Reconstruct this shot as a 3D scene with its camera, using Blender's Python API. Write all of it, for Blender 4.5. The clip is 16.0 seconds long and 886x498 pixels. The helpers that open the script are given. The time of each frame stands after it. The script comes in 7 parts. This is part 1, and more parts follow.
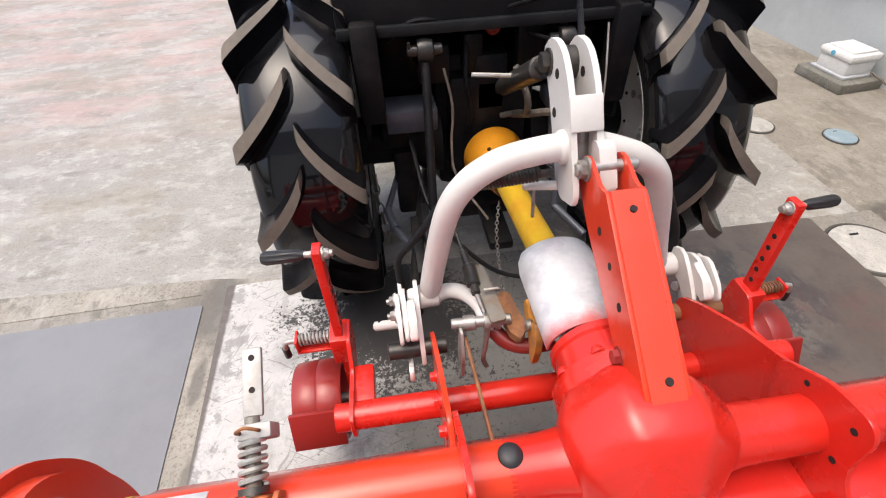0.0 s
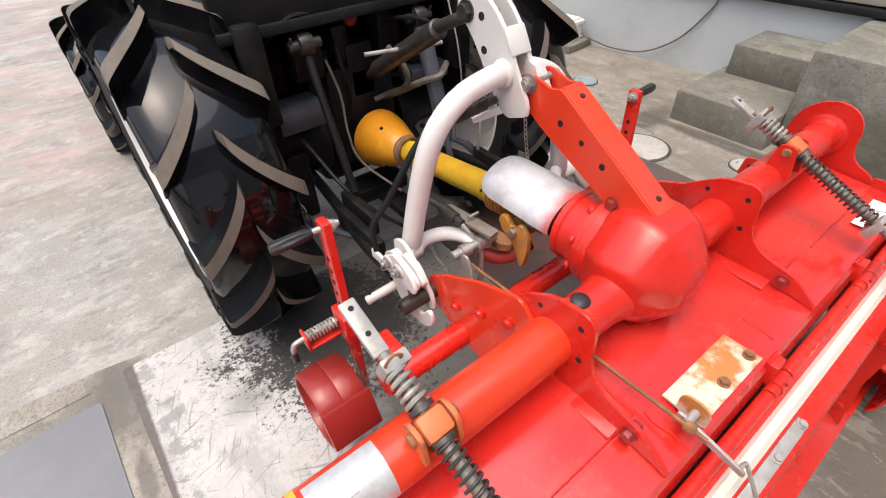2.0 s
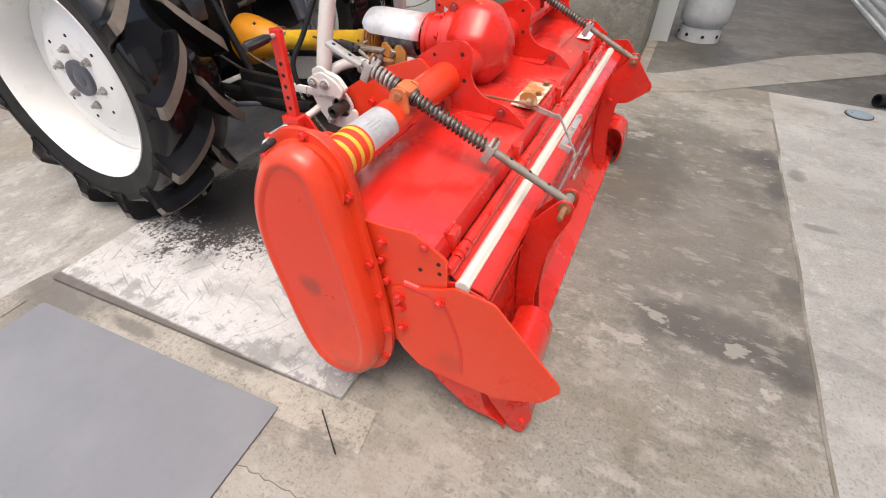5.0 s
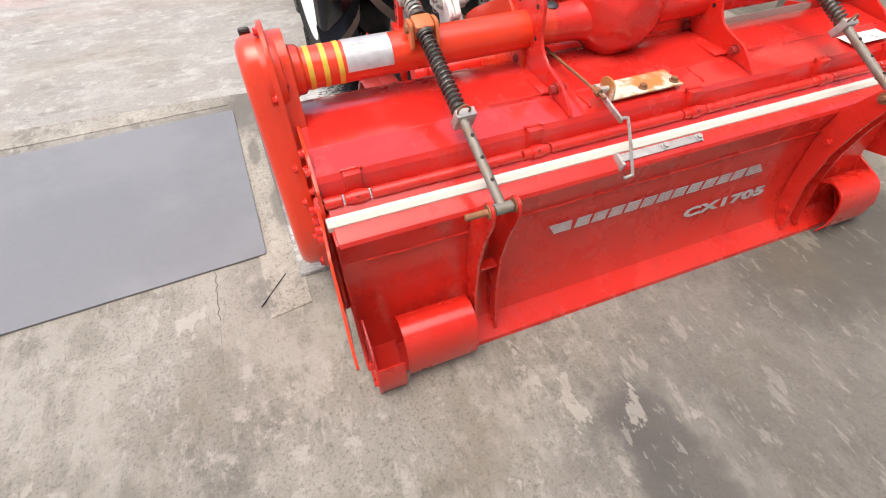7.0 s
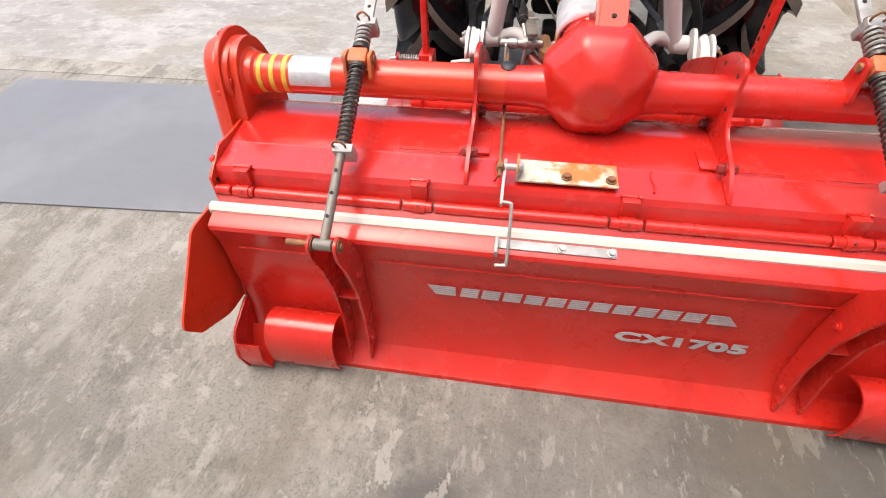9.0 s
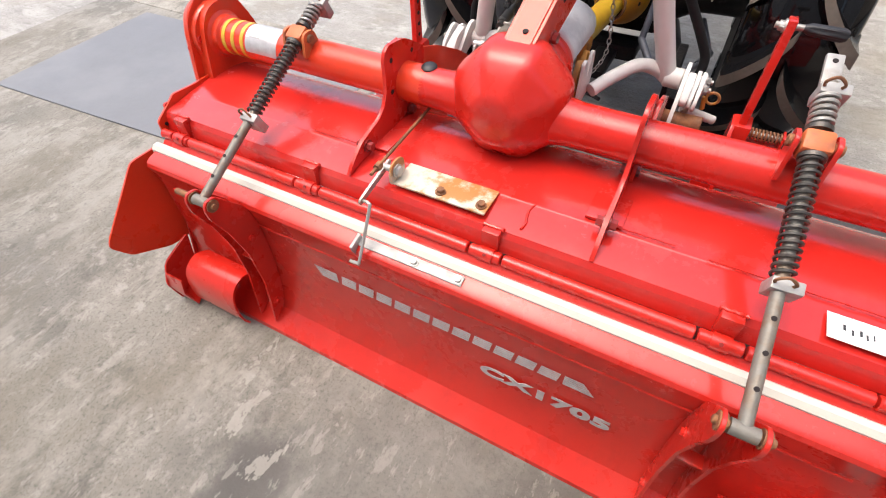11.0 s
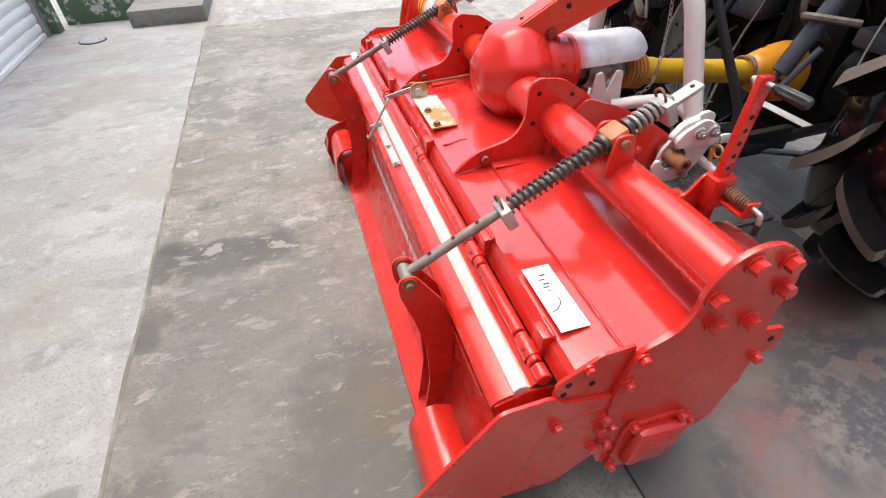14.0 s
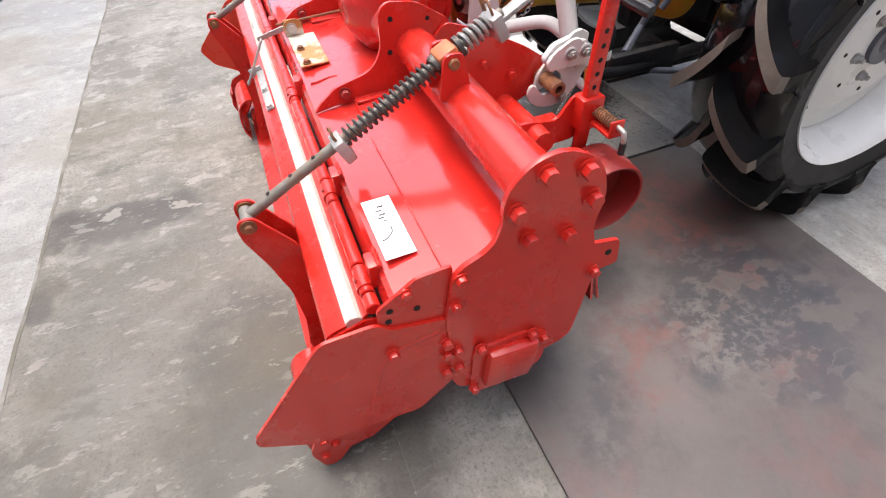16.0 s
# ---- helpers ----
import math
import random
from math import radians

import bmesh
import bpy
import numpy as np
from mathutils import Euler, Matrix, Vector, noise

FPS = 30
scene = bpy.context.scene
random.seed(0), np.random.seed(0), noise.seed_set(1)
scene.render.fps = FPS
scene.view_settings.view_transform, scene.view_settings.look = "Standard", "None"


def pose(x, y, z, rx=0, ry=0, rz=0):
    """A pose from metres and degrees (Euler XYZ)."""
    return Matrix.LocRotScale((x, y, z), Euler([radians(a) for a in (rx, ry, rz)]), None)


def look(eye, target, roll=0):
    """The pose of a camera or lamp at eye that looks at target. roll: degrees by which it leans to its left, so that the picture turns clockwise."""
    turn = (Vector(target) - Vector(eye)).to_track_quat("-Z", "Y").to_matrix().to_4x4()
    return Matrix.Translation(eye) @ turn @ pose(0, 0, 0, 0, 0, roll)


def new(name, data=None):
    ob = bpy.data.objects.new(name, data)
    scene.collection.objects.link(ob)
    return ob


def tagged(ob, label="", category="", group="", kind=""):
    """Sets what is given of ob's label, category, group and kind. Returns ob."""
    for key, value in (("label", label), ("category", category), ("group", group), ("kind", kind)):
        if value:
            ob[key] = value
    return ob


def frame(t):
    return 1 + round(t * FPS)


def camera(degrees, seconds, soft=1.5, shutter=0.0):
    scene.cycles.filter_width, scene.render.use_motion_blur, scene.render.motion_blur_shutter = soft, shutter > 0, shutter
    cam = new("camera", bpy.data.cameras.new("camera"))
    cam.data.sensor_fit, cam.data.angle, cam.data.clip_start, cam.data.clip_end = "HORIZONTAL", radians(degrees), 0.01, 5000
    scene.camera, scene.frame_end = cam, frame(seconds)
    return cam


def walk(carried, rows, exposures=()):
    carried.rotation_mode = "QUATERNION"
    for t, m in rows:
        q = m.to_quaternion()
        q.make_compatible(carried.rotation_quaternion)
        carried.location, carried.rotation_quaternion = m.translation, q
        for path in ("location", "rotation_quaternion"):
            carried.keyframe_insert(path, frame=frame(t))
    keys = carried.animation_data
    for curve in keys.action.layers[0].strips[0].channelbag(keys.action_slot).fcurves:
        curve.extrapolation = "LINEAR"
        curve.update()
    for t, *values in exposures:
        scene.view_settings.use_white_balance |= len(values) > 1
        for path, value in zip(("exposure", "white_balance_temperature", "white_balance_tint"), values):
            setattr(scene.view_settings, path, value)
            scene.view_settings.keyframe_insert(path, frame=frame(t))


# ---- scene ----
cam = camera(85.8, 16.0, 1.1)
PATH = [
    (0, (-0.304, -0.021, 1.41), (-0.14, 1.425, 0.038), -2.6),
    (0.5, (-0.385, 0.096, 1.362), (0.186, 1.408, -0.035), -0.7),
    (1, (-0.491, 0.128, 1.341), (0.341, 1.296, -0.053), 1.1),
    (1.5, (-0.609, 0.063, 1.348), (0.194, 1.302, -0.001), -1.7),
    (2, (-0.741, -0.052, 1.348), (0.177, 1.152, 0.04), -2.0),
    (2.5, (-0.915, -0.076, 1.329), (0.161, 1.027, 0.054), 0.4),
    (3, (-1.102, -0.056, 1.276), (0.144, 0.862, 0.009), -2.7),
    (3.5, (-1.252, -0.108, 1.206), (0.023, 0.61, -0.158), -0.0),
    (4, (-1.402, -0.219, 1.177), (-0.095, 0.441, -0.186), -0.1),
    (4.5, (-1.515, -0.283, 1.18), (-0.109, 0.329, -0.104), 1.9),
    (5, (-1.549, -0.318, 1.168), (-0.144, 0.307, -0.111), 1.6),
    (5.2, (-1.531, -0.345, 1.164), (-0.2, 0.33, -0.166), 1.2),
    (7.3, (-0.775, -0.845, 1.194), (-0.438, 0.435, -0.305), -0.5),
    (7.5, (-0.688, -0.821, 1.193), (-0.44, 0.451, -0.331), -0.9),
    (8, (-0.485, -0.792, 1.225), (-0.328, 0.49, -0.302), -0.3),
    (8.5, (-0.315, -0.826, 1.252), (-0.391, 0.518, -0.228), -2.3),
    (9, (-0.144, -0.836, 1.251), (-0.413, 0.49, -0.221), -2.9),
    (9.5, (0.026, -0.758, 1.243), (-0.394, 0.525, -0.232), -0.2),
    (9.7, (0.086, -0.736, 1.252), (-0.392, 0.535, -0.217), -2.0),
    (11.8, (0.569, -0.607, 1.22), (-0.376, 0.372, -0.246), -3.5),
    (12, (0.64, -0.612, 1.208), (-0.43, 0.333, -0.192), -3.9),
    (12.5, (0.83, -0.568, 1.229), (-0.409, 0.259, -0.104), -3.1),
    (13, (0.978, -0.47, 1.229), (-0.4, 0.223, -0.045), -5.9),
    (13.5, (1.1, -0.351, 1.205), (-0.315, 0.182, -0.104), -3.8),
    (14, (1.284, -0.318, 1.187), (-0.168, 0.11, -0.12), -1.3),
    (14.5, (1.42, -0.304, 1.134), (0.002, 0.102, -0.216), 0.4),
    (15, (1.474, -0.262, 1.098), (0.062, 0.112, -0.268), -3.4),
    (15.5, (1.489, -0.192, 1.129), (0.089, 0.23, -0.235), -4.8),
    (16, (1.388, -0.075, 1.137), (0.084, 0.383, -0.308), -3.7),
]
EXPOSURES = [(0, 0.93, 6480, 10), (2.5, 0.94, 6540, 10), (5, 0.96, 6640, 10), (7.5, 1.06, 6560, 10), (9, 1.08, 6520, 10), (12.5, 1.11, 6440, 10), (14, 1.2, 6300, 10), (15, 1.24, 6280, 10), (16, 1.34, 6220, 10)]
walk(cam, [(t, look(eye, target, roll)) for t, eye, target, roll in PATH], EXPOSURES)

# ---- world and light ----
world = bpy.data.worlds.new("sky")
scene.world = world
world.use_nodes = True
wn = world.node_tree.nodes
sky = wn.new("ShaderNodeTexSky")
sky.sky_type, sky.sun_disc = "NISHITA", False
sky.sun_elevation, sky.sun_rotation = radians(72), radians(252)
sky.air_density, sky.dust_density, sky.ozone_density = 1.0, 6.0, 1.0
wn["Background"].inputs["Strength"].default_value = 0.15
world.node_tree.links.new(sky.outputs["Color"], wn["Background"].inputs["Color"])
sun = new("sun", bpy.data.lights.new("sun", "SUN"))
sun.data.energy, sun.data.angle, sun.data.color = 0.7, radians(60), (1.0, 0.96, 0.92)
sun.matrix_world = look((-0.7, -0.9, 8), (0, 0, 0))


# ---- materials ----
def rgb(c):
    return (c[0], c[1], c[2], 1.0)


class Mat:
    """A node material: two noise scales vary the base colour, a fine one the relief."""

    def __init__(self, name, base, rough=0.5, metal=0.0, spots=None, amount=0.5, scale=6.0, lo=0.45, hi=0.65,
                 grain=0.12, grain_scale=60.0, bump=0.1, bump_scale=120.0, coat=0.0):
        m = self.m = bpy.data.materials.new(name)
        m.use_nodes = True
        self.nt = m.node_tree
        self.b = self.nt.nodes["Principled BSDF"]
        self.b.inputs["Metallic"].default_value = metal
        self.b.inputs["Coat Weight"].default_value, self.b.inputs["Coat Roughness"].default_value = coat, 0.12
        self.co = self.nt.nodes.new("ShaderNodeNewGeometry").outputs["Position"]
        col = self.value(base)
        fine = self.noise(grain_scale, 4)
        col = self.mix(self.ramp(fine, 0.3, 0.75, grain * 2), col, tuple(min(1, v * 0.55) for v in base))
        if spots:
            col = self.mix(self.ramp(self.noise(scale, 6), lo, hi, amount), col, spots)
        self.col = col
        self.rough = self.math("ADD", self.math("MULTIPLY", self.noise(scale * 2.3, 5), 0.22), rough - 0.11)
        self.height = self.noise(bump_scale, 3)
        self.bump = bump

    def node(self, kind):
        return self.nt.nodes.new(kind)

    def value(self, c):
        n = self.node("ShaderNodeRGB")
        n.outputs[0].default_value = rgb(c)
        return n.outputs[0]

    def link(self, a, b):
        if hasattr(a, "is_output"):
            self.nt.links.new(a, b)
        else:
            b.default_value = a

    def noise(self, scale, detail=4, stretch=None, rough=0.6, shift=0.0):
        n = self.node("ShaderNodeTexNoise")
        n.inputs["Scale"].default_value, n.inputs["Detail"].default_value = scale, detail
        n.inputs["Roughness"].default_value = rough
        v = self.co
        if stretch or shift:
            mp = self.node("ShaderNodeMapping")
            mp.inputs["Scale"].default_value = stretch or (1, 1, 1)
            mp.inputs["Location"].default_value = (shift, shift * 1.7, shift * 0.6)
            self.nt.links.new(v, mp.inputs["Vector"])
            v = mp.outputs["Vector"]
        self.nt.links.new(v, n.inputs["Vector"])
        return n.outputs[0]

    def math(self, op, a, b=0.0, clamp=False):
        n = self.node("ShaderNodeMath")
        n.operation, n.use_clamp = op, clamp
        self.link(a, n.inputs[0])
        self.link(b, n.inputs[1])
        return n.outputs[0]

    def ramp(self, v, lo, hi, top=1.0):
        n = self.node("ShaderNodeMapRange")
        n.interpolation_type = "SMOOTHSTEP"
        self.link(v, n.inputs["Value"])
        n.inputs["From Min"].default_value, n.inputs["From Max"].default_value = lo, hi
        n.inputs["To Max"].default_value = top
        return n.outputs["Result"]

    def mix(self, f, a, b):
        n = self.node("ShaderNodeMix")
        n.data_type = "RGBA"
        self.link(f, n.inputs[0])
        self.link(a if hasattr(a, "is_output") else rgb(a), n.inputs[6])
        self.link(b if hasattr(b, "is_output") else rgb(b), n.inputs[7])
        return n.outputs[2]

    def axis(self, k):
        n = self.node("ShaderNodeSeparateXYZ")
        self.nt.links.new(self.co, n.inputs[0])
        return n.outputs[k]

    def spot(self, x, y, r, soft=0.4, warp=0.0):
        """1 inside a round patch of radius r at (x, y), with a ragged edge."""
        dx, dy = self.math("SUBTRACT", self.axis(0), x), self.math("SUBTRACT", self.axis(1), y)
        d = self.math("SQRT", self.math("ADD", self.math("MULTIPLY", dx, dx), self.math("MULTIPLY", dy, dy)))
        if warp:
            d = self.math("ADD", d, self.math("MULTIPLY", self.math("SUBTRACT", self.noise(7, 5), 0.5), warp))
        n = self.ramp(d, r * (1 - soft), r, 1.0)
        return self.math("SUBTRACT", 1.0, n)

    def done(self):
        self.link(self.col, self.b.inputs["Base Color"])
        self.link(self.rough, self.b.inputs["Roughness"])
        n = self.node("ShaderNodeBump")
        n.inputs["Strength"].default_value, n.inputs["Distance"].default_value = self.bump, 0.004
        self.link(self.height, n.inputs["Height"])
        self.nt.links.new(n.outputs[0], self.b.inputs["Normal"])
        return self.m


def simple(name, base, **kw):
    return Mat(name, base, **kw).done()


def concrete(name, base, pale, dark, pinkish=0.0, stains=(), flakes=0.5, damp=0.5, lie=1):
    """Old yard concrete: cloudy tone, trowel streaks, grit, stains and flaked skin. stains: stained or darkened places
    as x, y, rx, ry, ragged, colour, amount. lie: 1 when the wear runs along y, 0 along x.
    """

    def run(a, b):
        return (b, a, 1) if lie else (a, b, 1)

    k = Mat(name, base, rough=0.7, spots=pale, amount=0.6, scale=1.7, lo=0.45, hi=0.66, grain=0.12, grain_scale=38, bump=0.5, bump_scale=55)
    cloud = k.noise(1.1, 7, shift=3.1)
    k.col = k.mix(k.ramp(cloud, 0.46, 0.64, damp), k.col, dark)
    # grit
    k.col = k.mix(k.ramp(k.noise(110, 6, shift=5.0, rough=0.72), 0.49, 0.68, 0.7), k.col, tuple(v * 0.6 for v in dark))
    # streaks and blotches, pale and dark
    k.col = k.mix(k.ramp(k.noise(3.4, 9, stretch=run(0.7, 1.35), shift=21.0, rough=0.66), 0.5, 0.6, 0.5), k.col, pale)
    k.col = k.mix(k.ramp(k.noise(5, 10, stretch=run(0.7, 1.4), shift=15.0, rough=0.68), 0.53, 0.64, 0.55), k.col, tuple(v * 0.8 for v in dark))
    k.col = k.mix(k.ramp(k.noise(13, 10, shift=1.3, rough=0.75), 0.53, 0.63, 0.5), k.col, tuple(min(1, v * 1.1) for v in pale))
    k.col = k.mix(k.ramp(k.noise(30, 8, shift=7.0, rough=0.78), 0.56, 0.68, 0.55), k.col, tuple(v * 0.6 for v in dark))
    if pinkish:
        far = k.math("MULTIPLY", k.ramp(k.axis(1), 2.4, 3.4), k.math("SUBTRACT", 1.0, k.ramp(k.axis(0), -1.2, 0.2)))
        west = k.math("SUBTRACT", 1.0, k.ramp(k.axis(0), -5.4, -4.2))
        zone = k.math("MAXIMUM", far, west)
        k.col = k.mix(k.math("MULTIPLY", zone, k.ramp(k.noise(2.6, 9, stretch=(0.6, 1.6, 1), rough=0.72), 0.42, 0.62, pinkish)), k.col, (0.44, 0.29, 0.26))
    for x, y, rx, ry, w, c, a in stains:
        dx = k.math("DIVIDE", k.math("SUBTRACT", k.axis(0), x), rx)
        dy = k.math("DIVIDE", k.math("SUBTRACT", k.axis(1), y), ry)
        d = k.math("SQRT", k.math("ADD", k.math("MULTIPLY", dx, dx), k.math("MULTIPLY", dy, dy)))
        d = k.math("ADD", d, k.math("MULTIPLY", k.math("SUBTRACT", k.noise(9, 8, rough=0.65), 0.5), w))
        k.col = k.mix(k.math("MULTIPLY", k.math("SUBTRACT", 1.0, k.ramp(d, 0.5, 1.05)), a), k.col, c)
    # flaked skin lies over all else
    worn = k.noise(8.5, 12, stretch=run(0.55, 1.5), shift=41.0, rough=0.66)
    k.col = k.mix(k.ramp(worn, 0.585, 0.62, flakes * 0.5), k.col, pale)
    few = k.ramp(k.noise(2.1, 4, shift=31.0), 0.46, 0.58)
    k.col = k.mix(k.ramp(k.noise(1.9, 8, stretch=run(0.8, 1.25), shift=51.0, rough=0.62), 0.47, 0.66, 0.5), k.col, tuple(v * t for v, t in zip(dark, (1.18, 1.08, 0.9))))
    k.col = k.mix(k.ramp(k.noise(46, 9, stretch=run(0.6, 1.4), shift=61.0, rough=0.8), 0.54, 0.66, 0.5), k.col, tuple(v * 0.75 for v in dark))
    k.col = k.mix(k.ramp(k.noise(24, 9, stretch=run(0.5, 1.6), shift=71.0, rough=0.75), 0.57, 0.66, flakes * 0.6), k.col, pale)
    flake = k.noise(8.2, 12, stretch=run(0.75, 1.25), shift=11.0, rough=0.6)
    k.col = k.mix(k.math("MULTIPLY", k.ramp(flake, 0.6, 0.618, flakes * 0.62), few), k.col, tuple(min(1, v * 1.18) for v in pale))
    k.height = k.math("ADD", k.height, k.math("MULTIPLY", k.ramp(flake, 0.59, 0.605), 0.9))
    k.height = k.math("ADD", k.height, k.math("MULTIPLY", k.noise(14, 8, rough=0.7), 1.6))
    # damp places are smoother
    k.rough = k.math("SUBTRACT", k.rough, k.ramp(cloud, 0.5, 0.7, 0.2))
    return k.done()


DAMP = (0.055, 0.051, 0.046)
YARD_STAINS_AND_DARKENING = ((-0.26, -0.56, 0.11, 0.16, 1.4, DAMP, 0.75), (-0.24, -0.75, 0.12, 0.2, 1.5, DAMP, 0.7), (1.12, -0.86, 0.09, 0.14, 1.2, DAMP, 0.75), (0.08, -0.96, 0.09, 0.06, 1.2, DAMP, 0.7), (0.84, -0.95, 0.05, 0.05, 1.1, DAMP, 0.7), (-0.32, -0.95, 0.1, 0.09, 1.1, DAMP, 0.7), (0.87, -0.95, 0.07, 0.06, 1.0, DAMP, 0.6), (1.1, -0.93, 0.16, 0.07, 1.0, DAMP, 0.7), (0.78, -0.95, 0.05, 0.06, 1.0, DAMP, 0.6), (0.0, -0.93, 0.08, 0.07, 1.0, (0.08, 0.07, 0.05), 0.6), (-0.31, -0.72, 0.075, 0.22, 1.1, DAMP, 0.75), (-0.25, -0.58, 0.1, 0.12, 1.2, DAMP, 0.45), (-0.36, -0.9, 0.06, 0.09, 0.9, DAMP, 0.7), (-0.2, -0.95, 0.05, 0.06, 1.0, (0.06, 0.055, 0.045), 0.7),
               # broad patches at x 0.45, 0.75 and 0.85 darken the right-hand ground
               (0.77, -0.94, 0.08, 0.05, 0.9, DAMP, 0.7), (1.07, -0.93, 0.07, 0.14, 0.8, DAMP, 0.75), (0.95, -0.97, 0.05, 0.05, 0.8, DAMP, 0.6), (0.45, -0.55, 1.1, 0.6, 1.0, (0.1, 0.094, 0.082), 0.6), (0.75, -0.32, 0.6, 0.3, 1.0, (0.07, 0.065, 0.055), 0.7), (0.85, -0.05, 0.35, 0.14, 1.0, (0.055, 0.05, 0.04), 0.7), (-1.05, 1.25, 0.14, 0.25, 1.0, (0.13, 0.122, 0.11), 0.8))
yard_mat = concrete("yard_concrete", (0.222, 0.206, 0.173), (0.325, 0.308, 0.27), (0.1, 0.093, 0.075), 0.0, YARD_STAINS_AND_DARKENING, 0.8, 0.6)
middle_mat = concrete("sandy_concrete", (0.225, 0.21, 0.178), (0.31, 0.293, 0.255), (0.13, 0.122, 0.104), 0.0, YARD_STAINS_AND_DARKENING, 0.3, 0.4)
north_mat = concrete("washed_concrete", (0.31, 0.297, 0.27), (0.42, 0.41, 0.385), (0.19, 0.182, 0.16), 0.55, (), 0.4, 0.4, 0)
south_mat = concrete("pale_concrete", (0.325, 0.32, 0.298), (0.39, 0.385, 0.362), (0.212, 0.207, 0.192), 0.0, ((1.0, -1.05, 0.08, 0.05, 1.0, DAMP, 0.5), (0.55, -1.1, 0.03, 0.08, 1.0, (0.12, 0.115, 0.105), 0.6)), 0.15, 0.35)
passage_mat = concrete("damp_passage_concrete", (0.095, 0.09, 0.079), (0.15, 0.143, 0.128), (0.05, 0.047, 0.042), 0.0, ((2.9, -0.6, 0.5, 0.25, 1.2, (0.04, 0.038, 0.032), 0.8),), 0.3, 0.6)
east_mat = concrete("brownish_concrete", (0.24, 0.218, 0.18), (0.33, 0.305, 0.26), (0.14, 0.127, 0.105), 0.0, ((1.95, 1.33, 0.28, 0.12, 0.9, (0.07, 0.062, 0.05), 0.85), (1.97, 0.85, 0.07, 0.6, 0.6, (0.06, 0.054, 0.045), 0.85)), 0.3)
step_mat = concrete("step_concrete", (0.18, 0.176, 0.15), (0.27, 0.264, 0.23), (0.1, 0.098, 0.08), 0.0, (), 0.4, 0.6)
mortar_mat = concrete("patched_mortar", (0.235, 0.222, 0.195), (0.29, 0.277, 0.25), (0.16, 0.152, 0.132), 0.0, (), 0.2, 0.4)
kerb_strip_mat = concrete("ragged_mortar", (0.31, 0.288, 0.24), (0.38, 0.355, 0.305), (0.1, 0.094, 0.085), 0.0, ((-1.04, 1.3, 0.12, 0.22, 0.9, (0.12, 0.112, 0.1), 0.9), (-1.05, 0.95, 0.03, 0.12, 1.2, (0.12, 0.112, 0.1), 0.8), (-1.0, 0.6, 0.03, 0.18, 1.4, (0.13, 0.12, 0.1), 0.8)), 0.2, 0.2)
wall_mat = simple("grey_render", (0.46, 0.49, 0.49), rough=0.8, spots=(0.36, 0.385, 0.385), scale=1.6, amount=0.7, grain=0.06, bump=0.15)
siding_mat = simple("beige_siding", (0.42, 0.37, 0.31), rough=0.7, spots=(0.3, 0.27, 0.23), scale=4)
road_mat = simple("asphalt", (0.16, 0.165, 0.18), rough=0.85, spots=(0.2, 0.2, 0.22), bump=0.3)


def red_paint(name, base, faded, amount, rough=0.3, dust=0.25, smudges=(), coat=0.6):
    """Repainted sheet steel: faded clouds, runs, dull dust and chips."""
    k = Mat(name, base, rough=rough, spots=faded, amount=amount, scale=2.6, lo=0.48, hi=0.74, grain=0.05, grain_scale=90, bump=0.05, bump_scale=38, coat=coat)
    k.b.inputs["Coat Roughness"].default_value = 0.12
    k.b.inputs["Specular IOR Level"].default_value = 0.28
    k.col = k.mix(k.ramp(k.noise(7, 6, stretch=(1, 0.6, 0.6), shift=4.2, rough=0.7), 0.55, 0.75, 0.35), k.col, tuple(v * 0.62 for v in base))
    k.col = k.mix(k.ramp(k.noise(4.2, 7, shift=14.2, rough=0.7), 0.5, 0.72, dust), k.col, (0.3, 0.12, 0.1))
    k.col = k.mix(k.ramp(k.noise(60, 5, shift=2.2, rough=0.7), 0.7, 0.77, 0.55), k.col, (0.1, 0.025, 0.02))
    for y, z, r, a in smudges:
        dy, dz = k.math("SUBTRACT", k.axis(1), y), k.math("SUBTRACT", k.axis(2), z)
        d = k.math("SQRT", k.math("ADD", k.math("MULTIPLY", dy, dy), k.math("MULTIPLY", dz, dz)))
        d = k.math("ADD", d, k.math("MULTIPLY", k.math("SUBTRACT", k.noise(22, 6, rough=0.7), 0.5), r * 1.2))
        k.col = k.mix(k.math("MULTIPLY", k.math("SUBTRACT", 1.0, k.ramp(d, r * 0.2, r)), a), k.col, (0.12, 0.035, 0.025))
    k.rough = k.math("ADD", k.rough, k.ramp(k.noise(4.2, 7, shift=14.2, rough=0.7), 0.5, 0.72, 0.25))
    k.height = k.math("ADD", k.height, k.math("MULTIPLY", k.noise(9, 3), 2.2))
    return k.done()


red = red_paint("red_paint", (0.6, 0.022, 0.013), (0.62, 0.045, 0.03), 0.5, 0.27, 0.07)
hood_red = red_paint("sun_faded_red_paint", (0.6, 0.022, 0.016), (0.65, 0.095, 0.075), 0.7, 0.22, 0.18, (), 1.0)
# same red paint; warmer light on left and front parts put into the colour
warm_lit_red = red_paint("warm_lit_red_paint", (0.7, 0.046, 0.014), (0.66, 0.07, 0.03), 0.4, 0.3, 0.1)
case_red = red_paint("scuffed_warm_lit_red_paint", (0.7, 0.046, 0.014), (0.66, 0.07, 0.03), 0.4, 0.3, 0.1, ((0.27, 0.4, 0.045, 0.55), (0.2, 0.1, 0.1, 0.45), (0.3, 0.11, 0.05, 0.4), (-0.05, 0.22, 0.05, 0.25)))
old_red = red_paint("brick_red_paint", (0.27, 0.022, 0.018), (0.19, 0.03, 0.025), 0.6, 0.5)
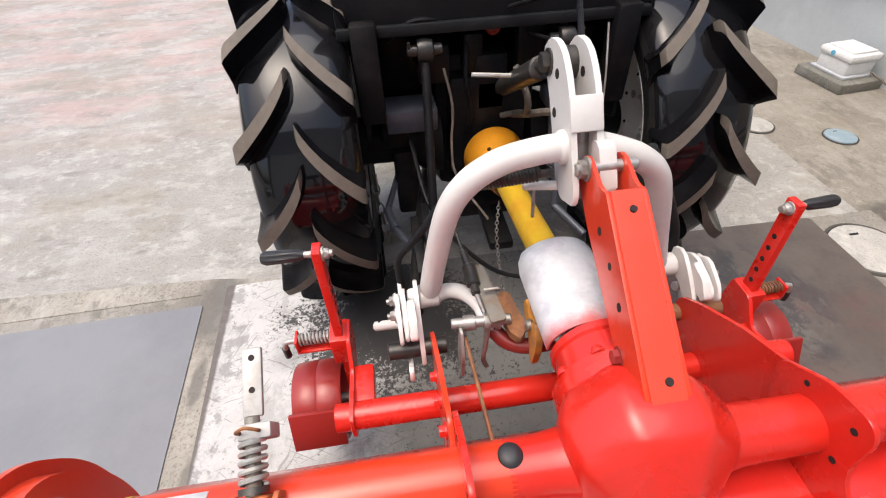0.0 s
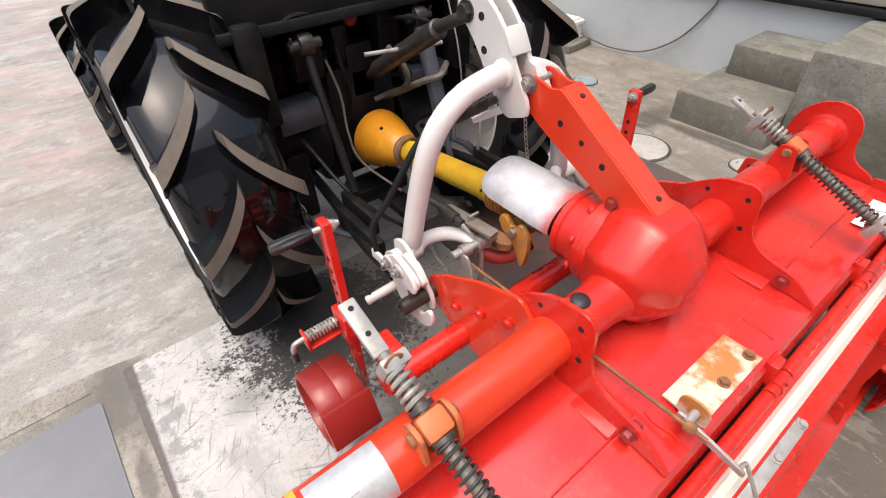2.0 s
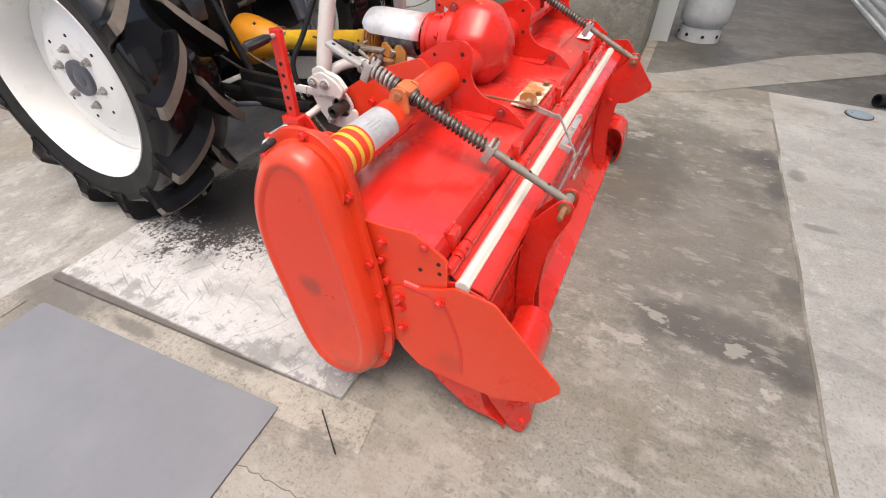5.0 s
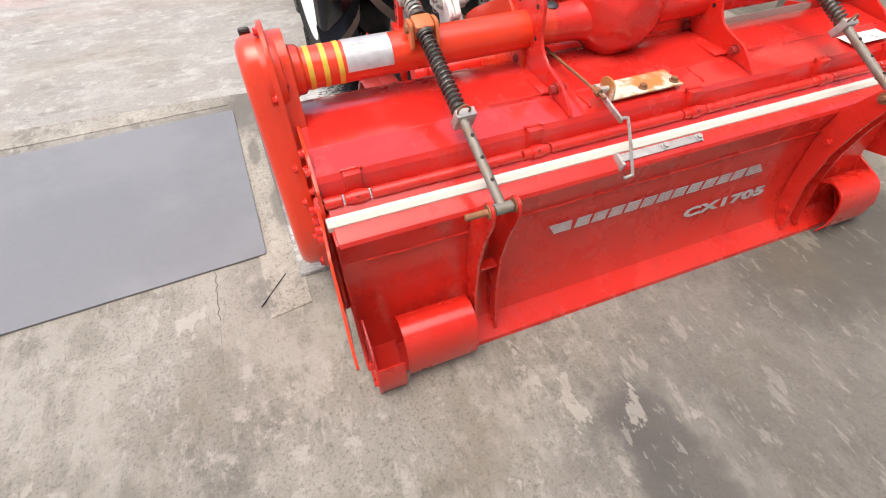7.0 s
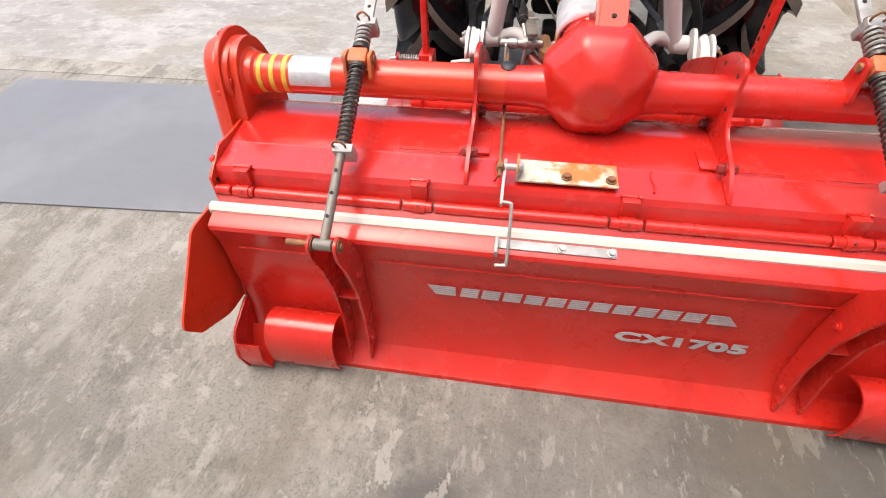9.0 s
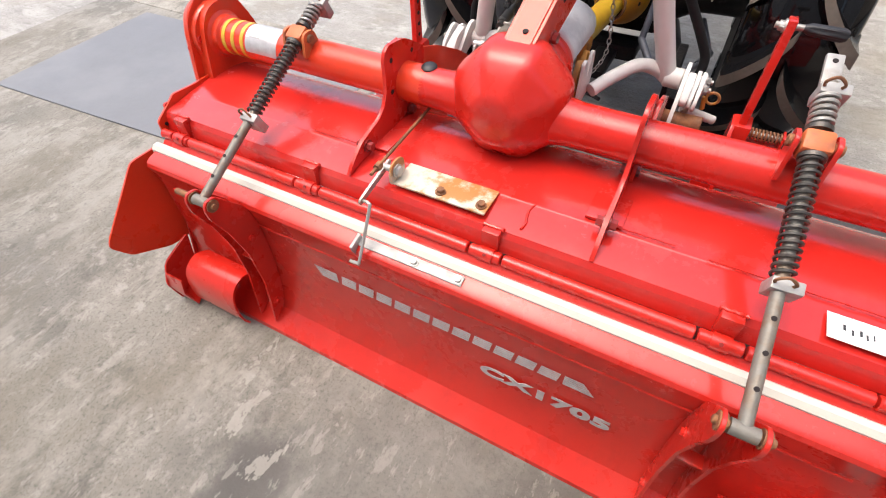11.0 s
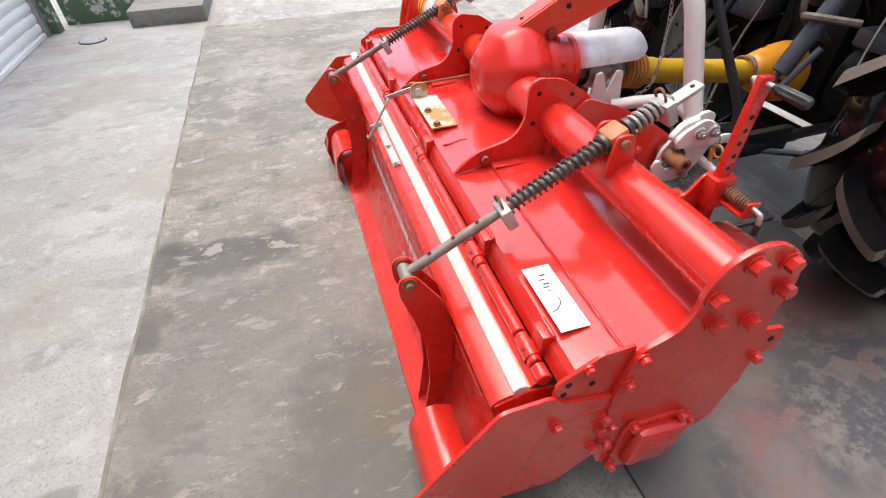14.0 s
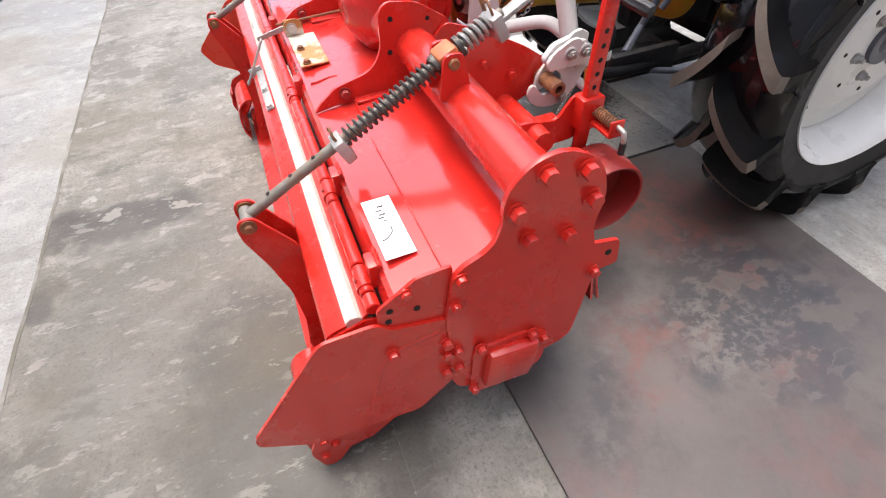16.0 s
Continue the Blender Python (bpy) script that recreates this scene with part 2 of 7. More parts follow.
orange = simple("worn_orange_paint", (0.62, 0.16, 0.05), rough=0.5, spots=(0.3, 0.1, 0.05), scale=25, amount=0.8)
white = simple("white_paint", (0.64, 0.62, 0.59), rough=0.4, spots=(0.62, 0.55, 0.49), scale=9, lo=0.55, hi=0.75, amount=0.5, grain=0.04, bump=0.05)
bar_white = simple("cream_white_paint", (0.6, 0.575, 0.5), rough=0.35, spots=(0.65, 0.6, 0.5), scale=6, amount=0.4, grain=0.03, bump=0.03)
rim_white = simple("white_rim_enamel", (0.73, 0.73, 0.71), rough=0.3, spots=(0.69, 0.68, 0.65), scale=5, amount=0.5, grain=0.03, bump=0.03)
steel = simple("dull_galvanised_steel", (0.5, 0.49, 0.46), rough=0.5, metal=0.6, spots=(0.3, 0.24, 0.18), scale=22, amount=0.7, bump=0.15)
grey_steel = simple("bare_grey_steel", (0.42, 0.41, 0.39), rough=0.45, metal=0.7, spots=(0.25, 0.2, 0.16), scale=30, amount=0.6)
rusty = simple("rusty_steel", (0.22, 0.1, 0.05), rough=0.75, metal=0.2, spots=(0.38, 0.17, 0.07), scale=30, amount=0.8, bump=0.3)
rust_plate = simple("rust_stained_cream_plate", (0.66, 0.6, 0.48), rough=0.55, spots=(0.45, 0.17, 0.03), scale=14, lo=0.42, hi=0.56, amount=0.95, bump=0.2)
def sprayed_aluminium():
    """Bare aluminium with red overspray where it meets the gearbox."""
    k = Mat("brushed_aluminium", (0.78, 0.79, 0.81), rough=0.42, metal=0.4, spots=(0.5, 0.51, 0.53), amount=0.6, scale=14, grain=0.08, grain_scale=70, bump=0.12, bump_scale=40)
    over = k.math("SUBTRACT", 1.0, k.ramp(k.math("ADD", k.axis(1), k.math("MULTIPLY", k.noise(16, 8, rough=0.7), 0.06)), 0.475, 0.53))
    k.col = k.mix(k.math("MULTIPLY", over, 0.85), k.col, (0.6, 0.05, 0.04))
    return k.done()


alu = sprayed_aluminium()
worn_rod = simple("dull_weathered_rod", (0.23, 0.215, 0.185), rough=0.55, metal=0.35, spots=(0.2, 0.13, 0.08), scale=24, amount=0.7, bump=0.2)
block_grey = simple("grey_zinc_block", (0.42, 0.41, 0.39), rough=0.5, metal=0.3, spots=(0.26, 0.24, 0.21), scale=26, amount=0.6)
black_spring = simple("oiled_black_spring", (0.06, 0.056, 0.05), rough=0.4, metal=0.4, spots=(0.14, 0.12, 0.1), scale=40, amount=0.6)
pale_spring = simple("pale_worn_spring", (0.42, 0.41, 0.38), rough=0.4, metal=0.4, spots=(0.2, 0.16, 0.12), scale=30, amount=0.5)
def dressed_rubber(name, coat):
    """Tyre rubber, dressed to a gloss, slightly wavy."""
    k = Mat(name, (0.006, 0.006, 0.007), rough=0.16, spots=(0.012, 0.011, 0.011), scale=8, amount=0.6, grain=0.1, bump=0.6, bump_scale=9, coat=coat)
    k.b.inputs["Specular IOR Level"].default_value = 0.05
    k.b.inputs["Coat Roughness"].default_value = 0.06
    k.height = k.math("MULTIPLY", k.noise(7, 2, stretch=(1, 0.6, 0.6)), 5.0)
    return k.done()


tyre_black, lug_black = dressed_rubber("wet_glossy_black_rubber", 0.75), dressed_rubber("black_tread_rubber", 0.06)
wall_black = simple("matt_black_rubber", (0.014, 0.014, 0.014), rough=0.55, spots=(0.028, 0.027, 0.025), scale=9, amount=0.6, bump=0.1)
lug_brown = simple("dusty_worn_rubber", (0.14, 0.117, 0.094), rough=0.8, spots=(0.1, 0.085, 0.07), scale=14, amount=0.6, grain=0.2, bump=0.35, bump_scale=160)
iron_black = simple("greasy_black_iron", (0.009, 0.009, 0.01), rough=0.45, metal=0.1, spots=(0.025, 0.022, 0.02), scale=12, amount=0.6, bump=0.3, bump_scale=80)
panel_black = simple("black_sheet_metal", (0.011, 0.012, 0.013), rough=0.6, spots=(0.022, 0.022, 0.022), scale=7, amount=0.5)
slate = simple("dark_blue_grey_sheet", (0.07, 0.076, 0.095), rough=0.35, spots=(0.03, 0.03, 0.035), scale=8, amount=0.6)
hose_brown = simple("dusty_hose", (0.12, 0.1, 0.08), rough=0.7, spots=(0.2, 0.17, 0.14), scale=20, amount=0.6)
yellow = simple("yellow_guard_plastic", (0.6, 0.38, 0.025), rough=0.4, spots=(0.5, 0.22, 0.02), scale=7, amount=0.6)
amber = simple("amber_cone_plastic", (0.66, 0.27, 0.015), rough=0.38, spots=(0.72, 0.45, 0.03), scale=6, amount=0.6)
yoke_orange = simple("worn_orange_cast", (0.55, 0.24, 0.04), rough=0.6, spots=(0.3, 0.16, 0.08), scale=25, amount=0.7, bump=0.3)
for dull in (iron_black, panel_black, wall_black):
    dull.node_tree.nodes["Principled BSDF"].inputs["Specular IOR Level"].default_value = 0.22
rubber_grip = simple("black_rubber_grip", (0.02, 0.02, 0.022), rough=0.45)
green_paper = simple("green_sticker", (0.16, 0.5, 0.14), rough=0.5)
ink = simple("black_ink", (0.03, 0.035, 0.04), rough=0.6)
silver = simple("silver_foil", (0.62, 0.62, 0.62), rough=0.35, metal=0.4, spots=(0.42, 0.4, 0.4), scale=40, amount=0.5)
paper = simple("white_paper_label", (0.8, 0.79, 0.76), rough=0.6, spots=(0.62, 0.58, 0.52), scale=20, amount=0.4, grain=0.02)
yellow_tape = simple("yellow_tape", (0.7, 0.49, 0.05), rough=0.4, spots=(0.6, 0.3, 0.05), scale=25, amount=0.5)
mat_grey = simple("grey_rubber_sheet", (0.165, 0.17, 0.182), rough=0.5, spots=(0.2, 0.205, 0.215), scale=1.5, amount=0.7, grain=0.05, bump=0.04)
plastic_white = simple("white_plastic", (0.75, 0.75, 0.72), rough=0.4, spots=(0.6, 0.6, 0.55), scale=10, amount=0.4)
gas_grey = simple("pale_grey_enamel", (0.5, 0.52, 0.53), rough=0.45, spots=(0.35, 0.35, 0.34), scale=8, amount=0.5)
shutter_mat = simple("grey_shutter_metal", (0.8, 0.8, 0.77), rough=0.45, metal=0.0, spots=(0.62, 0.62, 0.59), scale=5, amount=0.5)
blue_plastic = simple("light_blue_plastic", (0.12, 0.42, 0.62), rough=0.4, spots=(0.25, 0.5, 0.65), scale=6, amount=0.5)
green_wall = simple("green_painted_concrete", (0.1, 0.16, 0.085), rough=0.7, spots=(0.55, 0.55, 0.5), scale=9, lo=0.52, hi=0.58, amount=0.9)
hole_dark = simple("dark_hole", (0.015, 0.008, 0.007), rough=0.8)
red_plastic = simple("red_plastic_knob", (0.5, 0.06, 0.04), rough=0.4)


def peeling_plate():
    k = Mat("peeling_white_paint_on_steel", (0.49, 0.487, 0.472), rough=0.6, spots=(0.4, 0.39, 0.37), amount=0.6, scale=4, grain=0.12, bump=0.4, bump_scale=50)
    oil = k.spot(-0.42, 1.12, 0.5, 0.9, 0.5)
    # trodden and dirty under the shaft
    dirty = k.math("MULTIPLY", k.ramp(k.math("ADD", k.axis(0), k.math("MULTIPLY", k.noise(5, 8, shift=4, rough=0.7), 0.5)), -0.36, -0.02), 0.95)
    k.col = k.mix(k.ramp(k.noise(7, 10, shift=5, rough=0.74), 0.53, 0.62, 0.4), k.col, (0.4, 0.39, 0.37))
    # fine scratches and cracks
    crack = k.math("ABSOLUTE", k.math("SUBTRACT", k.noise(9, 9, stretch=(0.8, 1.3, 1), shift=2, rough=0.7), 0.5))
    some = k.ramp(k.noise(4, 5, shift=17), 0.45, 0.6)
    k.col = k.mix(k.math("MULTIPLY", k.math("SUBTRACT", 1.0, k.ramp(crack, 0.0, 0.01)), k.math("MULTIPLY", some, 0.85)), k.col, (0.16, 0.155, 0.15))
    k.col = k.mix(k.ramp(k.noise(70, 9, stretch=(0.5, 1.6, 1), shift=2, rough=0.75), 0.6, 0.66, 0.5), k.col, (0.24, 0.235, 0.22))
    for ang, sh in ((0.35, 3.0), (-0.5, 13.0), (1.2, 23.0)):
        u = k.math("ADD", k.math("MULTIPLY", k.axis(0), math.cos(ang)), k.math("MULTIPLY", k.axis(1), math.sin(ang)))
        line = k.node("ShaderNodeTexNoise")
        line.noise_dimensions = "2D"
        line.inputs["Scale"].default_value, line.inputs["Detail"].default_value = 1.0, 6
        v = k.math("ADD", k.math("MULTIPLY", k.axis(1), math.cos(ang)), k.math("MULTIPLY", k.axis(0), -math.sin(ang)))
        pair = k.node("ShaderNodeCombineXYZ")
        k.link(k.math("ADD", k.math("MULTIPLY", u, 5.0), sh), pair.inputs[0])
        k.link(k.math("MULTIPLY", k.math("ADD", v, k.math("MULTIPLY", k.noise(5, 2, shift=sh), 0.05)), 90.0), pair.inputs[1])
        k.nt.links.new(pair.outputs[0], line.inputs["Vector"])
        k.col = k.mix(k.ramp(line.outputs[0], 0.66, 0.71, 0.55), k.col, (0.13, 0.125, 0.12))
    k.col = k.mix(k.ramp(k.noise(6, 10, stretch=(1.4, 0.6, 1), shift=33, rough=0.72), 0.48, 0.62, 0.65), k.col, (0.29, 0.285, 0.27))
    # worn border
    ex = k.math("SUBTRACT", 1.0, k.ramp(k.math("ADD", k.axis(0), 0.99), 0.0, 0.16))
    ey = k.math("SUBTRACT", 1.0, k.ramp(k.math("SUBTRACT", k.axis(1), 0.24), 0.0, 0.1))
    edge = k.math("MAXIMUM", ex, ey)
    k.col = k.mix(k.ramp(k.math("ADD", k.noise(14, 10, shift=8, rough=0.7), k.math("MULTIPLY", edge, 0.1)), 0.6, 0.66, 0.65), k.col, (0.19, 0.185, 0.175))
    k.col = k.mix(k.math("MULTIPLY", dirty, 0.88), k.col, (0.105, 0.102, 0.09))
    k.col = k.mix(k.math("MULTIPLY", k.spot(-0.73, 1.0, 0.11, 0.9, 0.12), 0.6), k.col, (0.16, 0.16, 0.15))
    chips = k.noise(60, 12, rough=0.78)
    clump = k.math("ADD", k.math("MULTIPLY", k.math("SUBTRACT", k.noise(11, 6, shift=9, rough=0.7), 0.5), 0.35), k.math("MULTIPLY", oil, 0.27))
    k.col = k.mix(k.ramp(k.math("ADD", k.math("ADD", chips, clump), k.math("MULTIPLY", dirty, 0.06)), 0.62, 0.66, 0.96), k.col, (0.025, 0.023, 0.022))
    # dark edge line: the raised rim and its cast shadow, put into the colour
    rim = k.math("SUBTRACT", 1.0, k.ramp(k.math("ADD", k.axis(0), k.math("MULTIPLY", k.noise(20, 6, shift=3), 0.012)), -0.988, -0.976))
    k.col = k.mix(k.math("MULTIPLY", rim, 0.9), k.col, (0.085, 0.07, 0.06))
    k.height = chips
    return k.done()


def stained_plate():
    """Bare brown steel sheet with oily swirls, red paint dust, scuffs and painted tyre shade."""
    k = Mat("red_stained_dark_steel", (0.088, 0.074, 0.066), rough=0.45, spots=(0.125, 0.1, 0.089), amount=0.6, scale=2.2, lo=0.4, hi=0.66, grain=0.1, bump=0.25, bump_scale=60)
    k.col = k.mix(k.ramp(k.noise(1.6, 6, shift=8.8), 0.45, 0.7, 0.5), k.col, (0.15, 0.138, 0.125))
    k.col = k.mix(k.ramp(k.noise(9, 10, shift=18.8, rough=0.72), 0.48, 0.64, 0.5), k.col, (0.055, 0.048, 0.045))
    # broad dark spot: shade round the right tyre, put into the colour
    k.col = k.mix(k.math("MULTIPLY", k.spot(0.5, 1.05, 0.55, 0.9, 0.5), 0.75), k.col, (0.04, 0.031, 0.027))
    # red dust fallen beside the machine
    patchy = k.ramp(k.noise(13, 9, shift=5.5, rough=0.72), 0.4, 0.58)
    for x, y, r, a in ((0.74, 1.05, 0.22, 0.45), (0.88, 0.68, 0.16, 0.5), (1.1, 0.96, 0.12, 0.4), (0.47, 1.02, 0.3, 0.55), (1.02, 0.56, 0.1, 0.35), (1.35, 0.8, 0.2, 0.22), (1.2, 0.3, 0.25, 0.2)):
        k.col = k.mix(k.math("MULTIPLY", k.math("MULTIPLY", k.spot(x, y, r * 1.2, 0.9, r * 1.6), a), patchy), k.col, (0.17, 0.045, 0.034))
    # oily film: broken dark patch with pale contour lines in it
    film = k.spot(0.93, 0.99, 0.36, 0.55, 0.4)
    drift = k.noise(8, 6, stretch=(1.3, 0.75, 1), shift=2.7, rough=0.6)
    k.col = k.mix(k.math("MULTIPLY", k.ramp(drift, 0.4, 0.5, 0.85), film), k.col, (0.036, 0.037, 0.041))
    bands = k.math("ABSOLUTE", k.math("SINE", k.math("ADD", k.math("MULTIPLY", drift, 20.0), k.math("MULTIPLY", k.noise(40, 6, shift=9.1), 1.2))))
    k.col = k.mix(k.math("MULTIPLY", k.math("SUBTRACT", 1.0, k.ramp(bands, 0.12, 0.5)), k.math("MULTIPLY", film, 0.42)), k.col, (0.12, 0.106, 0.096))
    crumbs = k.noise(30, 10, shift=27.0, rough=0.75)
    k.col = k.mix(k.math("MULTIPLY", k.ramp(crumbs, 0.5, 0.56, 0.6), k.spot(0.98, 0.86, 0.22, 0.8, 0.3)), k.col, (0.15, 0.135, 0.122))
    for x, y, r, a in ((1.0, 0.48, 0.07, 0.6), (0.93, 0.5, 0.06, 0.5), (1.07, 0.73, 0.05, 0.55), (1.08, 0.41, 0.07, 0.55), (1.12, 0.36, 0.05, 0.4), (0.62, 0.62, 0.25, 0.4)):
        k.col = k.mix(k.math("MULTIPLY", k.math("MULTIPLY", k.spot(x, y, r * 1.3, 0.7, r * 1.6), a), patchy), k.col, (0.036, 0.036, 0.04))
    k.col = k.mix(k.ramp(k.noise(22, 9, shift=3.3, rough=0.75), 0.6, 0.7, 0.3), k.col, (0.05, 0.046, 0.045))
    k.height = k.noise(30, 8, rough=0.7)
    return k.done()


plate_white, plate_dark = peeling_plate(), stained_plate()


# ---- mesh tools ----
def part(name, bm, mats, parent=None, label="", smooth=38):
    mats = mats if isinstance(mats, (list, tuple)) else [mats]
    bmesh.ops.recalc_face_normals(bm, faces=bm.faces)
    me = bpy.data.meshes.new(name)
    bm.to_mesh(me)
    bm.free()
    for m in mats:
        me.materials.append(m)
    me.polygons.foreach_set("use_smooth", [True] * len(me.polygons))
    me.set_sharp_from_angle(angle=radians(smooth))
    ob = new(name, me)
    ob.parent = parent
    if label:
        ob["label"] = label
    return ob


def thing(name, label, category, group="", at=(0, 0, 0)):
    ob = tagged(new(name), label, category, group)
    ob.empty_display_size = 0.1
    ob.location = at
    return ob


def structure(name, bm, mats, label, smooth=30):
    return tagged(part(name, bm, mats, None, "", smooth), label, "", "", "structure")


def box(bm, x0, x1, y0, y1, z0, z1, bevel=0.0, m=None):
    out = bmesh.ops.create_cube(bm, size=1.0)
    vs = out["verts"]
    bmesh.ops.transform(bm, matrix=Matrix.LocRotScale(((x0 + x1) / 2, (y0 + y1) / 2, (z0 + z1) / 2), None, (x1 - x0, y1 - y0, z1 - z0)), verts=vs)
    if bevel:
        es = list({e for v in vs for e in v.link_edges})
        r = bmesh.ops.bevel(bm, geom=es, offset=bevel, segments=2, profile=0.5, affect="EDGES", clamp_overlap=True)
        vs = list({v for f in r["faces"] for v in f.verts} | {v for v in vs if v.is_valid})
    if m is not None:
        bmesh.ops.transform(bm, matrix=m, verts=vs)
    return vs


def frame_of(d):
    d = Vector(d).normalized()
    a = d.cross(Vector((0, 0, 1)) if abs(d.z) < 0.9 else Vector((0, 1, 0))).normalized()
    return d, a, d.cross(a)


def ring(bm, c, a, b, r, n, r2=None):
    return [bm.verts.new(Vector(c) + a * (r * math.cos(2 * math.pi * i / n)) + b * ((r2 or r) * math.sin(2 * math.pi * i / n))) for i in range(n)]


def bridge(bm, r0, r1):
    n = len(r0)
    for i in range(n):
        bm.faces.new((r0[i], r0[(i + 1) % n], r1[(i + 1) % n], r1[i]))


def rod(bm, p, q, r, n=14, r1=None, bevel=0.0):
    """A round bar from p to q, capped, its ends eased by bevel."""
    p, q = Vector(p), Vector(q)
    d, a, b = frame_of(q - p)
    r1 = r if r1 is None else r1
    rings = []
    if bevel:
        rings.append(ring(bm, p, a, b, max(r - bevel, 1e-4), n))
        p = p + d * bevel
    rings.append(ring(bm, p, a, b, r, n))
    if bevel:
        rings.append(ring(bm, q - d * bevel, a, b, r1, n))
        rings.append(ring(bm, q, a, b, max(r1 - bevel, 1e-4), n))
    else:
        rings.append(ring(bm, q, a, b, r1, n))
    for u, v in zip(rings, rings[1:]):
        bridge(bm, u, v)
    bm.faces.new(rings[0])
    bm.faces.new(rings[-1])


def smooth_path(pts, steps=6):
    """Catmull-Rom through the points."""
    P = [Vector(p) for p in pts]
    P = [P[0] * 2 - P[1]] + P + [P[-1] * 2 - P[-2]]
    out = []
    for i in range(1, len(P) - 2):
        for s in range(steps):
            t = s / steps
            a, b, c, d = P[i - 1:i + 3]
            out.append(0.5 * (2 * b + (c - a) * t + (2 * a - 5 * b + 4 * c - d) * t * t + (3 * b - a - 3 * c + d) * t ** 3))
    out.append(P[-2])
    return out


def sweep(bm, pts, r, n=12, radii=None):
    """A round tube along pts."""
    pts = [Vector(p) for p in pts]
    d0, a, b = frame_of(pts[1] - pts[0])
    last = None
    for i, p in enumerate(pts):
        d = (pts[min(i + 1, len(pts) - 1)] - pts[max(i - 1, 0)]).normalized()
        a = (a - d * a.dot(d)).normalized()
        b = d.cross(a)
        now = ring(bm, p, a, b, radii[i] if radii else r, n)
        if last:
            bridge(bm, last, now)
        else:
            bm.faces.new(now)
        last = now
    bm.faces.new(last)


def spring(bm, p, q, coil, wire, turns, per=14, n=6):
    p, q = Vector(p), Vector(q)
    d, a, b = frame_of(q - p)
    pts = []
    for i in range(int(turns * per) + 1):
        t = i / (turns * per)
        w = 2 * math.pi * i / per
        pts.append(p + (q - p) * t + a * coil * math.cos(w) + b * coil * math.sin(w))
    sweep(bm, pts, wire, n)


def lathe(bm, origin, axis, prof, n=32, close=True):
    """Turns (along, radius) pairs round an axis through origin."""
    d, a, b = frame_of(axis)
    o = Vector(origin)
    last = first = None
    for h, r in prof:
        now = ring(bm, o + d * h, a, b, max(r, 1e-4), n)
        if last:
            bridge(bm, last, now)
        else:
            first = now
        last = now
    if close:
        bm.faces.new(first)
        bm.faces.new(last)


def plate(bm, pts, axis, at, thick, bevel=0.0, bend=None):
    """A plate: the outline pts lies across an axis ('x': pts are y, z) at that place, thick along the axis."""
    def put(u, v, w):
        return {"x": (w, u, v), "y": (u, w, v), "z": (u, v, w)}[axis]
    lo = [bm.verts.new(put(u, v, at - thick / 2)) for u, v in pts]
    hi = [bm.verts.new(put(u, v, at + thick / 2)) for u, v in pts]
    bm.faces.new(lo)
    bm.faces.new(hi)
    bridge(bm, lo, hi)
    if bevel:
        es = [bm.edges.get((r[i], r[(i + 1) % len(r)])) for r in (lo, hi) for i in range(len(r))]
        bmesh.ops.bevel(bm, geom=es, offset=bevel, segments=1, affect="EDGES", clamp_overlap=True)


def rounded(pts, r, n=4):
    """Rounds the corners of an outline; r: one radius, or one a corner."""
    out = []
    N = len(pts)
    for i, p in enumerate(pts):
        rr = r[i] if isinstance(r, (list, tuple)) else r
        p = Vector(p)
        a, b = Vector(pts[i - 1]) - p, Vector(pts[(i + 1) % N]) - p
        k = min(rr, a.length * 0.45, b.length * 0.45)
        if k < 1e-4:
            out.append(tuple(p))
            continue
        s, e = p + a.normalized() * k, p + b.normalized() * k
        for j in range(n + 1):
            t = j / n
            out.append(tuple(s * (1 - t) ** 2 + p * (2 * t * (1 - t)) + e * t * t))
    return out


def sheet(bm, prof, x0, x1, thick, cuts=1):
    """A bent sheet: the (y, z) line prof, run from x0 to x1."""
    P = [Vector(p) for p in prof]
    off = []
    for i in range(len(P)):
        d = (P[min(i + 1, len(P) - 1)] - P[max(i - 1, 0)]).normalized()
        off.append(P[i] + Vector((-d.y, d.x)) * thick)
    loop = P + off[::-1]
    rows = []
    for c in range(cuts + 1):
        x = x0 + (x1 - x0) * c / cuts
        rows.append([bm.verts.new((x, p.x, p.y)) for p in loop])
    for r0, r1 in zip(rows, rows[1:]):
        bridge(bm, r0, r1)
    bm.faces.new(rows[0])
    bm.faces.new(rows[-1])


def hexbolt(bm, c, d, r=0.011, h=0.009, washer=True, stud=0.0):
    """A hexagon bolt head on its washer at c, facing d, in one skin."""
    c = Vector(c)
    d, a, b = frame_of(d)

    def turn(dist, rad, hexed):
        out = []
        for i in range(12):
            w = math.pi * i / 6
            q = rad * (1.0 if i % 2 == 0 else 0.866) if hexed else rad
            out.append(bm.verts.new(c + d * dist + a * (q * math.cos(w)) + b * (q * math.sin(w))))
        return out
    rows = [turn(-0.002, r * 1.35, False), turn(0.003, r * 1.35, False), turn(0.0031, r, True), turn(0.003 + h * 0.9, r, True), turn(0.003 + h, r * 0.86, False)]
    if stud:
        rows += [turn(0.0032 + h, r * 0.55, False), turn(0.003 + h + stud, r * 0.55, False)]
    for p, q in zip(rows, rows[1:]):
        bridge(bm, p, q)
    bm.faces.new(rows[0])
    bm.faces.new(rows[-1])


def bolts(parent, spots, d, mat, r=0.011, h=0.009, name="bolt"):
    for c in spots:
        bm = bmesh.new()
        hexbolt(bm, c, d, r, h)
        part(name, bm, mat, parent)


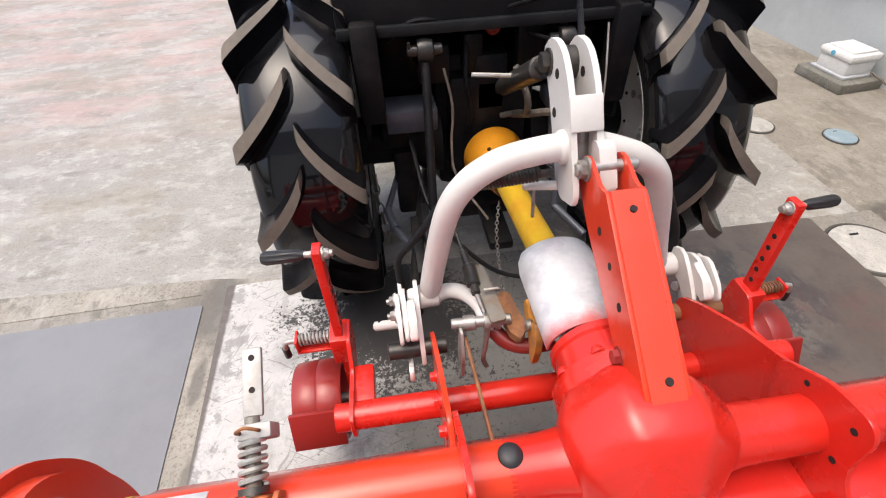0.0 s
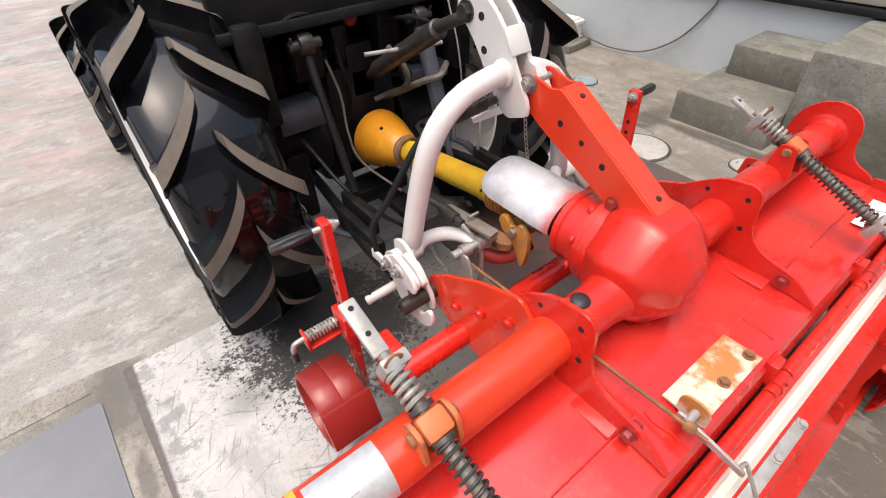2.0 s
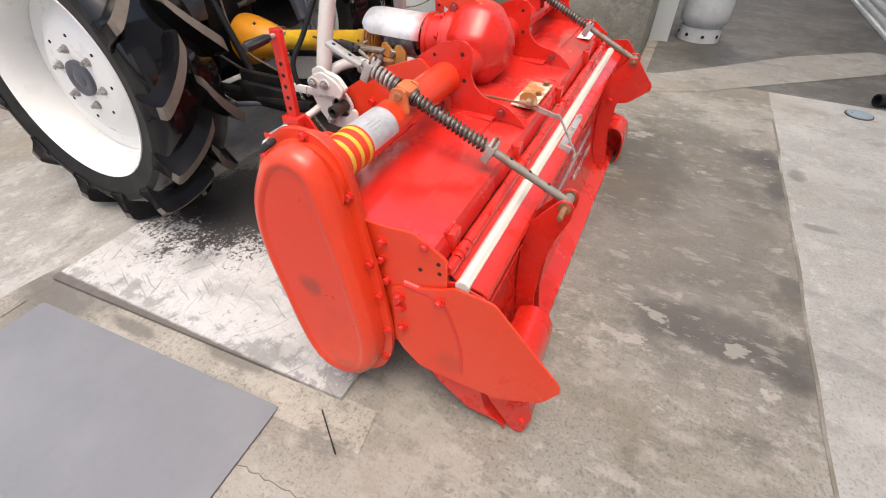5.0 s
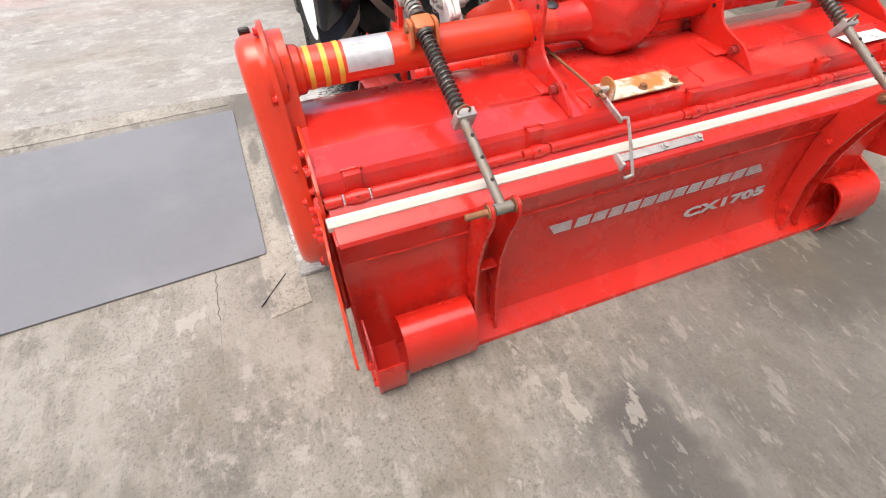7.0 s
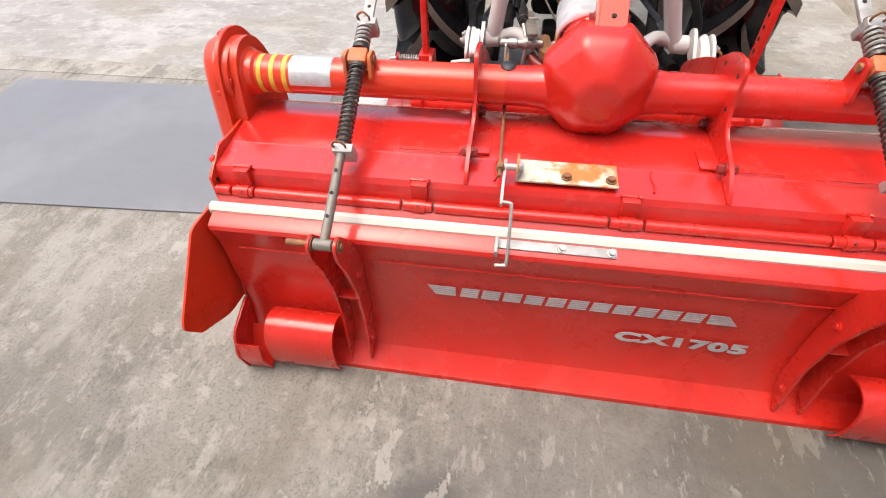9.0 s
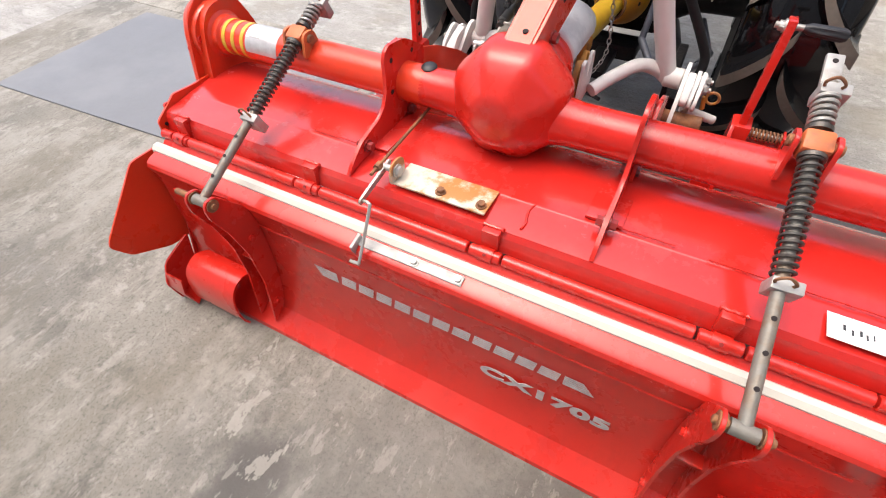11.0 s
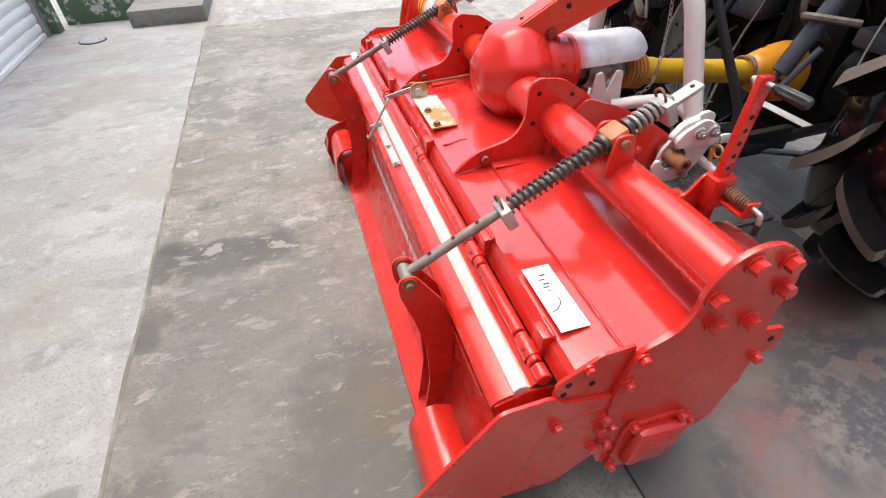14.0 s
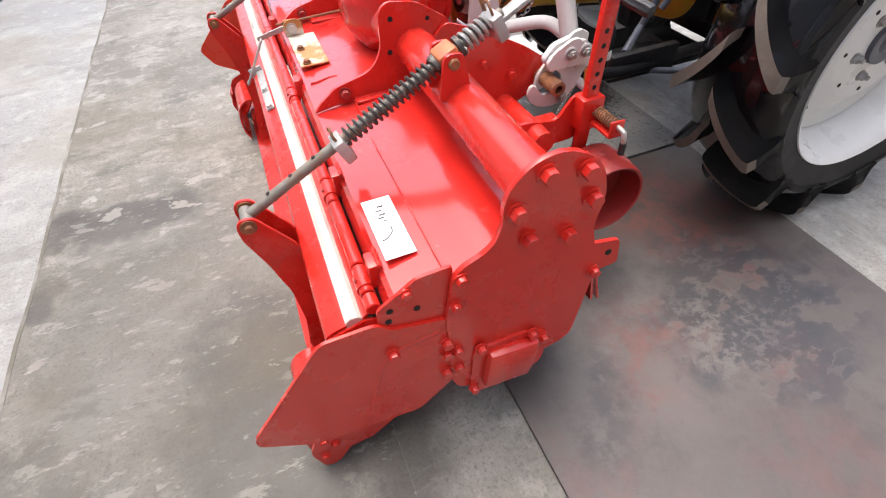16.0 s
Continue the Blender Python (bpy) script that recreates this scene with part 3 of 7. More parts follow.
def holes(parent, spots, d, r, name="hole"):
    """Bolt holes: a short dark bore with a countersunk rim."""
    for c in spots:
        bm = bmesh.new()
        dd, a, b = frame_of(d)
        rod(bm, Vector(c) - dd * 0.004, Vector(c) + dd * 0.0012, r, 12)
        part(name, bm, hole_dark, parent)


def ellipse(cx, cy, rx, ry, n=24, a0=0.0, a1=360.0):
    return [(cx + rx * math.cos(radians(a0 + (a1 - a0) * i / n)), cy + ry * math.sin(radians(a0 + (a1 - a0) * i / n))) for i in range(n + (0 if a1 - a0 == 360 else 1))]


# ---- the yard ----
bm = bmesh.new()
box(bm, -70, 70, -70, 70, -0.3, -0.012)
structure("ground", bm, south_mat, "grey concrete ground reaching to the horizon")


def slab(name, x0, x1, y0, y1, mat, label, z=0.0):
    bm = bmesh.new()
    box(bm, x0, x1, y0, y1, -0.05, z)
    return structure(name, bm, mat, label)


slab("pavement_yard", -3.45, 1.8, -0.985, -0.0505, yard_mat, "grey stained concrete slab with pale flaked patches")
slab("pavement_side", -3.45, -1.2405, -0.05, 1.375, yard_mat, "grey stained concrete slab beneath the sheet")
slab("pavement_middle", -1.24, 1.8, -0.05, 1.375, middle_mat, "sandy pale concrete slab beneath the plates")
slab("pavement_west", -40, -3.4505, -0.985, 1.375, north_mat, "washed concrete slab with faded red stains")
slab("pavement_north", -40, 1.74, 1.3755, 40, north_mat, "pale washed concrete slab with faded red stains")
slab("pavement_south", -40, 2.16, -40, -0.9855, south_mat, "pale clean concrete slab")
slab("pavement_east", 1.8005, 3.5, -0.205, 40, east_mat, "brownish damp concrete beside the wall")
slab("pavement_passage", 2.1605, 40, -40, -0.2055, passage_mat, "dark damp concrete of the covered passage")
slab("pavement_gap", 1.7405, 1.8, 1.3755, 40, east_mat, "brownish damp concrete edge")
slab("pavement_corner", 1.8005, 2.16, -0.985, -0.2055, yard_mat, "grey stained concrete corner piece")
bm = bmesh.new()
plate(bm, [(1.76, -0.22), (2.07, -0.19), (2.5, -0.65), (3.06, -1.18), (3.5, -1.78), (3.4, -2.1), (2.92, -1.76), (2.28, -0.98), (1.96, -0.6)], "z", 0.002, 0.006, 0.002)
structure("pavement_strip", bm, mortar_mat, "pale mortar strip patched across the concrete")
bm = bmesh.new()
plate(bm, [(-3.5, 1.36), (-1.9, 1.35), (-1.1, 1.37), (-0.64, 1.36), (-0.64, 1.38), (-1.08, 1.45), (-1.95, 1.49), (-3.5, 1.53)], "z", 0.001, 0.005, 0.001)
structure("trim_joint", bm, kerb_strip_mat, "sandy mortar strip along the slab joint")
bm = bmesh.new()
plate(bm, [(-1.095, 0.1), (-0.97, 0.12), (-1.0, 1.42), (-1.125, 1.4)], "z", 0.001, 0.004, 0.001)
structure("trim_mortar", bm, kerb_strip_mat, "sandy mortar left between sheet and plate")
bm = bmesh.new()
wob = [(-3.4 + i * 0.18, 0.0025 * math.sin(i * 2.1) + 0.002 * math.sin(i * 5.3)) for i in range(30)]
plate(bm, [(x, -0.979 + d) for x, d in wob] + [(x, -0.99 + d * 1.4) for x, d in wob[::-1]], "z", 0.0, 0.003)
structure("trim_seam", bm, simple("dirty_seam", (0.16, 0.145, 0.115), rough=0.9, spots=(0.3, 0.29, 0.26), scale=3, amount=0.9), "dirt-filled ragged joint between the slabs")
bm = bmesh.new()
wob = [(0.39 - i * 0.012, 0.003 * math.sin(i * 1.7) + 0.002 * math.sin(i * 4.1)) for i in range(21)]
plate(bm, [(-1.242 + d, y) for y, d in wob] + [(-1.24 + d * 0.9, y) for y, d in wob[::-1]], "z", 0.0, 0.003)
structure("trim_crack", bm, simple("dark_joint_dirt", (0.12, 0.112, 0.095), rough=0.95), "dark dirt-filled crack between the slabs")
bm = bmesh.new()
box(bm, -9.2, -8.2, -40, 40, -0.01, 0.12, 0.01)
structure("kerb", bm, south_mat, "pale concrete kerb along the road")
bm = bmesh.new()
box(bm, -40, -9.2, -40, 40, -0.01, 0.02)
structure("road", bm, road_mat, "bluish grey asphalt road")

# house wall with siding, and the passage behind it
HOUSE = Matrix.Translation((2.862, 1.5, 0)) @ Matrix.Rotation(radians(4.5), 4, "Z")
bm = bmesh.new()
box(bm, 0, 0.2, -1.78, 13, -0.1, 0.52, 0, HOUSE)
structure("wall_east", bm, wall_mat, "pale grey rendered house plinth")
bm = bmesh.new()
box(bm, -0.05, 0.2, -1.78, 13, 0.524, 0.565, 0.004, HOUSE)
structure("trim", bm, panel_black, "dark metal flashing under the siding")
# upper siding is unseen; its height is set by how much sky it blocks
bm = bmesh.new()
box(bm, 0.02, 0.2, -1.78, 13, 0.569, 3.8, 0, HOUSE)
wall_up = structure("wall_siding", bm, siding_mat, "beige board siding of the house")
for i in range(16):
    bm = bmesh.new()
    box(bm, -0.002, 0.018, -1.78, 13, 0.575 + i * 0.2, 0.768 + i * 0.2, 0.004, HOUSE)
    part("board", bm, siding_mat, wall_up)
bm = bmesh.new()
box(bm, 3.21, 9, -0.26, -0.11, -0.1, 3.8)
structure("wall_passage", bm, wall_mat, "pale grey rendered side wall of the passage")
# shutters behind the camera, with an unseen wall added to block the southern sky
bm = bmesh.new()
box(bm, -8, 2.496, -2.5, -2.3, 2.4, 3.9)
box(bm, 2.5, 9, -2.5, -2.03, 2.4, 3.9)
box(bm, -0.25, 2.6, -2.5, -2.3, -0.05, 2.396)
structure("wall_south", bm, wall_mat, "pale unseen wall added over the shutters to block the sky")


def shutter(name, x0, x1, y):
    ob = tagged(new(name), "grey ribbed steel roller shutter, closed", "", "", "structure")
    bm = bmesh.new()
    sheet(bm, [(y, 0.0), (y + 0.005, 0.006), (y + 0.012, 0.02), (y + 0.012, 0.055), (y + 0.005, 0.07), (y, 0.0745)], x0, x1, 0.004)
    first = part("slat", bm, shutter_mat, ob)
    first.location.z = 0.038
    for i in range(1, 30):
        slat = new("slat", first.data)
        slat.parent = ob
        slat.location.z = 0.038 + i * 0.078
    bm = bmesh.new()
    box(bm, x0, x1, y - 0.02, y + 0.022, 0.002, 0.036, 0.004)
    part("bottom_rail", bm, shutter_mat, ob)
    for x in (x0, x1):
        bm = bmesh.new()
        box(bm, x - 0.04, x + 0.04, y - 0.04, y + 0.04, 0.0, 2.398, 0.004)
        part("guide_rail", bm, grey_steel, ob)
    return ob


shutter("door_1", -3.63, -0.3, -2.24)
bm = bmesh.new()
box(bm, -3.79, -3.675, -2.34, -2.14, -0.05, 2.398, 0.01)
structure("wall_post", bm, green_wall, "green painted post beside the shutter")
shutter("door_2", 2.66, 7.6, -1.99)

# steps along the wall
bm = bmesh.new()
box(bm, 2.045, 2.85, 0.70, 1.255, -0.05, 0.18, 0.012)
structure("step_1", bm, step_mat, "low rough concrete step against the house")
bm = bmesh.new()
box(bm, 2.49, 2.89, 0.70, 1.2, 0.17, 0.355, 0.012)
structure("step_2", bm, step_mat, "second rough concrete step")
bm = bmesh.new()
box(bm, 2.16, 3.0, -0.13, 0.70, -0.05, 0.515, 0.014)
structure("landing", bm, step_mat, "weathered concrete landing block at the house")

# sheets on the ground
bm = bmesh.new()
plate(bm, rounded([(-2.9, 0.27), (-1.075, 0.365), (-1.103, 1.307), (-2.93, 1.26)], 0.01), "z", 0.004, 0.008, 0.002)
tagged(part("rubber_sheet", bm, mat_grey), "plain grey rubber sheet lying on the concrete", "sheet")
bm = bmesh.new()
plate(bm, rounded([(-0.985, 0.225), (0.215, 0.245), (0.215, 1.385), (-1.022, 1.388)], 0.008), "z", 0.008, 0.016, 0.002)
tagged(part("steel_plate", bm, plate_white), "steel plate with peeling white paint and oil stains", "plate")
bm = bmesh.new()
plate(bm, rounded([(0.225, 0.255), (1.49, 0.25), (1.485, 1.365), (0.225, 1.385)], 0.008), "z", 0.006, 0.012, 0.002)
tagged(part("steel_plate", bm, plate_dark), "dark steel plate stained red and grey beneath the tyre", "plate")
bm = bmesh.new()
rod(bm, (-1.03, 0.258, 0.0025), (-1.118, 0.153, 0.0025), 0.0022, 8)
tagged(part("steel_strip", bm, iron_black), "thin dark metal strip lying on the concrete", "strip")


lid_pale = concrete("pale_lid_concrete", (0.4, 0.39, 0.355), (0.48, 0.47, 0.43), (0.28, 0.27, 0.24), 0.0, (), 0.2, 0.3)
lid_ring = simple("dirt_filled_ring", (0.06, 0.055, 0.048), rough=0.9)


def manhole(x, y, r, mat, label):
    ob = thing("manhole_cover", label, "manhole cover", "covers set in the concrete", (x, y, 0))
    bm = bmesh.new()
    lathe(bm, (0, 0, 0), (0, 0, 1), [(0.0, r * 1.12), (0.004, r * 1.12), (0.005, r * 1.04), (0.0, r * 1.02)], 40)
    part("frame", bm, lid_ring, ob)
    bm = bmesh.new()
    lathe(bm, (0, 0, 0), (0, 0, 1), [(0.0, r), (0.008, r), (0.010, r * 0.96), (0.010, 0.02)], 40)
    part("lid", bm, mat, ob)
    bm = bmesh.new()
    box(bm, -r * 0.14, r * 0.14, r * 0.55, r * 0.62, 0.006, 0.0115)
    part("slot", bm, iron_black, ob)
    return ob


manhole(1.595, 1.15, 0.145, lid_pale, "round pale concrete manhole cover in damp concrete")
manhole(1.815, 0.68, 0.068, lid_pale, "small round pale concrete inspection cover")
manhole(1.765, 2.165, 0.09, lid_pale, "round white-grey concrete inspection cover")
manhole(2.125, 1.96, 0.078, simple("blue_grey_lid", (0.22, 0.3, 0.34), rough=0.6, spots=(0.35, 0.4, 0.42), scale=12), "round blue-grey plastic inspection lid")
manhole(-3.36, -1.835, 0.09, simple("grey_drain_lid", (0.26, 0.29, 0.3), rough=0.6, spots=(0.36, 0.38, 0.38), scale=14), "small grey drain lid near the shutter")
manhole(2.0, -1.465, 0.068, simple("blue_grey_lid_worn", (0.22, 0.28, 0.32), rough=0.6), "small blue-grey drain lid in the concrete")

# white blower box on its slab, with a cable along the wall
ob = thing("septic_blower", "white plastic air blower on a concrete slab", "air blower", "", (2.615, 2.6, 0))
ob.scale = (0.86, 0.86, 0.86)
ob.rotation_euler.z = radians(5)
bm = bmesh.new()
box(bm, -0.2, 0.16, -0.22, 0.2, 0, 0.07, 0.008)
part("base_slab", bm, step_mat, ob, "low concrete slab")
bm = bmesh.new()
box(bm, -0.12, 0.12, -0.13, 0.13, 0.085, 0.19, 0.02)
part("body", bm, plastic_white, ob)
bm = bmesh.new()
box(bm, -0.135, 0.135, -0.145, 0.145, 0.18, 0.235, 0.022)
box(bm, -0.1, 0.1, -0.11, 0.11, 0.23, 0.25, 0.008)
part("lid", bm, plastic_white, ob)
bm = bmesh.new()
box(bm, -0.14, 0.14, -0.15, 0.15, 0.07, 0.09, 0.006)
part("foot", bm, gas_grey, ob)
bm = bmesh.new()
lathe(bm, (-0.134, 0.02, 0.21), (-1, 0, 0), [(0, 0.018), (0.003, 0.018)], 18)
part("badge", bm, blue_plastic, ob)
bm = bmesh.new()
sweep(bm, smooth_path([(2.7, 2.48, 0.09), (2.72, 2.36, 0.06), (2.765, 2.2, 0.03), (2.79, 1.95, 0.06), (2.82, 1.72, 0.2), (2.84, 1.56, 0.42), (2.845, 1.53, 0.514)]), 0.006, 8)
tagged(part("power_cable", bm, hose_brown), "grey power cable hanging along the wall", "cable")

# gas cylinder in the passage
ob = thing("gas_cylinder", "pale grey steel gas cylinder standing in the passage", "gas cylinder", "", (3.24, -0.5, 0))
bm = bmesh.new()
lathe(bm, (0, 0, 0), (0, 0, 1), [(0.11, 0.05), (0.11, 0.15), (0.15, 0.182), (0.2, 0.185), (0.85, 0.185), (0.95, 0.16), (1.02, 0.09), (1.04, 0.0)], 36)
part("body", bm, gas_grey, ob)
bm = bmesh.new()
lathe(bm, (0, 0, 0), (0, 0, 1), [(0.0, 0.155), (0.0, 0.165), (0.11, 0.162), (0.11, 0.15)], 36)
part("foot_ring", bm, gas_grey, ob)
for i in range(8):
    bm = bmesh.new()
    a = radians(45 * i + 10)
    rod(bm, (0.15 * math.cos(a), 0.15 * math.sin(a), 0.05), (0.1665 * math.cos(a), 0.1665 * math.sin(a), 0.05), 0.014, 12)
    part("drain_hole", bm, hole_dark, ob)

# drain pipe end
bm = bmesh.new()
lathe(bm, (2.27, -1.7, 0.04), (-0.5, 1, 0), [(0, 0.038), (0.14, 0.038), (0.14, 0.032), (0.02, 0.032)], 24, False)
tagged(part("drain_pipe", bm, panel_black), "short black plastic pipe lying on the concrete", "pipe")

# plinth with tub and cleaner
bm = bmesh.new()
box(bm, -4.6, -3.625, -1.59, -0.985, -0.02, 0.13, 0.012)
tagged(part("concrete_plinth", bm, mortar_mat), "low weathered concrete plinth", "plinth")
bm = bmesh.new()
box(bm, -4.09, -3.92, -2.15, -1.6, -0.02, 0.25, 0.012)
tagged(part("low_wall", bm, green_wall), "low concrete wall with flaking green paint", "wall")
ob = thing("wash_tub", "light blue round plastic wash tub", "tub", "", (-4.72, -1.95, 0.0))
bm = bmesh.new()
lathe(bm, (0, 0, 0), (0, 0, 1), [(0.0, 0.22), (0.01, 0.24), (0.3, 0.31), (0.3, 0.34), (0.32, 0.34), (0.32, 0.3), (0.03, 0.22), (0.03, 0.0)], 36)
part("bowl", bm, blue_plastic, ob)
ob = thing("pressure_washer", "white cased pressure washer with black handles", "pressure washer", "", (-4.23, -1.345, 0.13))
bm = bmesh.new()
box(bm, -0.16, 0.16, -0.13, 0.13, 0.02, 0.26, 0.03)
part("case", bm, plastic_white, ob)
for y, z in ((-0.06, 0.3), (0.06, 0.29)):
    bm = bmesh.new()
    sweep(bm, smooth_path([(-0.08, y, 0.25), (-0.08, y, z + 0.02), (0.08, y, z + 0.02), (0.08, y, 0.25)]), 0.009, 8)
    part("handle", bm, rubber_grip, ob)
bm = bmesh.new()
lathe(bm, (0.155, 0, 0.14), (1, 0, 0), [(0, 0.045), (0.01, 0.045), (0.012, 0.03), (0.005, 0.025)], 24)
part("inlet", bm, gas_grey, ob)
bm = bmesh.new()
rod(bm, (0.1, 0.12, 0.2), (0.3, 0.32, 0.03), 0.012, 10)
lathe(bm, (0.29, 0.31, 0.03), (1, 1, -0.6), [(0, 0.03), (0.04, 0.035), (0.06, 0.02)], 16)
part("lance", bm, gas_grey, ob)


# ---- tractor ----
WY, WZ, WR = 1.487, 0.545, 0.533
tractor = thing("tractor", "black-bodied farm tractor with white rims and lugged tyres", "tractor", "", (0, WY, 0))


def tp(name, bm, mat, label="", parent=None):
    """A part of the tractor, given in world coordinates."""
    ob = part(name, bm, mat, None, label)
    ob.parent = parent or tractor
    ob.matrix_parent_inverse = Matrix.Translation((0, -WY, 0))
    return ob


def lug_mesh(bm, side, a0, R, Rc, half, swing, wide):
    """One tall tread bar from the tyre's middle to its shoulder, with hollow flanks and a blunt end; its worn top takes the second material."""
    rows = []
    for s, top, base, k in ((0.0, R - 0.03, Rc - 0.012, 0.6), (0.015, R - 0.008, Rc - 0.012, 0.85), (0.05, R, Rc - 0.012, 1.0), (0.13, R, Rc - 0.013, 1.0), (0.25, R, Rc - 0.014, 1.0), (0.4, R - 0.001, Rc - 0.017, 1.0), (0.55, R - 0.002, Rc - 0.02, 1.0),
                            (0.7, R - 0.004, Rc - 0.026, 1.0), (0.85, R - 0.007, Rc - 0.038, 1.02), (0.96, R - 0.011, Rc - 0.052, 1.05), (1.015, R - 0.019, Rc - 0.06, 1.0), (1.03, R - 0.045, Rc - 0.066, 0.95), (0.99, R - 0.09, Rc - 0.08, 0.8)):
        ang = a0 - swing * (s ** 0.66 if s > 0 else s)
        x = side * half * s
        w = wide * k / 2
        row = []
        for f, da in ((0.0, -w * 2.5), (0.22, -w * 1.5), (0.72, -w * 1.12), (1.0, -w), (1.0, w), (0.72, w * 1.12), (0.22, w * 1.5), (0.0, w * 2.5)):
            r = base + (top - base) * f
            aa = ang + da / R
            row.append(bm.verts.new((x, -r * math.cos(aa), r * math.sin(aa))))
        rows.append(row)
    for i, (p, q) in enumerate(zip(rows, rows[1:])):
        for j in range(7):
            f = bm.faces.new((p[j], p[j + 1], q[j + 1], q[j]))
            f.material_index = 1 if j == 3 and i < 11 else 0
    bm.faces.new(rows[0])
    bm.faces.new(rows[-1])


def tyre_mesh(R, depth, half, bead):
    Rc = R - depth
    bm = bmesh.new()
    rise = [(0.72, bead), (0.86, bead + 0.012), (0.985, (bead + Rc) / 2 + 0.005), (1.0, Rc - 0.075), (0.975, Rc - 0.05), (0.9, Rc - 0.028), (0.7, Rc - 0.012), (0.35, Rc - 0.003)]
    prof = [(-half * u, r) for u, r in rise] + [(0, Rc)] + [(half * u, r) for u, r in rise[::-1]]
    lathe(bm, (0, 0, 0), (1, 0, 0), prof, 72, False)
    for f in bm.faces:
        c = f.calc_center_median()
        if math.hypot(c.y, c.z) < Rc - 0.045:
            f.material_index = 1
    return bm


def add_lugs(wheel, R, depth, half, lugs, swing, wide, phase):
    """Tread bars, alternating from side to side; alike ones share a mesh. phase: degrees of the first bar on each side."""
    for side in (-1, 1):
        bm = bmesh.new()
        lug_mesh(bm, side, 0.0, R, R - depth, half, swing, wide)
        first = part("tread_lug", bm, [lug_black, lug_brown], wheel)
        for k in range(lugs):
            ob = first
            if k:
                ob = new("tread_lug", first.data)
                ob.parent = wheel
            ob.rotation_euler.x = -2 * math.pi * k / lugs - radians(phase[0] if side < 0 else phase[1])


def rear_wheel(x, out):
    """out: +1 when the dish faces +x."""
    w = part("rear_wheel", tyre_mesh(WR, 0.054, 0.148, 0.325), [tyre_black, wall_black], None, "tall lugged black tyre on a white rim")
    w.name = "wheel"
    w.location = (x, WY, WZ)
    w.parent = tractor
    w.matrix_parent_inverse = Matrix.Translation((0, -WY, 0))
    add_lugs(w, WR, 0.054, 0.148, 13, 0.37, 0.043, (22.9, 35.5) if out < 0 else (39.0, 25.6))
    o = out
    bm = bmesh.new()
    lathe(bm, (0, 0, 0), (o, 0, 0), [(0.122, 0.342), (0.132, 0.338), (0.122, 0.322), (0.1, 0.312), (0.06, 0.300), (0.0, 0.288), (-0.06, 0.298), (-0.1, 0.312), (-0.122, 0.322), (-0.122, 0.338)], 64, False)
    part("rim", bm, rim_white, w)
    bm = bmesh.new()
    lathe(bm, (0, 0, 0), (o, 0, 0), [(-0.01, 0.292), (0.0, 0.285), (-0.005, 0.235), (0.005, 0.225), (0.045, 0.165), (0.05, 0.155), (0.05, 0.06), (0.02, 0.055), (0.02, 0.0)], 56, False)
    part("disc", bm, rim_white, w)
    bm = bmesh.new()
    lathe(bm, (0, 0, 0), (o, 0, 0), [(0.045, 0.062), (0.062, 0.06), (0.064, 0.05), (0.06, 0.03), (0.066, 0.02), (0.066, 0.0)], 36, False)
    part("axle_cap", bm, slate, w)
    for i in range(6):
        a = 2 * math.pi * (i + 0.3) / 6
        bm = bmesh.new()
        hexbolt(bm, (o * 0.05, 0.095 * math.cos(a), 0.095 * math.sin(a)), (o, 0, 0), 0.0115, 0.012, True, 0.01)
        part("wheel_nut", bm, grey_steel, w)
    for i in range(8):
        a = 2 * math.pi * (i + 0.1) / 8
        bm = bmesh.new()
        rod(bm, (o * 0.046, 0.14 * math.cos(a), 0.14 * math.sin(a)), (o * 0.0515, 0.14 * math.cos(a), 0.14 * math.sin(a)), 0.006, 10)
        part("disc_hole", bm, hole_dark, w)
    bm = bmesh.new()
    a = radians(150 if o < 0 else 205)
    rod(bm, (o * 0.06, 0.302 * math.cos(a), 0.302 * math.sin(a)), (o * 0.085, 0.27 * math.cos(a), 0.27 * math.sin(a)), 0.007, 8)
    part("valve", bm, rubber_grip, w)
    return w


rear_wheel(-0.533, -1)
rear_wheel(0.58, 1)


def front_wheel(x, out):
    w = part("wheel", tyre_mesh(0.36, 0.04, 0.09, 0.2), [tyre_black, wall_black], None, "small lugged black front tyre on a white rim")
    w.location = (x, 3.15, 0.355)
    add_lugs(w, 0.36, 0.04, 0.09, 13, 0.36, 0.028, (0.0, 13.8))
    w.parent = tractor
    w.matrix_parent_inverse = Matrix.Translation((0, -WY, 0))
    bm = bmesh.new()
    lathe(bm, (0, 0, 0), (out, 0, 0), [(0.075, 0.21), (0.08, 0.205), (0.06, 0.19), (0.0, 0.178), (-0.06, 0.19), (-0.08, 0.205), (-0.075, 0.21)], 40, False)
    part("rim", bm, rim_white, w)
    bm = bmesh.new()
    lathe(bm, (0, 0, 0), (out, 0, 0), [(0.0, 0.18), (0.02, 0.12), (0.03, 0.06), (0.06, 0.05), (0.06, 0.0)], 32, False)
    part("disc", bm, rim_white, w)


front_wheel(-0.62, -1)
front_wheel(0.66, 1)

CX = 0.02
bm = bmesh.new()
box(bm, CX - 0.17, CX + 0.17, 1.42, 2.3, 0.36, 0.85, 0.04)
box(bm, CX - 0.13, CX + 0.13, 1.36, 1.44, 0.44, 0.80, 0.03)
tp("transaxle", bm, iron_black, "greasy black cast transaxle housing")
bm = bmesh.new()
box(bm, CX - 0.4, CX + 0.4, 1.6, 1.75, 0.62, 1.0, 0.03)
box(bm, CX - 0.34, CX - 0.2, 1.5, 1.62, 0.7, 0.95, 0.02)
box(bm, CX + 0.2, CX + 0.34, 1.5, 1.62, 0.7, 0.95, 0.02)
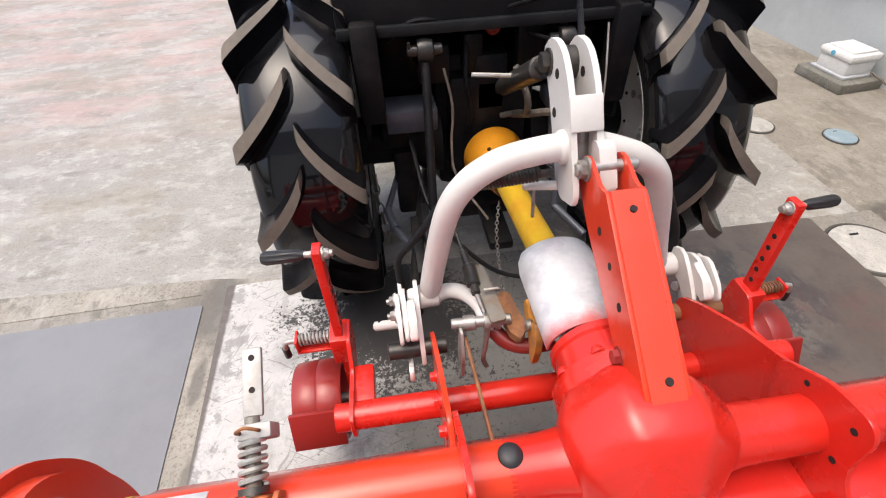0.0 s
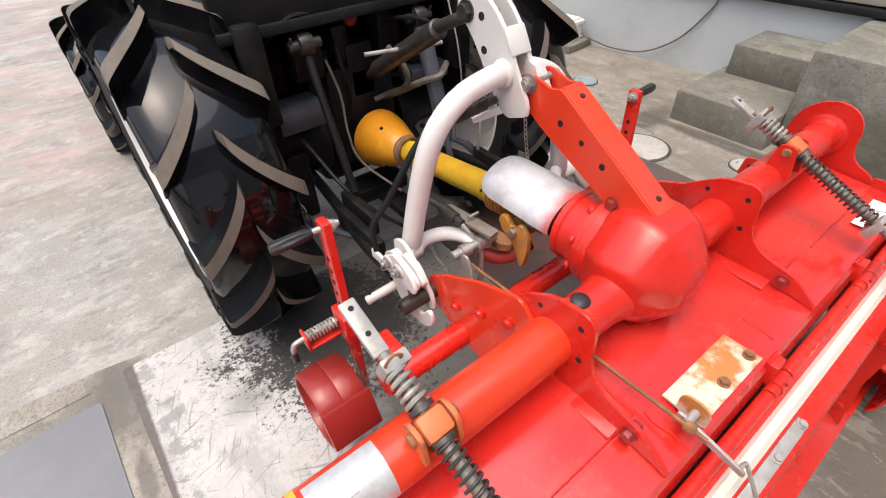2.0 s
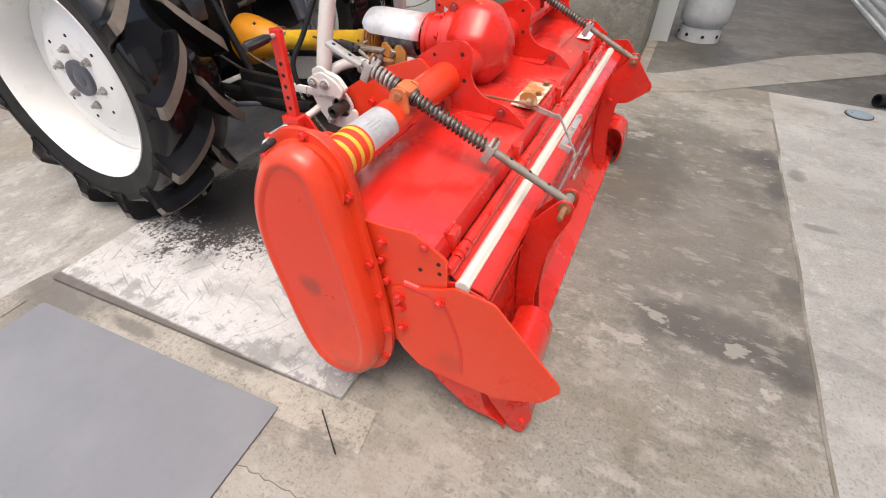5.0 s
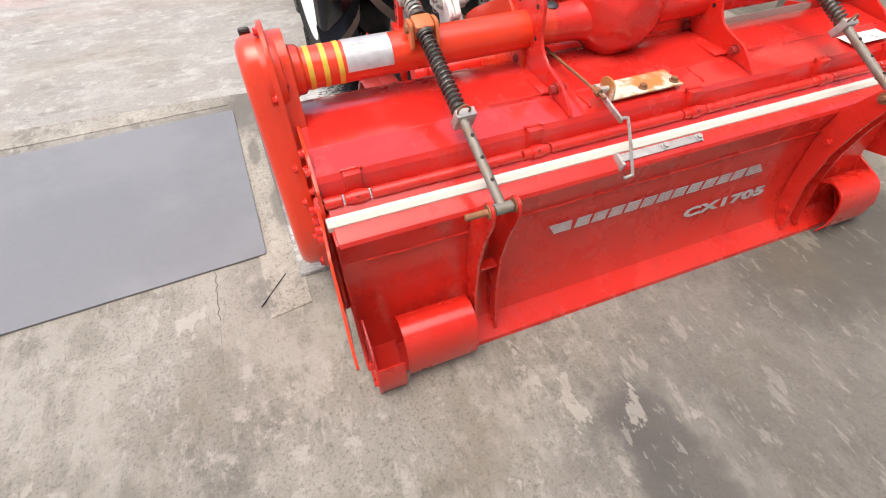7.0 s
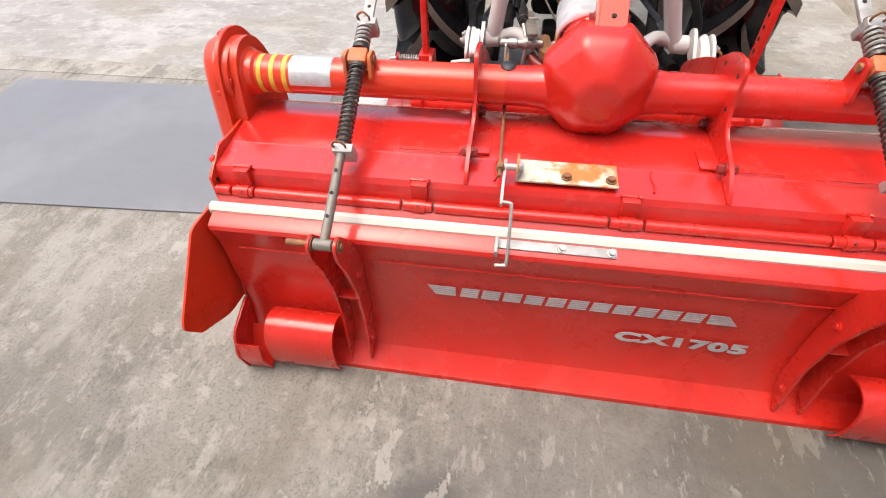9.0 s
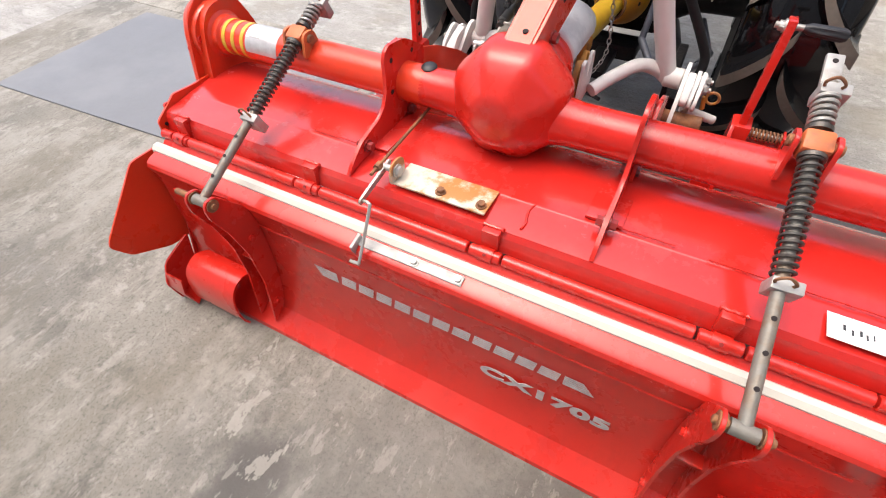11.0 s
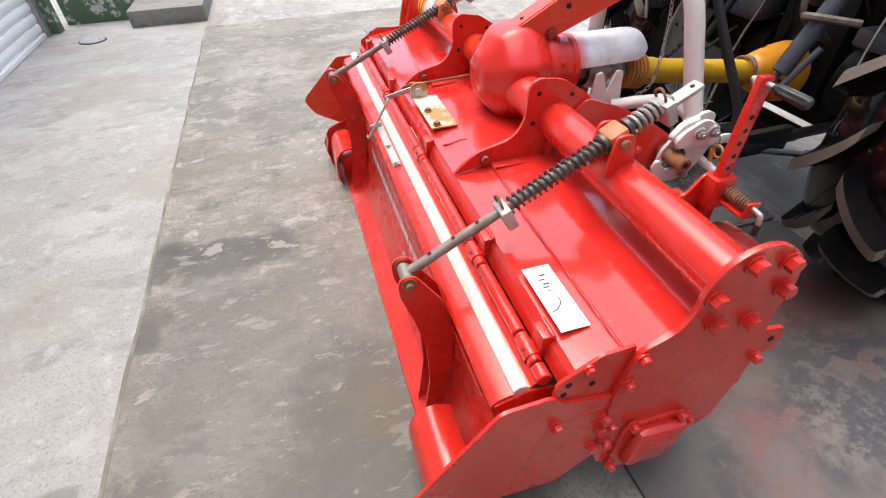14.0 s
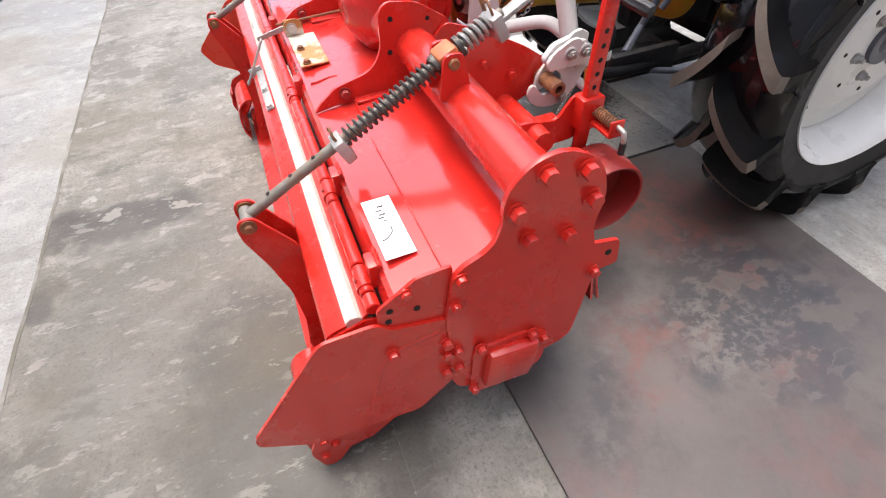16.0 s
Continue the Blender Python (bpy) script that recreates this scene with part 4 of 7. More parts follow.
tp("rear_frame", bm, iron_black)
for s, x1 in ((-1, -0.47), (1, 0.51)):
    bm = bmesh.new()
    lathe(bm, (CX + s * 0.15, WY, WZ), (s, 0, 0), [(0, 0.13), (0.05, 0.12), (0.12, 0.085), (abs(x1 - CX) - 0.15, 0.08)], 28)
    tp("axle_housing", bm, iron_black)
bm = bmesh.new()
box(bm, CX - 0.13, CX + 0.13, 2.3, 3.3, 0.45, 0.8, 0.03)
box(bm, CX - 0.06, CX + 0.06, 3.0, 3.25, 0.3, 0.5, 0.02)
tp("engine_block", bm, iron_black)
bm = bmesh.new()
rod(bm, (-0.52, 3.15, 0.355), (0.56, 3.15, 0.355), 0.05, 18)
tp("front_axle", bm, iron_black)
# plain unseen bonnet, added to keep the underside dark
bm = bmesh.new()
box(bm, CX - 0.24, CX + 0.24, 2.25, 3.55, 0.8, 1.25, 0.06)
tp("bonnet", bm, panel_black)
# rear panel, with an unseen platform and fenders added to shade the hitch
bm = bmesh.new()
box(bm, CX - 0.43, CX + 0.43, 1.30, 1.335, 0.975, 1.42, 0.012)
box(bm, CX - 0.43, CX + 0.43, 1.285, 1.31, 0.955, 0.985, 0.006)
tp("rear_panel", bm, panel_black, "black sheet metal rear panel")
bm = bmesh.new()
box(bm, CX - 0.43, CX + 0.43, 1.335, 2.3, 1.0, 1.05, 0.01)
tp("platform", bm, panel_black)
for s in (-1, 1):
    bm = bmesh.new()
    arc = [(WY - 0.62 * math.cos(radians(a)), WZ + 0.62 * math.sin(radians(a))) for a in range(88, 137, 8)]
    x0, x1 = (CX - 0.56, CX - 0.39) if s < 0 else (CX + 0.39, CX + 0.56)
    sheet(bm, arc, x0, x1, 0.008)
    tp("fender", bm, panel_black)
    bm = bmesh.new()
    inner = [(1.28, 0.98), (1.28, 0.66), (1.4, 0.62), (1.75, 0.62), (2.1, 0.8), (2.1, 1.0)]
    plate(bm, inner, "x", CX + s * 0.385, 0.012, 0.002)
    tp("fender_support", bm, panel_black)
    bm = bmesh.new()
    box(bm, CX + s * 0.36 - 0.035, CX + s * 0.36 + 0.035, 1.26, 1.33, 0.72, 1.0, 0.01)
    tp("bracket", bm, iron_black)
bm = bmesh.new()
box(bm, -0.195, -0.115, 1.296, 1.3, 1.045, 1.085)
stk = tp("sticker", bm, green_paper, "small green sticker")
for i in range(6):
    bm = bmesh.new()
    box(bm, -0.19 + i * 0.012, -0.182 + i * 0.012, 1.2945, 1.2962, 1.048, 1.055)
    tp("printed_bar", bm, ink, "", stk).matrix_parent_inverse = Matrix.Identity(4)
# grey step sheet and small shapes below the panel
bm = bmesh.new()
box(bm, -0.31, -0.15, 1.3, 1.42, 0.66, 0.735, 0.01)
tp("drawbar_bracket", bm, slate, "dark blue-grey bent sheet bracket")
bm = bmesh.new()
box(bm, 0.2, 0.36, 1.32, 1.42, 0.68, 0.735, 0.01)
tp("drawbar_bracket", bm, slate, "dark blue-grey bent sheet bracket")
# hydraulic lift
pin_black = simple("greasy_pin_steel", (0.05, 0.048, 0.045), rough=0.35, metal=0.5, spots=(0.12, 0.1, 0.08), scale=30, amount=0.5)
bm = bmesh.new()
rod(bm, (CX - 0.2, 1.55, 0.93), (CX + 0.2, 1.55, 0.93), 0.05, 20, bevel=0.006)
tp("lift_shaft", bm, iron_black)
for s in (-1, 1):
    xb = CX + s * 0.2
    bm = bmesh.new()
    plate(bm, rounded([(1.58, 0.90), (1.58, 0.97), (1.28, 0.935), (1.28, 0.885)], 0.02), "x", xb + s * -0.01, 0.03, 0.005)
    tp("lift_arm", bm, iron_black)
    bm = bmesh.new()
    rod(bm, (xb - 0.05, 1.3, 0.912), (xb + 0.05, 1.3, 0.912), 0.016, 14, bevel=0.003)
    lathe(bm, (xb, 1.3, 0.912), (1, 0, 0), [(-0.022, 0.014), (-0.02, 0.03), (0, 0.034), (0.02, 0.03), (0.022, 0.014)], 20)
    rod(bm, (xb + s * 0.04, 1.3, 0.89), (xb + s * 0.044, 1.285, 0.94), 0.004, 8)
    tp("lift_pin", bm, pin_black, "greasy black pin with a wire clip")
    lo = (-0.2, 1.1, 0.52) if s < 0 else (0.165, 1.07, 0.5)
    bm = bmesh.new()
    if s < 0:
        rod(bm, (xb, 1.3, 0.9), lo, 0.013, 12)
        box(bm, -0.24, -0.215, 0.94, 1.12, 0.46, 0.53, 0.006)
    else:
        mid = Vector((0.19, 1.24, 0.9)).lerp(Vector(lo), 0.72)
        rod(bm, (0.19, 1.24, 0.9), mid, 0.027, 18, bevel=0.005)
        rod(bm, mid, lo, 0.011, 12)
        rod(bm, lo, (0.23, 0.97, 0.46), 0.012, 12)
        rod(bm, (0.235, 1.16, 0.7), (0.2, 1.1, 0.56), 0.01, 12)
    tp("lift_rod", bm, slate if s > 0 else iron_black)
    bm = bmesh.new()
    sweep(bm, smooth_path([(CX + s * 0.2, 1.5, 0.4), (CX + s * 0.25, 1.2, 0.44), (CX + s * 0.29, 0.95, 0.45), (CX + s * 0.31, 0.75, 0.475)]), 0.018, 10)
    box(bm, CX + s * 0.28 - 0.014, CX + s * 0.28 + 0.014, 0.86, 1.1, 0.42, 0.5, 0.006)
    tp("lower_link", bm, iron_black)
    bm = bmesh.new()
    rod(bm, (CX + s * 0.28, 1.0, 0.43), (CX + s * 0.34, 1.14, 0.42), 0.01, 10)
    rod(bm, (CX + s * 0.34, 1.14, 0.42), (CX + s * 0.36, 1.24, 0.42), 0.015, 10)
    rod(bm, (CX + s * 0.36, 1.24, 0.42), (CX + s * 0.3, 1.46, 0.44), 0.011, 10)
    tp("check_link", bm, slate)
# top link to the hitch mast
bm = bmesh.new()
rod(bm, (CX + 0.034, 1.41, 0.72), (CX + 0.03, 1.3, 0.785), 0.015, 12)
rod(bm, (CX + 0.03, 1.31, 0.78), (CX + 0.015, 0.95, 0.985), 0.026, 18, bevel=0.005)
rod(bm, (CX + 0.015, 0.96, 0.985), (CX + 0.017, 0.81, 1.05), 0.015, 12)
lathe(bm, (CX - 0.005, 0.8, 1.055), (1, 0, 0), [(0, 0.012), (0.002, 0.03), (0.046, 0.03), (0.048, 0.012)], 20)
tp("top_link", bm, simple("greasy_link_steel", (0.05, 0.047, 0.044), rough=0.4, metal=0.4, spots=(0.1, 0.085, 0.07), scale=20, amount=0.6), "greasy steel top link with turning bar")
bm = bmesh.new()
rod(bm, (CX - 0.1, 1.14, 0.9), (CX + 0.14, 1.1, 0.89), 0.006, 8)
tp("turning_bar", bm, steel)
bm = bmesh.new()
box(bm, CX - 0.045, CX + 0.055, 1.36, 1.44, 0.68, 0.86, 0.012)
tp("top_link_bracket", bm, iron_black)
bm = bmesh.new()
lathe(bm, (0.043, 1.45, 0.905), (-0.2, -1, 0.4), [(0, 0.012), (0.02, 0.022), (0.04, 0.024), (0.055, 0.014)], 18)
tp("lever_knob", bm, red_plastic, "red plastic lever knob")
for pts, r, m in (([(0.06, 1.36, 0.66), (0.104, 1.33, 0.68), (0.1, 1.22, 0.74), (0.09, 1.2, 0.8), (0.07, 1.26, 0.86)], 0.01, hose_brown),
                  ([(0.1, 1.36, 0.66), (0.11, 1.26, 0.71), (0.135, 1.17, 0.76), (0.18, 1.14, 0.775), (0.27, 1.22, 0.77)], 0.011, hose_brown),
                  ([(-0.13, 1.29, 0.86), (-0.11, 1.27, 0.75), (-0.12, 1.24, 0.64), (-0.11, 1.2, 0.55), (-0.03, 1.1, 0.45)], 0.004, hose_brown),
                  ([(0.0, 1.4, 0.96), (0.1, 1.2, 1.05), (0.13, 1.05, 1.12), (0.08, 0.9, 1.12), (0.05, 0.8, 1.1)], 0.006, iron_black),
                  ([(0.33, 1.28, 0.95), (0.325, 1.22, 0.8), (0.33, 1.2, 0.6)], 0.003, steel),
                  ([(-0.05, 1.38, 0.9), (-0.06, 1.33, 0.8), (-0.04, 1.34, 0.7), (-0.06, 1.36, 0.6)], 0.007, iron_black),
                  ([(-0.28, 1.34, 0.93), (-0.2, 1.3, 0.99), (-0.05, 1.33, 0.97), (0.1, 1.33, 0.99), (0.22, 1.3, 0.95)], 0.008, iron_black),
                  ([(0.12, 1.34, 0.92), (0.17, 1.22, 0.93), (0.23, 1.2, 0.88), (0.24, 1.28, 0.78)], 0.006, iron_black),
                  ([(-0.24, 1.33, 0.62), (-0.2, 1.1, 0.5), (-0.05, 0.98, 0.36), (0.1, 0.92, 0.34)], 0.007, iron_black)):
    bm = bmesh.new()
    sweep(bm, smooth_path(pts), r, 8)
    tp("hose" if r > 0.005 else "wire", bm, m)
bm = bmesh.new()
box(bm, CX - 0.11, CX + 0.11, 1.3, 1.42, 0.3, 0.36, 0.012)
box(bm, CX - 0.04, CX + 0.04, 1.1, 1.4, 0.31, 0.345, 0.008)
tp("drawbar", bm, iron_black)
# extra cast clutter under the panel
for x0, x1, y0, y1, z0, z1 in ((-0.2, -0.1, 1.36, 1.46, 0.78, 0.9), (-0.06, 0.0, 1.37, 1.44, 0.8, 0.92), (0.1, 0.19, 1.36, 1.46, 0.8, 0.95), (0.22, 0.33, 1.36, 1.5, 0.74, 0.92), (-0.33, -0.24, 1.38, 1.5, 0.56, 0.68), (-0.3, -0.22, 1.36, 1.5, 0.3, 0.56)):
    bm = bmesh.new()
    box(bm, x0, x1, y0, y1, z0, z1, 0.015)
    tp("valve_block", bm, iron_black)


# ---- quick hitch ----
hitch = thing("quick_hitch", "white painted tubular quick hitch frame with worn hooks", "hitch", "", (0.015, 0.72, 0.6))


def hp(name, bm, mat, label="", parent=None):
    ob = part(name, bm, mat, None, label)
    ob.parent = parent or hitch
    if not parent:
        ob.matrix_parent_inverse = Matrix.Translation((-0.015, -0.72, -0.6))
    return ob


HITCH_MID = 0.0275


def broad(pts, k=1.16):
    """Widens an outline along y about the socket."""
    return [(0.66 + (y - 0.66) * k, z) for y, z in pts]



def side_x(s, off):
    """Mirror across the hitch: off is measured outward from its middle."""
    return HITCH_MID + s * off


for s, pts in ((-1, [(0.0, 0.678, 0.957), (-0.045, 0.675, 0.957), (-0.115, 0.676, 0.942), (-0.172, 0.678, 0.905), (-0.21, 0.685, 0.84), (-0.235, 0.7, 0.72), (-0.258, 0.715, 0.57)]),
               (1, [(0.05, 0.678, 0.957), (0.09, 0.675, 0.945), (0.145, 0.676, 0.92), (0.19, 0.68, 0.88), (0.218, 0.686, 0.82), (0.255, 0.7, 0.70), (0.296, 0.715, 0.57)])):
    bm = bmesh.new()
    sweep(bm, smooth_path(pts, 6), 0.025, 20)
    hp("frame_tube", bm, white)
    # socket that joins the tubes, with a rounded end knob
    bm = bmesh.new()
    lathe(bm, (side_x(s, 0.262), 0.712, 0.572), (s, 0, 0), [(0, 0.02), (0.004, 0.026), (0.045, 0.028), (0.05, 0.022), (0.068, 0.022), (0.074, 0.018), (0.076, 0.0)], 24)
    hp("socket", bm, white)
    bm = bmesh.new()
    if s < 0:
        low = [(-0.25, 0.712, 0.565), (-0.215, 0.705, 0.588), (-0.18, 0.675, 0.605), (-0.155, 0.63, 0.612), (-0.15, 0.595, 0.607)]
    else:
        low = [(0.30, 0.712, 0.565), (0.27, 0.705, 0.588), (0.225, 0.675, 0.606), (0.175, 0.615, 0.592), (0.135, 0.555, 0.572)]
    sweep(bm, smooth_path(low, 6), 0.018, 16)
    hp("lower_tube", bm, white)
    # inner cheek: a slim curved plate from the socket down beside the pin
    cheek = rounded([(0.735, 0.612), (0.7, 0.628), (0.665, 0.605), (0.62, 0.565), (0.588, 0.525), (0.58, 0.485), (0.6, 0.478), (0.625, 0.505), (0.655, 0.545), (0.695, 0.555), (0.73, 0.57)], 0.012, 3)
    bm = bmesh.new()
    plate(bm, cheek, "x", side_x(s, 0.316), 0.010, 0.0025)
    hp("cheek_plate", bm, white, "chipped white cheek plate")
    hook = rounded([(0.725, 0.585), (0.69, 0.615), (0.64, 0.6), (0.605, 0.578), (0.605, 0.556), (0.636, 0.546), (0.648, 0.515), (0.638, 0.487), (0.612, 0.478), (0.59, 0.49), (0.582, 0.515), (0.566, 0.517), (0.56, 0.49), (0.578, 0.458), (0.62, 0.442), (0.662, 0.452), (0.69, 0.49), (0.71, 0.54)], 0.011, 3)
    bm = bmesh.new()
    plate(bm, broad(hook), "x", side_x(s, 0.346), 0.010, 0.0025)
    hp("hook_plate", bm, white, "chipped white open hook")
    latch = rounded([(0.71, 0.598), (0.665, 0.628), (0.61, 0.6), (0.585, 0.572), (0.6, 0.546), (0.632, 0.558), (0.66, 0.548), (0.70, 0.56)], 0.012, 3)
    bm = bmesh.new()
    plate(bm, latch, "x", side_x(s, 0.3585), 0.009, 0.0025)
    hp("latch", bm, white, "worn white latch plate")
    bm = bmesh.new()
    plate(bm, rounded([(0.668, 0.622), (0.62, 0.607), (0.588, 0.575), (0.6, 0.555), (0.64, 0.575), (0.665, 0.585)], 0.01, 3), "x", side_x(s, 0.331), 0.018, 0.003)
    hp("latch_block", bm, white)
    for y, z, o in ((0.652, 0.588, 0.362), (0.648, 0.468, 0.35), (0.695, 0.588, 0.362)):
        bm = bmesh.new()
        lathe(bm, (side_x(s, o), y, z), (s, 0, 0), [(0, 0.0185), (0.003, 0.0185), (0.0042, 0.0165), (0.0042, 0.0)], 20)
        hp("washer", bm, white)
        bm = bmesh.new()
        hexbolt(bm, (side_x(s, o + 0.004), y, z), (s, 0, 0), 0.0115, 0.009, False, 0.006)
        hp("nut", bm, grey_steel, "worn steel nut")
    bm = bmesh.new()
    vs = box(bm, side_x(s, 0.352) - 0.005, side_x(s, 0.352) + 0.005, 0.68, 0.79, 0.538, 0.566, 0.004)
    hp("latch_arm", bm, white)
    bm = bmesh.new()
    sweep(bm, smooth_path([(side_x(s, 0.348), 0.728, 0.567), (side_x(s, 0.343), 0.728, 0.552), (side_x(s, 0.348), 0.728, 0.537), (side_x(s, 0.364), 0.728, 0.537), (side_x(s, 0.367), 0.728, 0.553), (side_x(s, 0.362), 0.728, 0.568)], 3), 0.002, 6)
    hp("wire_clip", bm, grey_steel)
    bm = bmesh.new()
    p, q = Vector((side_x(s, 0.33), 0.70, 0.5)), Vector((side_x(s, 0.425), 0.722, 0.472))
    rod(bm, p, q, 0.012, 16, bevel=0.003)
    hp("latch_lever", bm, white)
    bm = bmesh.new()
    c = p.lerp(q, 0.85)
    rod(bm, c - Vector((0, 0.006, 0.0108)), c + Vector((0, 0.006, 0.0108)), 0.005, 10)
    hp("lever_hole", bm, hole_dark)

mast_out = [(0.838, 1.06), (0.824, 1.09), (0.79, 1.108), (0.745, 1.1), (0.71, 1.075), (0.672, 1.032), (0.65, 0.985), (0.605, 0.91), (0.598, 0.882), (0.665, 0.858), (0.70, 0.895), (0.735, 0.945), (0.772, 1.0), (0.80, 1.03)]
for x in (0.002, 0.048):
    bm = bmesh.new()
    plate(bm, rounded(mast_out, 0.016, 3), "x", x, 0.011, 0.002)
    hp("mast_plate", bm, white)
    for y, z, r in ((0.752, 1.058, 0.009), (0.741, 0.991, 0.009)):
        bm = bmesh.new()
        rod(bm, (x - 0.0065, y, z), (x + 0.0065, y, z), r, 14)
        hp("mast_hole", bm, hole_dark)
    bm = bmesh.new()
    lathe(bm, (x + (-0.004 if x < 0.03 else 0.004), 0.677, 0.957), (-1 if x < 0.03 else 1, 0, 0), [(0, 0.031), (0.008, 0.031), (0.013, 0.026)], 24)
    hp("weld_collar", bm, white)
bm = bmesh.new()
box(bm, -0.004, 0.054, 0.668, 0.678, 0.99, 1.05, 0.003, Matrix.Translation((0, 0.671, 1.022)) @ Matrix.Rotation(radians(-30), 4, "X") @ Matrix.Translation((0, -0.673, -1.02)))
hp("mast_web", bm, white)
bm = bmesh.new()
rod(bm, (-0.016, 0.80, 1.06), (0.066, 0.80, 1.06), 0.011, 14, bevel=0.002)
hexbolt(bm, (-0.004, 0.80, 1.06), (-1, 0, 0), 0.018, 0.013)
hp("top_pin", bm, pin_black, "dark steel top link pin")
bm = bmesh.new()
rod(bm, (0.032, 0.70, 0.985), (0.032, 0.655, 0.86), 0.016, 14)
hp("catch_rod", bm, grey_steel)
bm = bmesh.new()
rod(bm, (-0.055, 0.72, 0.85), (0.01, 0.68, 0.872), 0.009, 12, bevel=0.002)
rod(bm, (0.01, 0.68, 0.872), (0.1, 0.665, 0.868), 0.009, 12, bevel=0.002)
hp("lock_shaft", bm, white)
bm = bmesh.new()
spring(bm, (-0.15, 0.71, 0.875), (-0.035, 0.695, 0.893), 0.0115, 0.0034, 18)
rod(bm, (-0.17, 0.713, 0.872), (-0.01, 0.69, 0.896), 0.009, 12)
hp("lock_spring", bm, pin_black, "greasy coil spring on its rod")
bm = bmesh.new()
rod(bm, (-0.035, 0.715, 0.85), (-0.025, 0.73, 0.76), 0.004, 8)
hp("hanging_rod", bm, grey_steel)
# bent release rods beside the tubes
bm = bmesh.new()
sweep(bm, smooth_path([(-0.17, 0.72, 0.875), (-0.215, 0.735, 0.82), (-0.275, 0.76, 0.71), (-0.315, 0.779, 0.645), (-0.322, 0.78, 0.6), (-0.32, 0.77, 0.545)], 6), 0.0085, 10)
hp("release_rod", bm, panel_black, "bent black release rod")
bm = bmesh.new()
sweep(bm, smooth_path([(0.2, 0.73, 0.9), (0.27, 0.745, 0.79), (0.345, 0.775, 0.66), (0.372, 0.785, 0.6), (0.37, 0.77, 0.545)], 6), 0.0125, 10)
hp("release_rod", bm, panel_black, "bent black release rod")
# left carrier for the shaft coupling: clamp shaft, adjuster, plates
bm = bmesh.new()
rod(bm, (-0.225, 0.59, 0.612), (-0.10, 0.58, 0.618), 0.0115, 16, bevel=0.002)
lathe(bm, (-0.2, 0.588, 0.613), (1, -0.08, 0), [(0, 0.016), (0.024, 0.016), (0.026, 0.011)], 18)
lathe(bm, (-0.157, 0.585, 0.615), (1, -0.08, 0), [(0, 0.02), (0.012, 0.02), (0.014, 0.014), (0.022, 0.014), (0.024, 0.02), (0.034, 0.02)], 18)
hp("clamp_shaft", bm, grey_steel)
bm = bmesh.new()
plate(bm, rounded([(-0.165, 0.705), (-0.135, 0.705), (-0.118, 0.55), (-0.15, 0.545)], 0.005), "z", 0.655, 0.008, 0.0015)
hp("carrier_plate", bm, worn_rod, "beige-grey flat carrier plate")
bm = bmesh.new()
rod(bm, (-0.178, 0.80, 0.675), (-0.172, 0.74, 0.668), 0.004, 8)
rod(bm, (-0.172, 0.745, 0.669), (-0.168, 0.70, 0.665), 0.009, 12, bevel=0.002)
rod(bm, (-0.168, 0.70, 0.665), (-0.166, 0.645, 0.66), 0.015, 12, bevel=0.003)
rod(bm, (-0.166, 0.65, 0.66), (-0.165, 0.625, 0.658), 0.01, 10)
hp("cable_adjuster", bm, pin_black, "dark cable adjuster with lock nuts")
bm = bmesh.new()
rod(bm, (-0.166, 0.635, 0.658), (-0.15, 0.59, 0.62), 0.006, 8)
sweep(bm, smooth_path([(-0.15, 0.575, 0.615), (-0.155, 0.565, 0.56), (-0.16, 0.565, 0.51), (-0.15, 0.57, 0.47)], 4), 0.006, 8)
rod(bm, (-0.15, 0.62, 0.672), (-0.12, 0.62, 0.672), 0.004, 8)
hp("lever_link", bm, grey_steel)
bm = bmesh.new()
plate(bm, rounded([(-0.115, 0.66), (-0.085, 0.665), (-0.07, 0.56), (-0.09, 0.53), (-0.11, 0.555)], 0.01), "z", 0.6, 0.02, 0.003)
hp("carrier", bm, rusty, "rusty coupling carrier")
bm = bmesh.new()
sweep(bm, smooth_path([(-0.135, 0.59, 0.575), (-0.11, 0.565, 0.56), (-0.07, 0.55, 0.555), (-0.01, 0.545, 0.562)], 4), 0.017, 12)
hp("carrier_tube", bm, old_red, "brick red carrier tube")
bm = bmesh.new()
plate(bm, rounded([(0.545, 0.475), (0.6, 0.5), (0.575, 0.62), (0.555, 0.625), (0.535, 0.56)], 0.008), "x", -0.208, 0.006, 0.001)
hp("guide_blade", bm, steel)
bm = bmesh.new()
sweep(bm, [(0.425 + 0.016 * math.cos(2 * math.pi * i / 14), 0.70, 0.545 + 0.016 * math.sin(2 * math.pi * i / 14)) for i in range(15)], 0.004, 6)
rod(bm, (0.405, 0.70, 0.545), (0.41, 0.70, 0.51), 0.006, 8)
hp("ring_pin", bm, yoke_orange, "tan linch pin with a ring")
# right-hand carrier: a forked white plate
bm = bmesh.new()
plate(bm, rounded([(0.495, 0.668), (0.515, 0.672), (0.538, 0.61), (0.56, 0.672), (0.58, 0.668), (0.592, 0.56), (0.485, 0.545)], 0.007, 3), "x", 0.117, 0.009, 0.002)
hp("fork_plate", bm, white, "forked white guide plate")


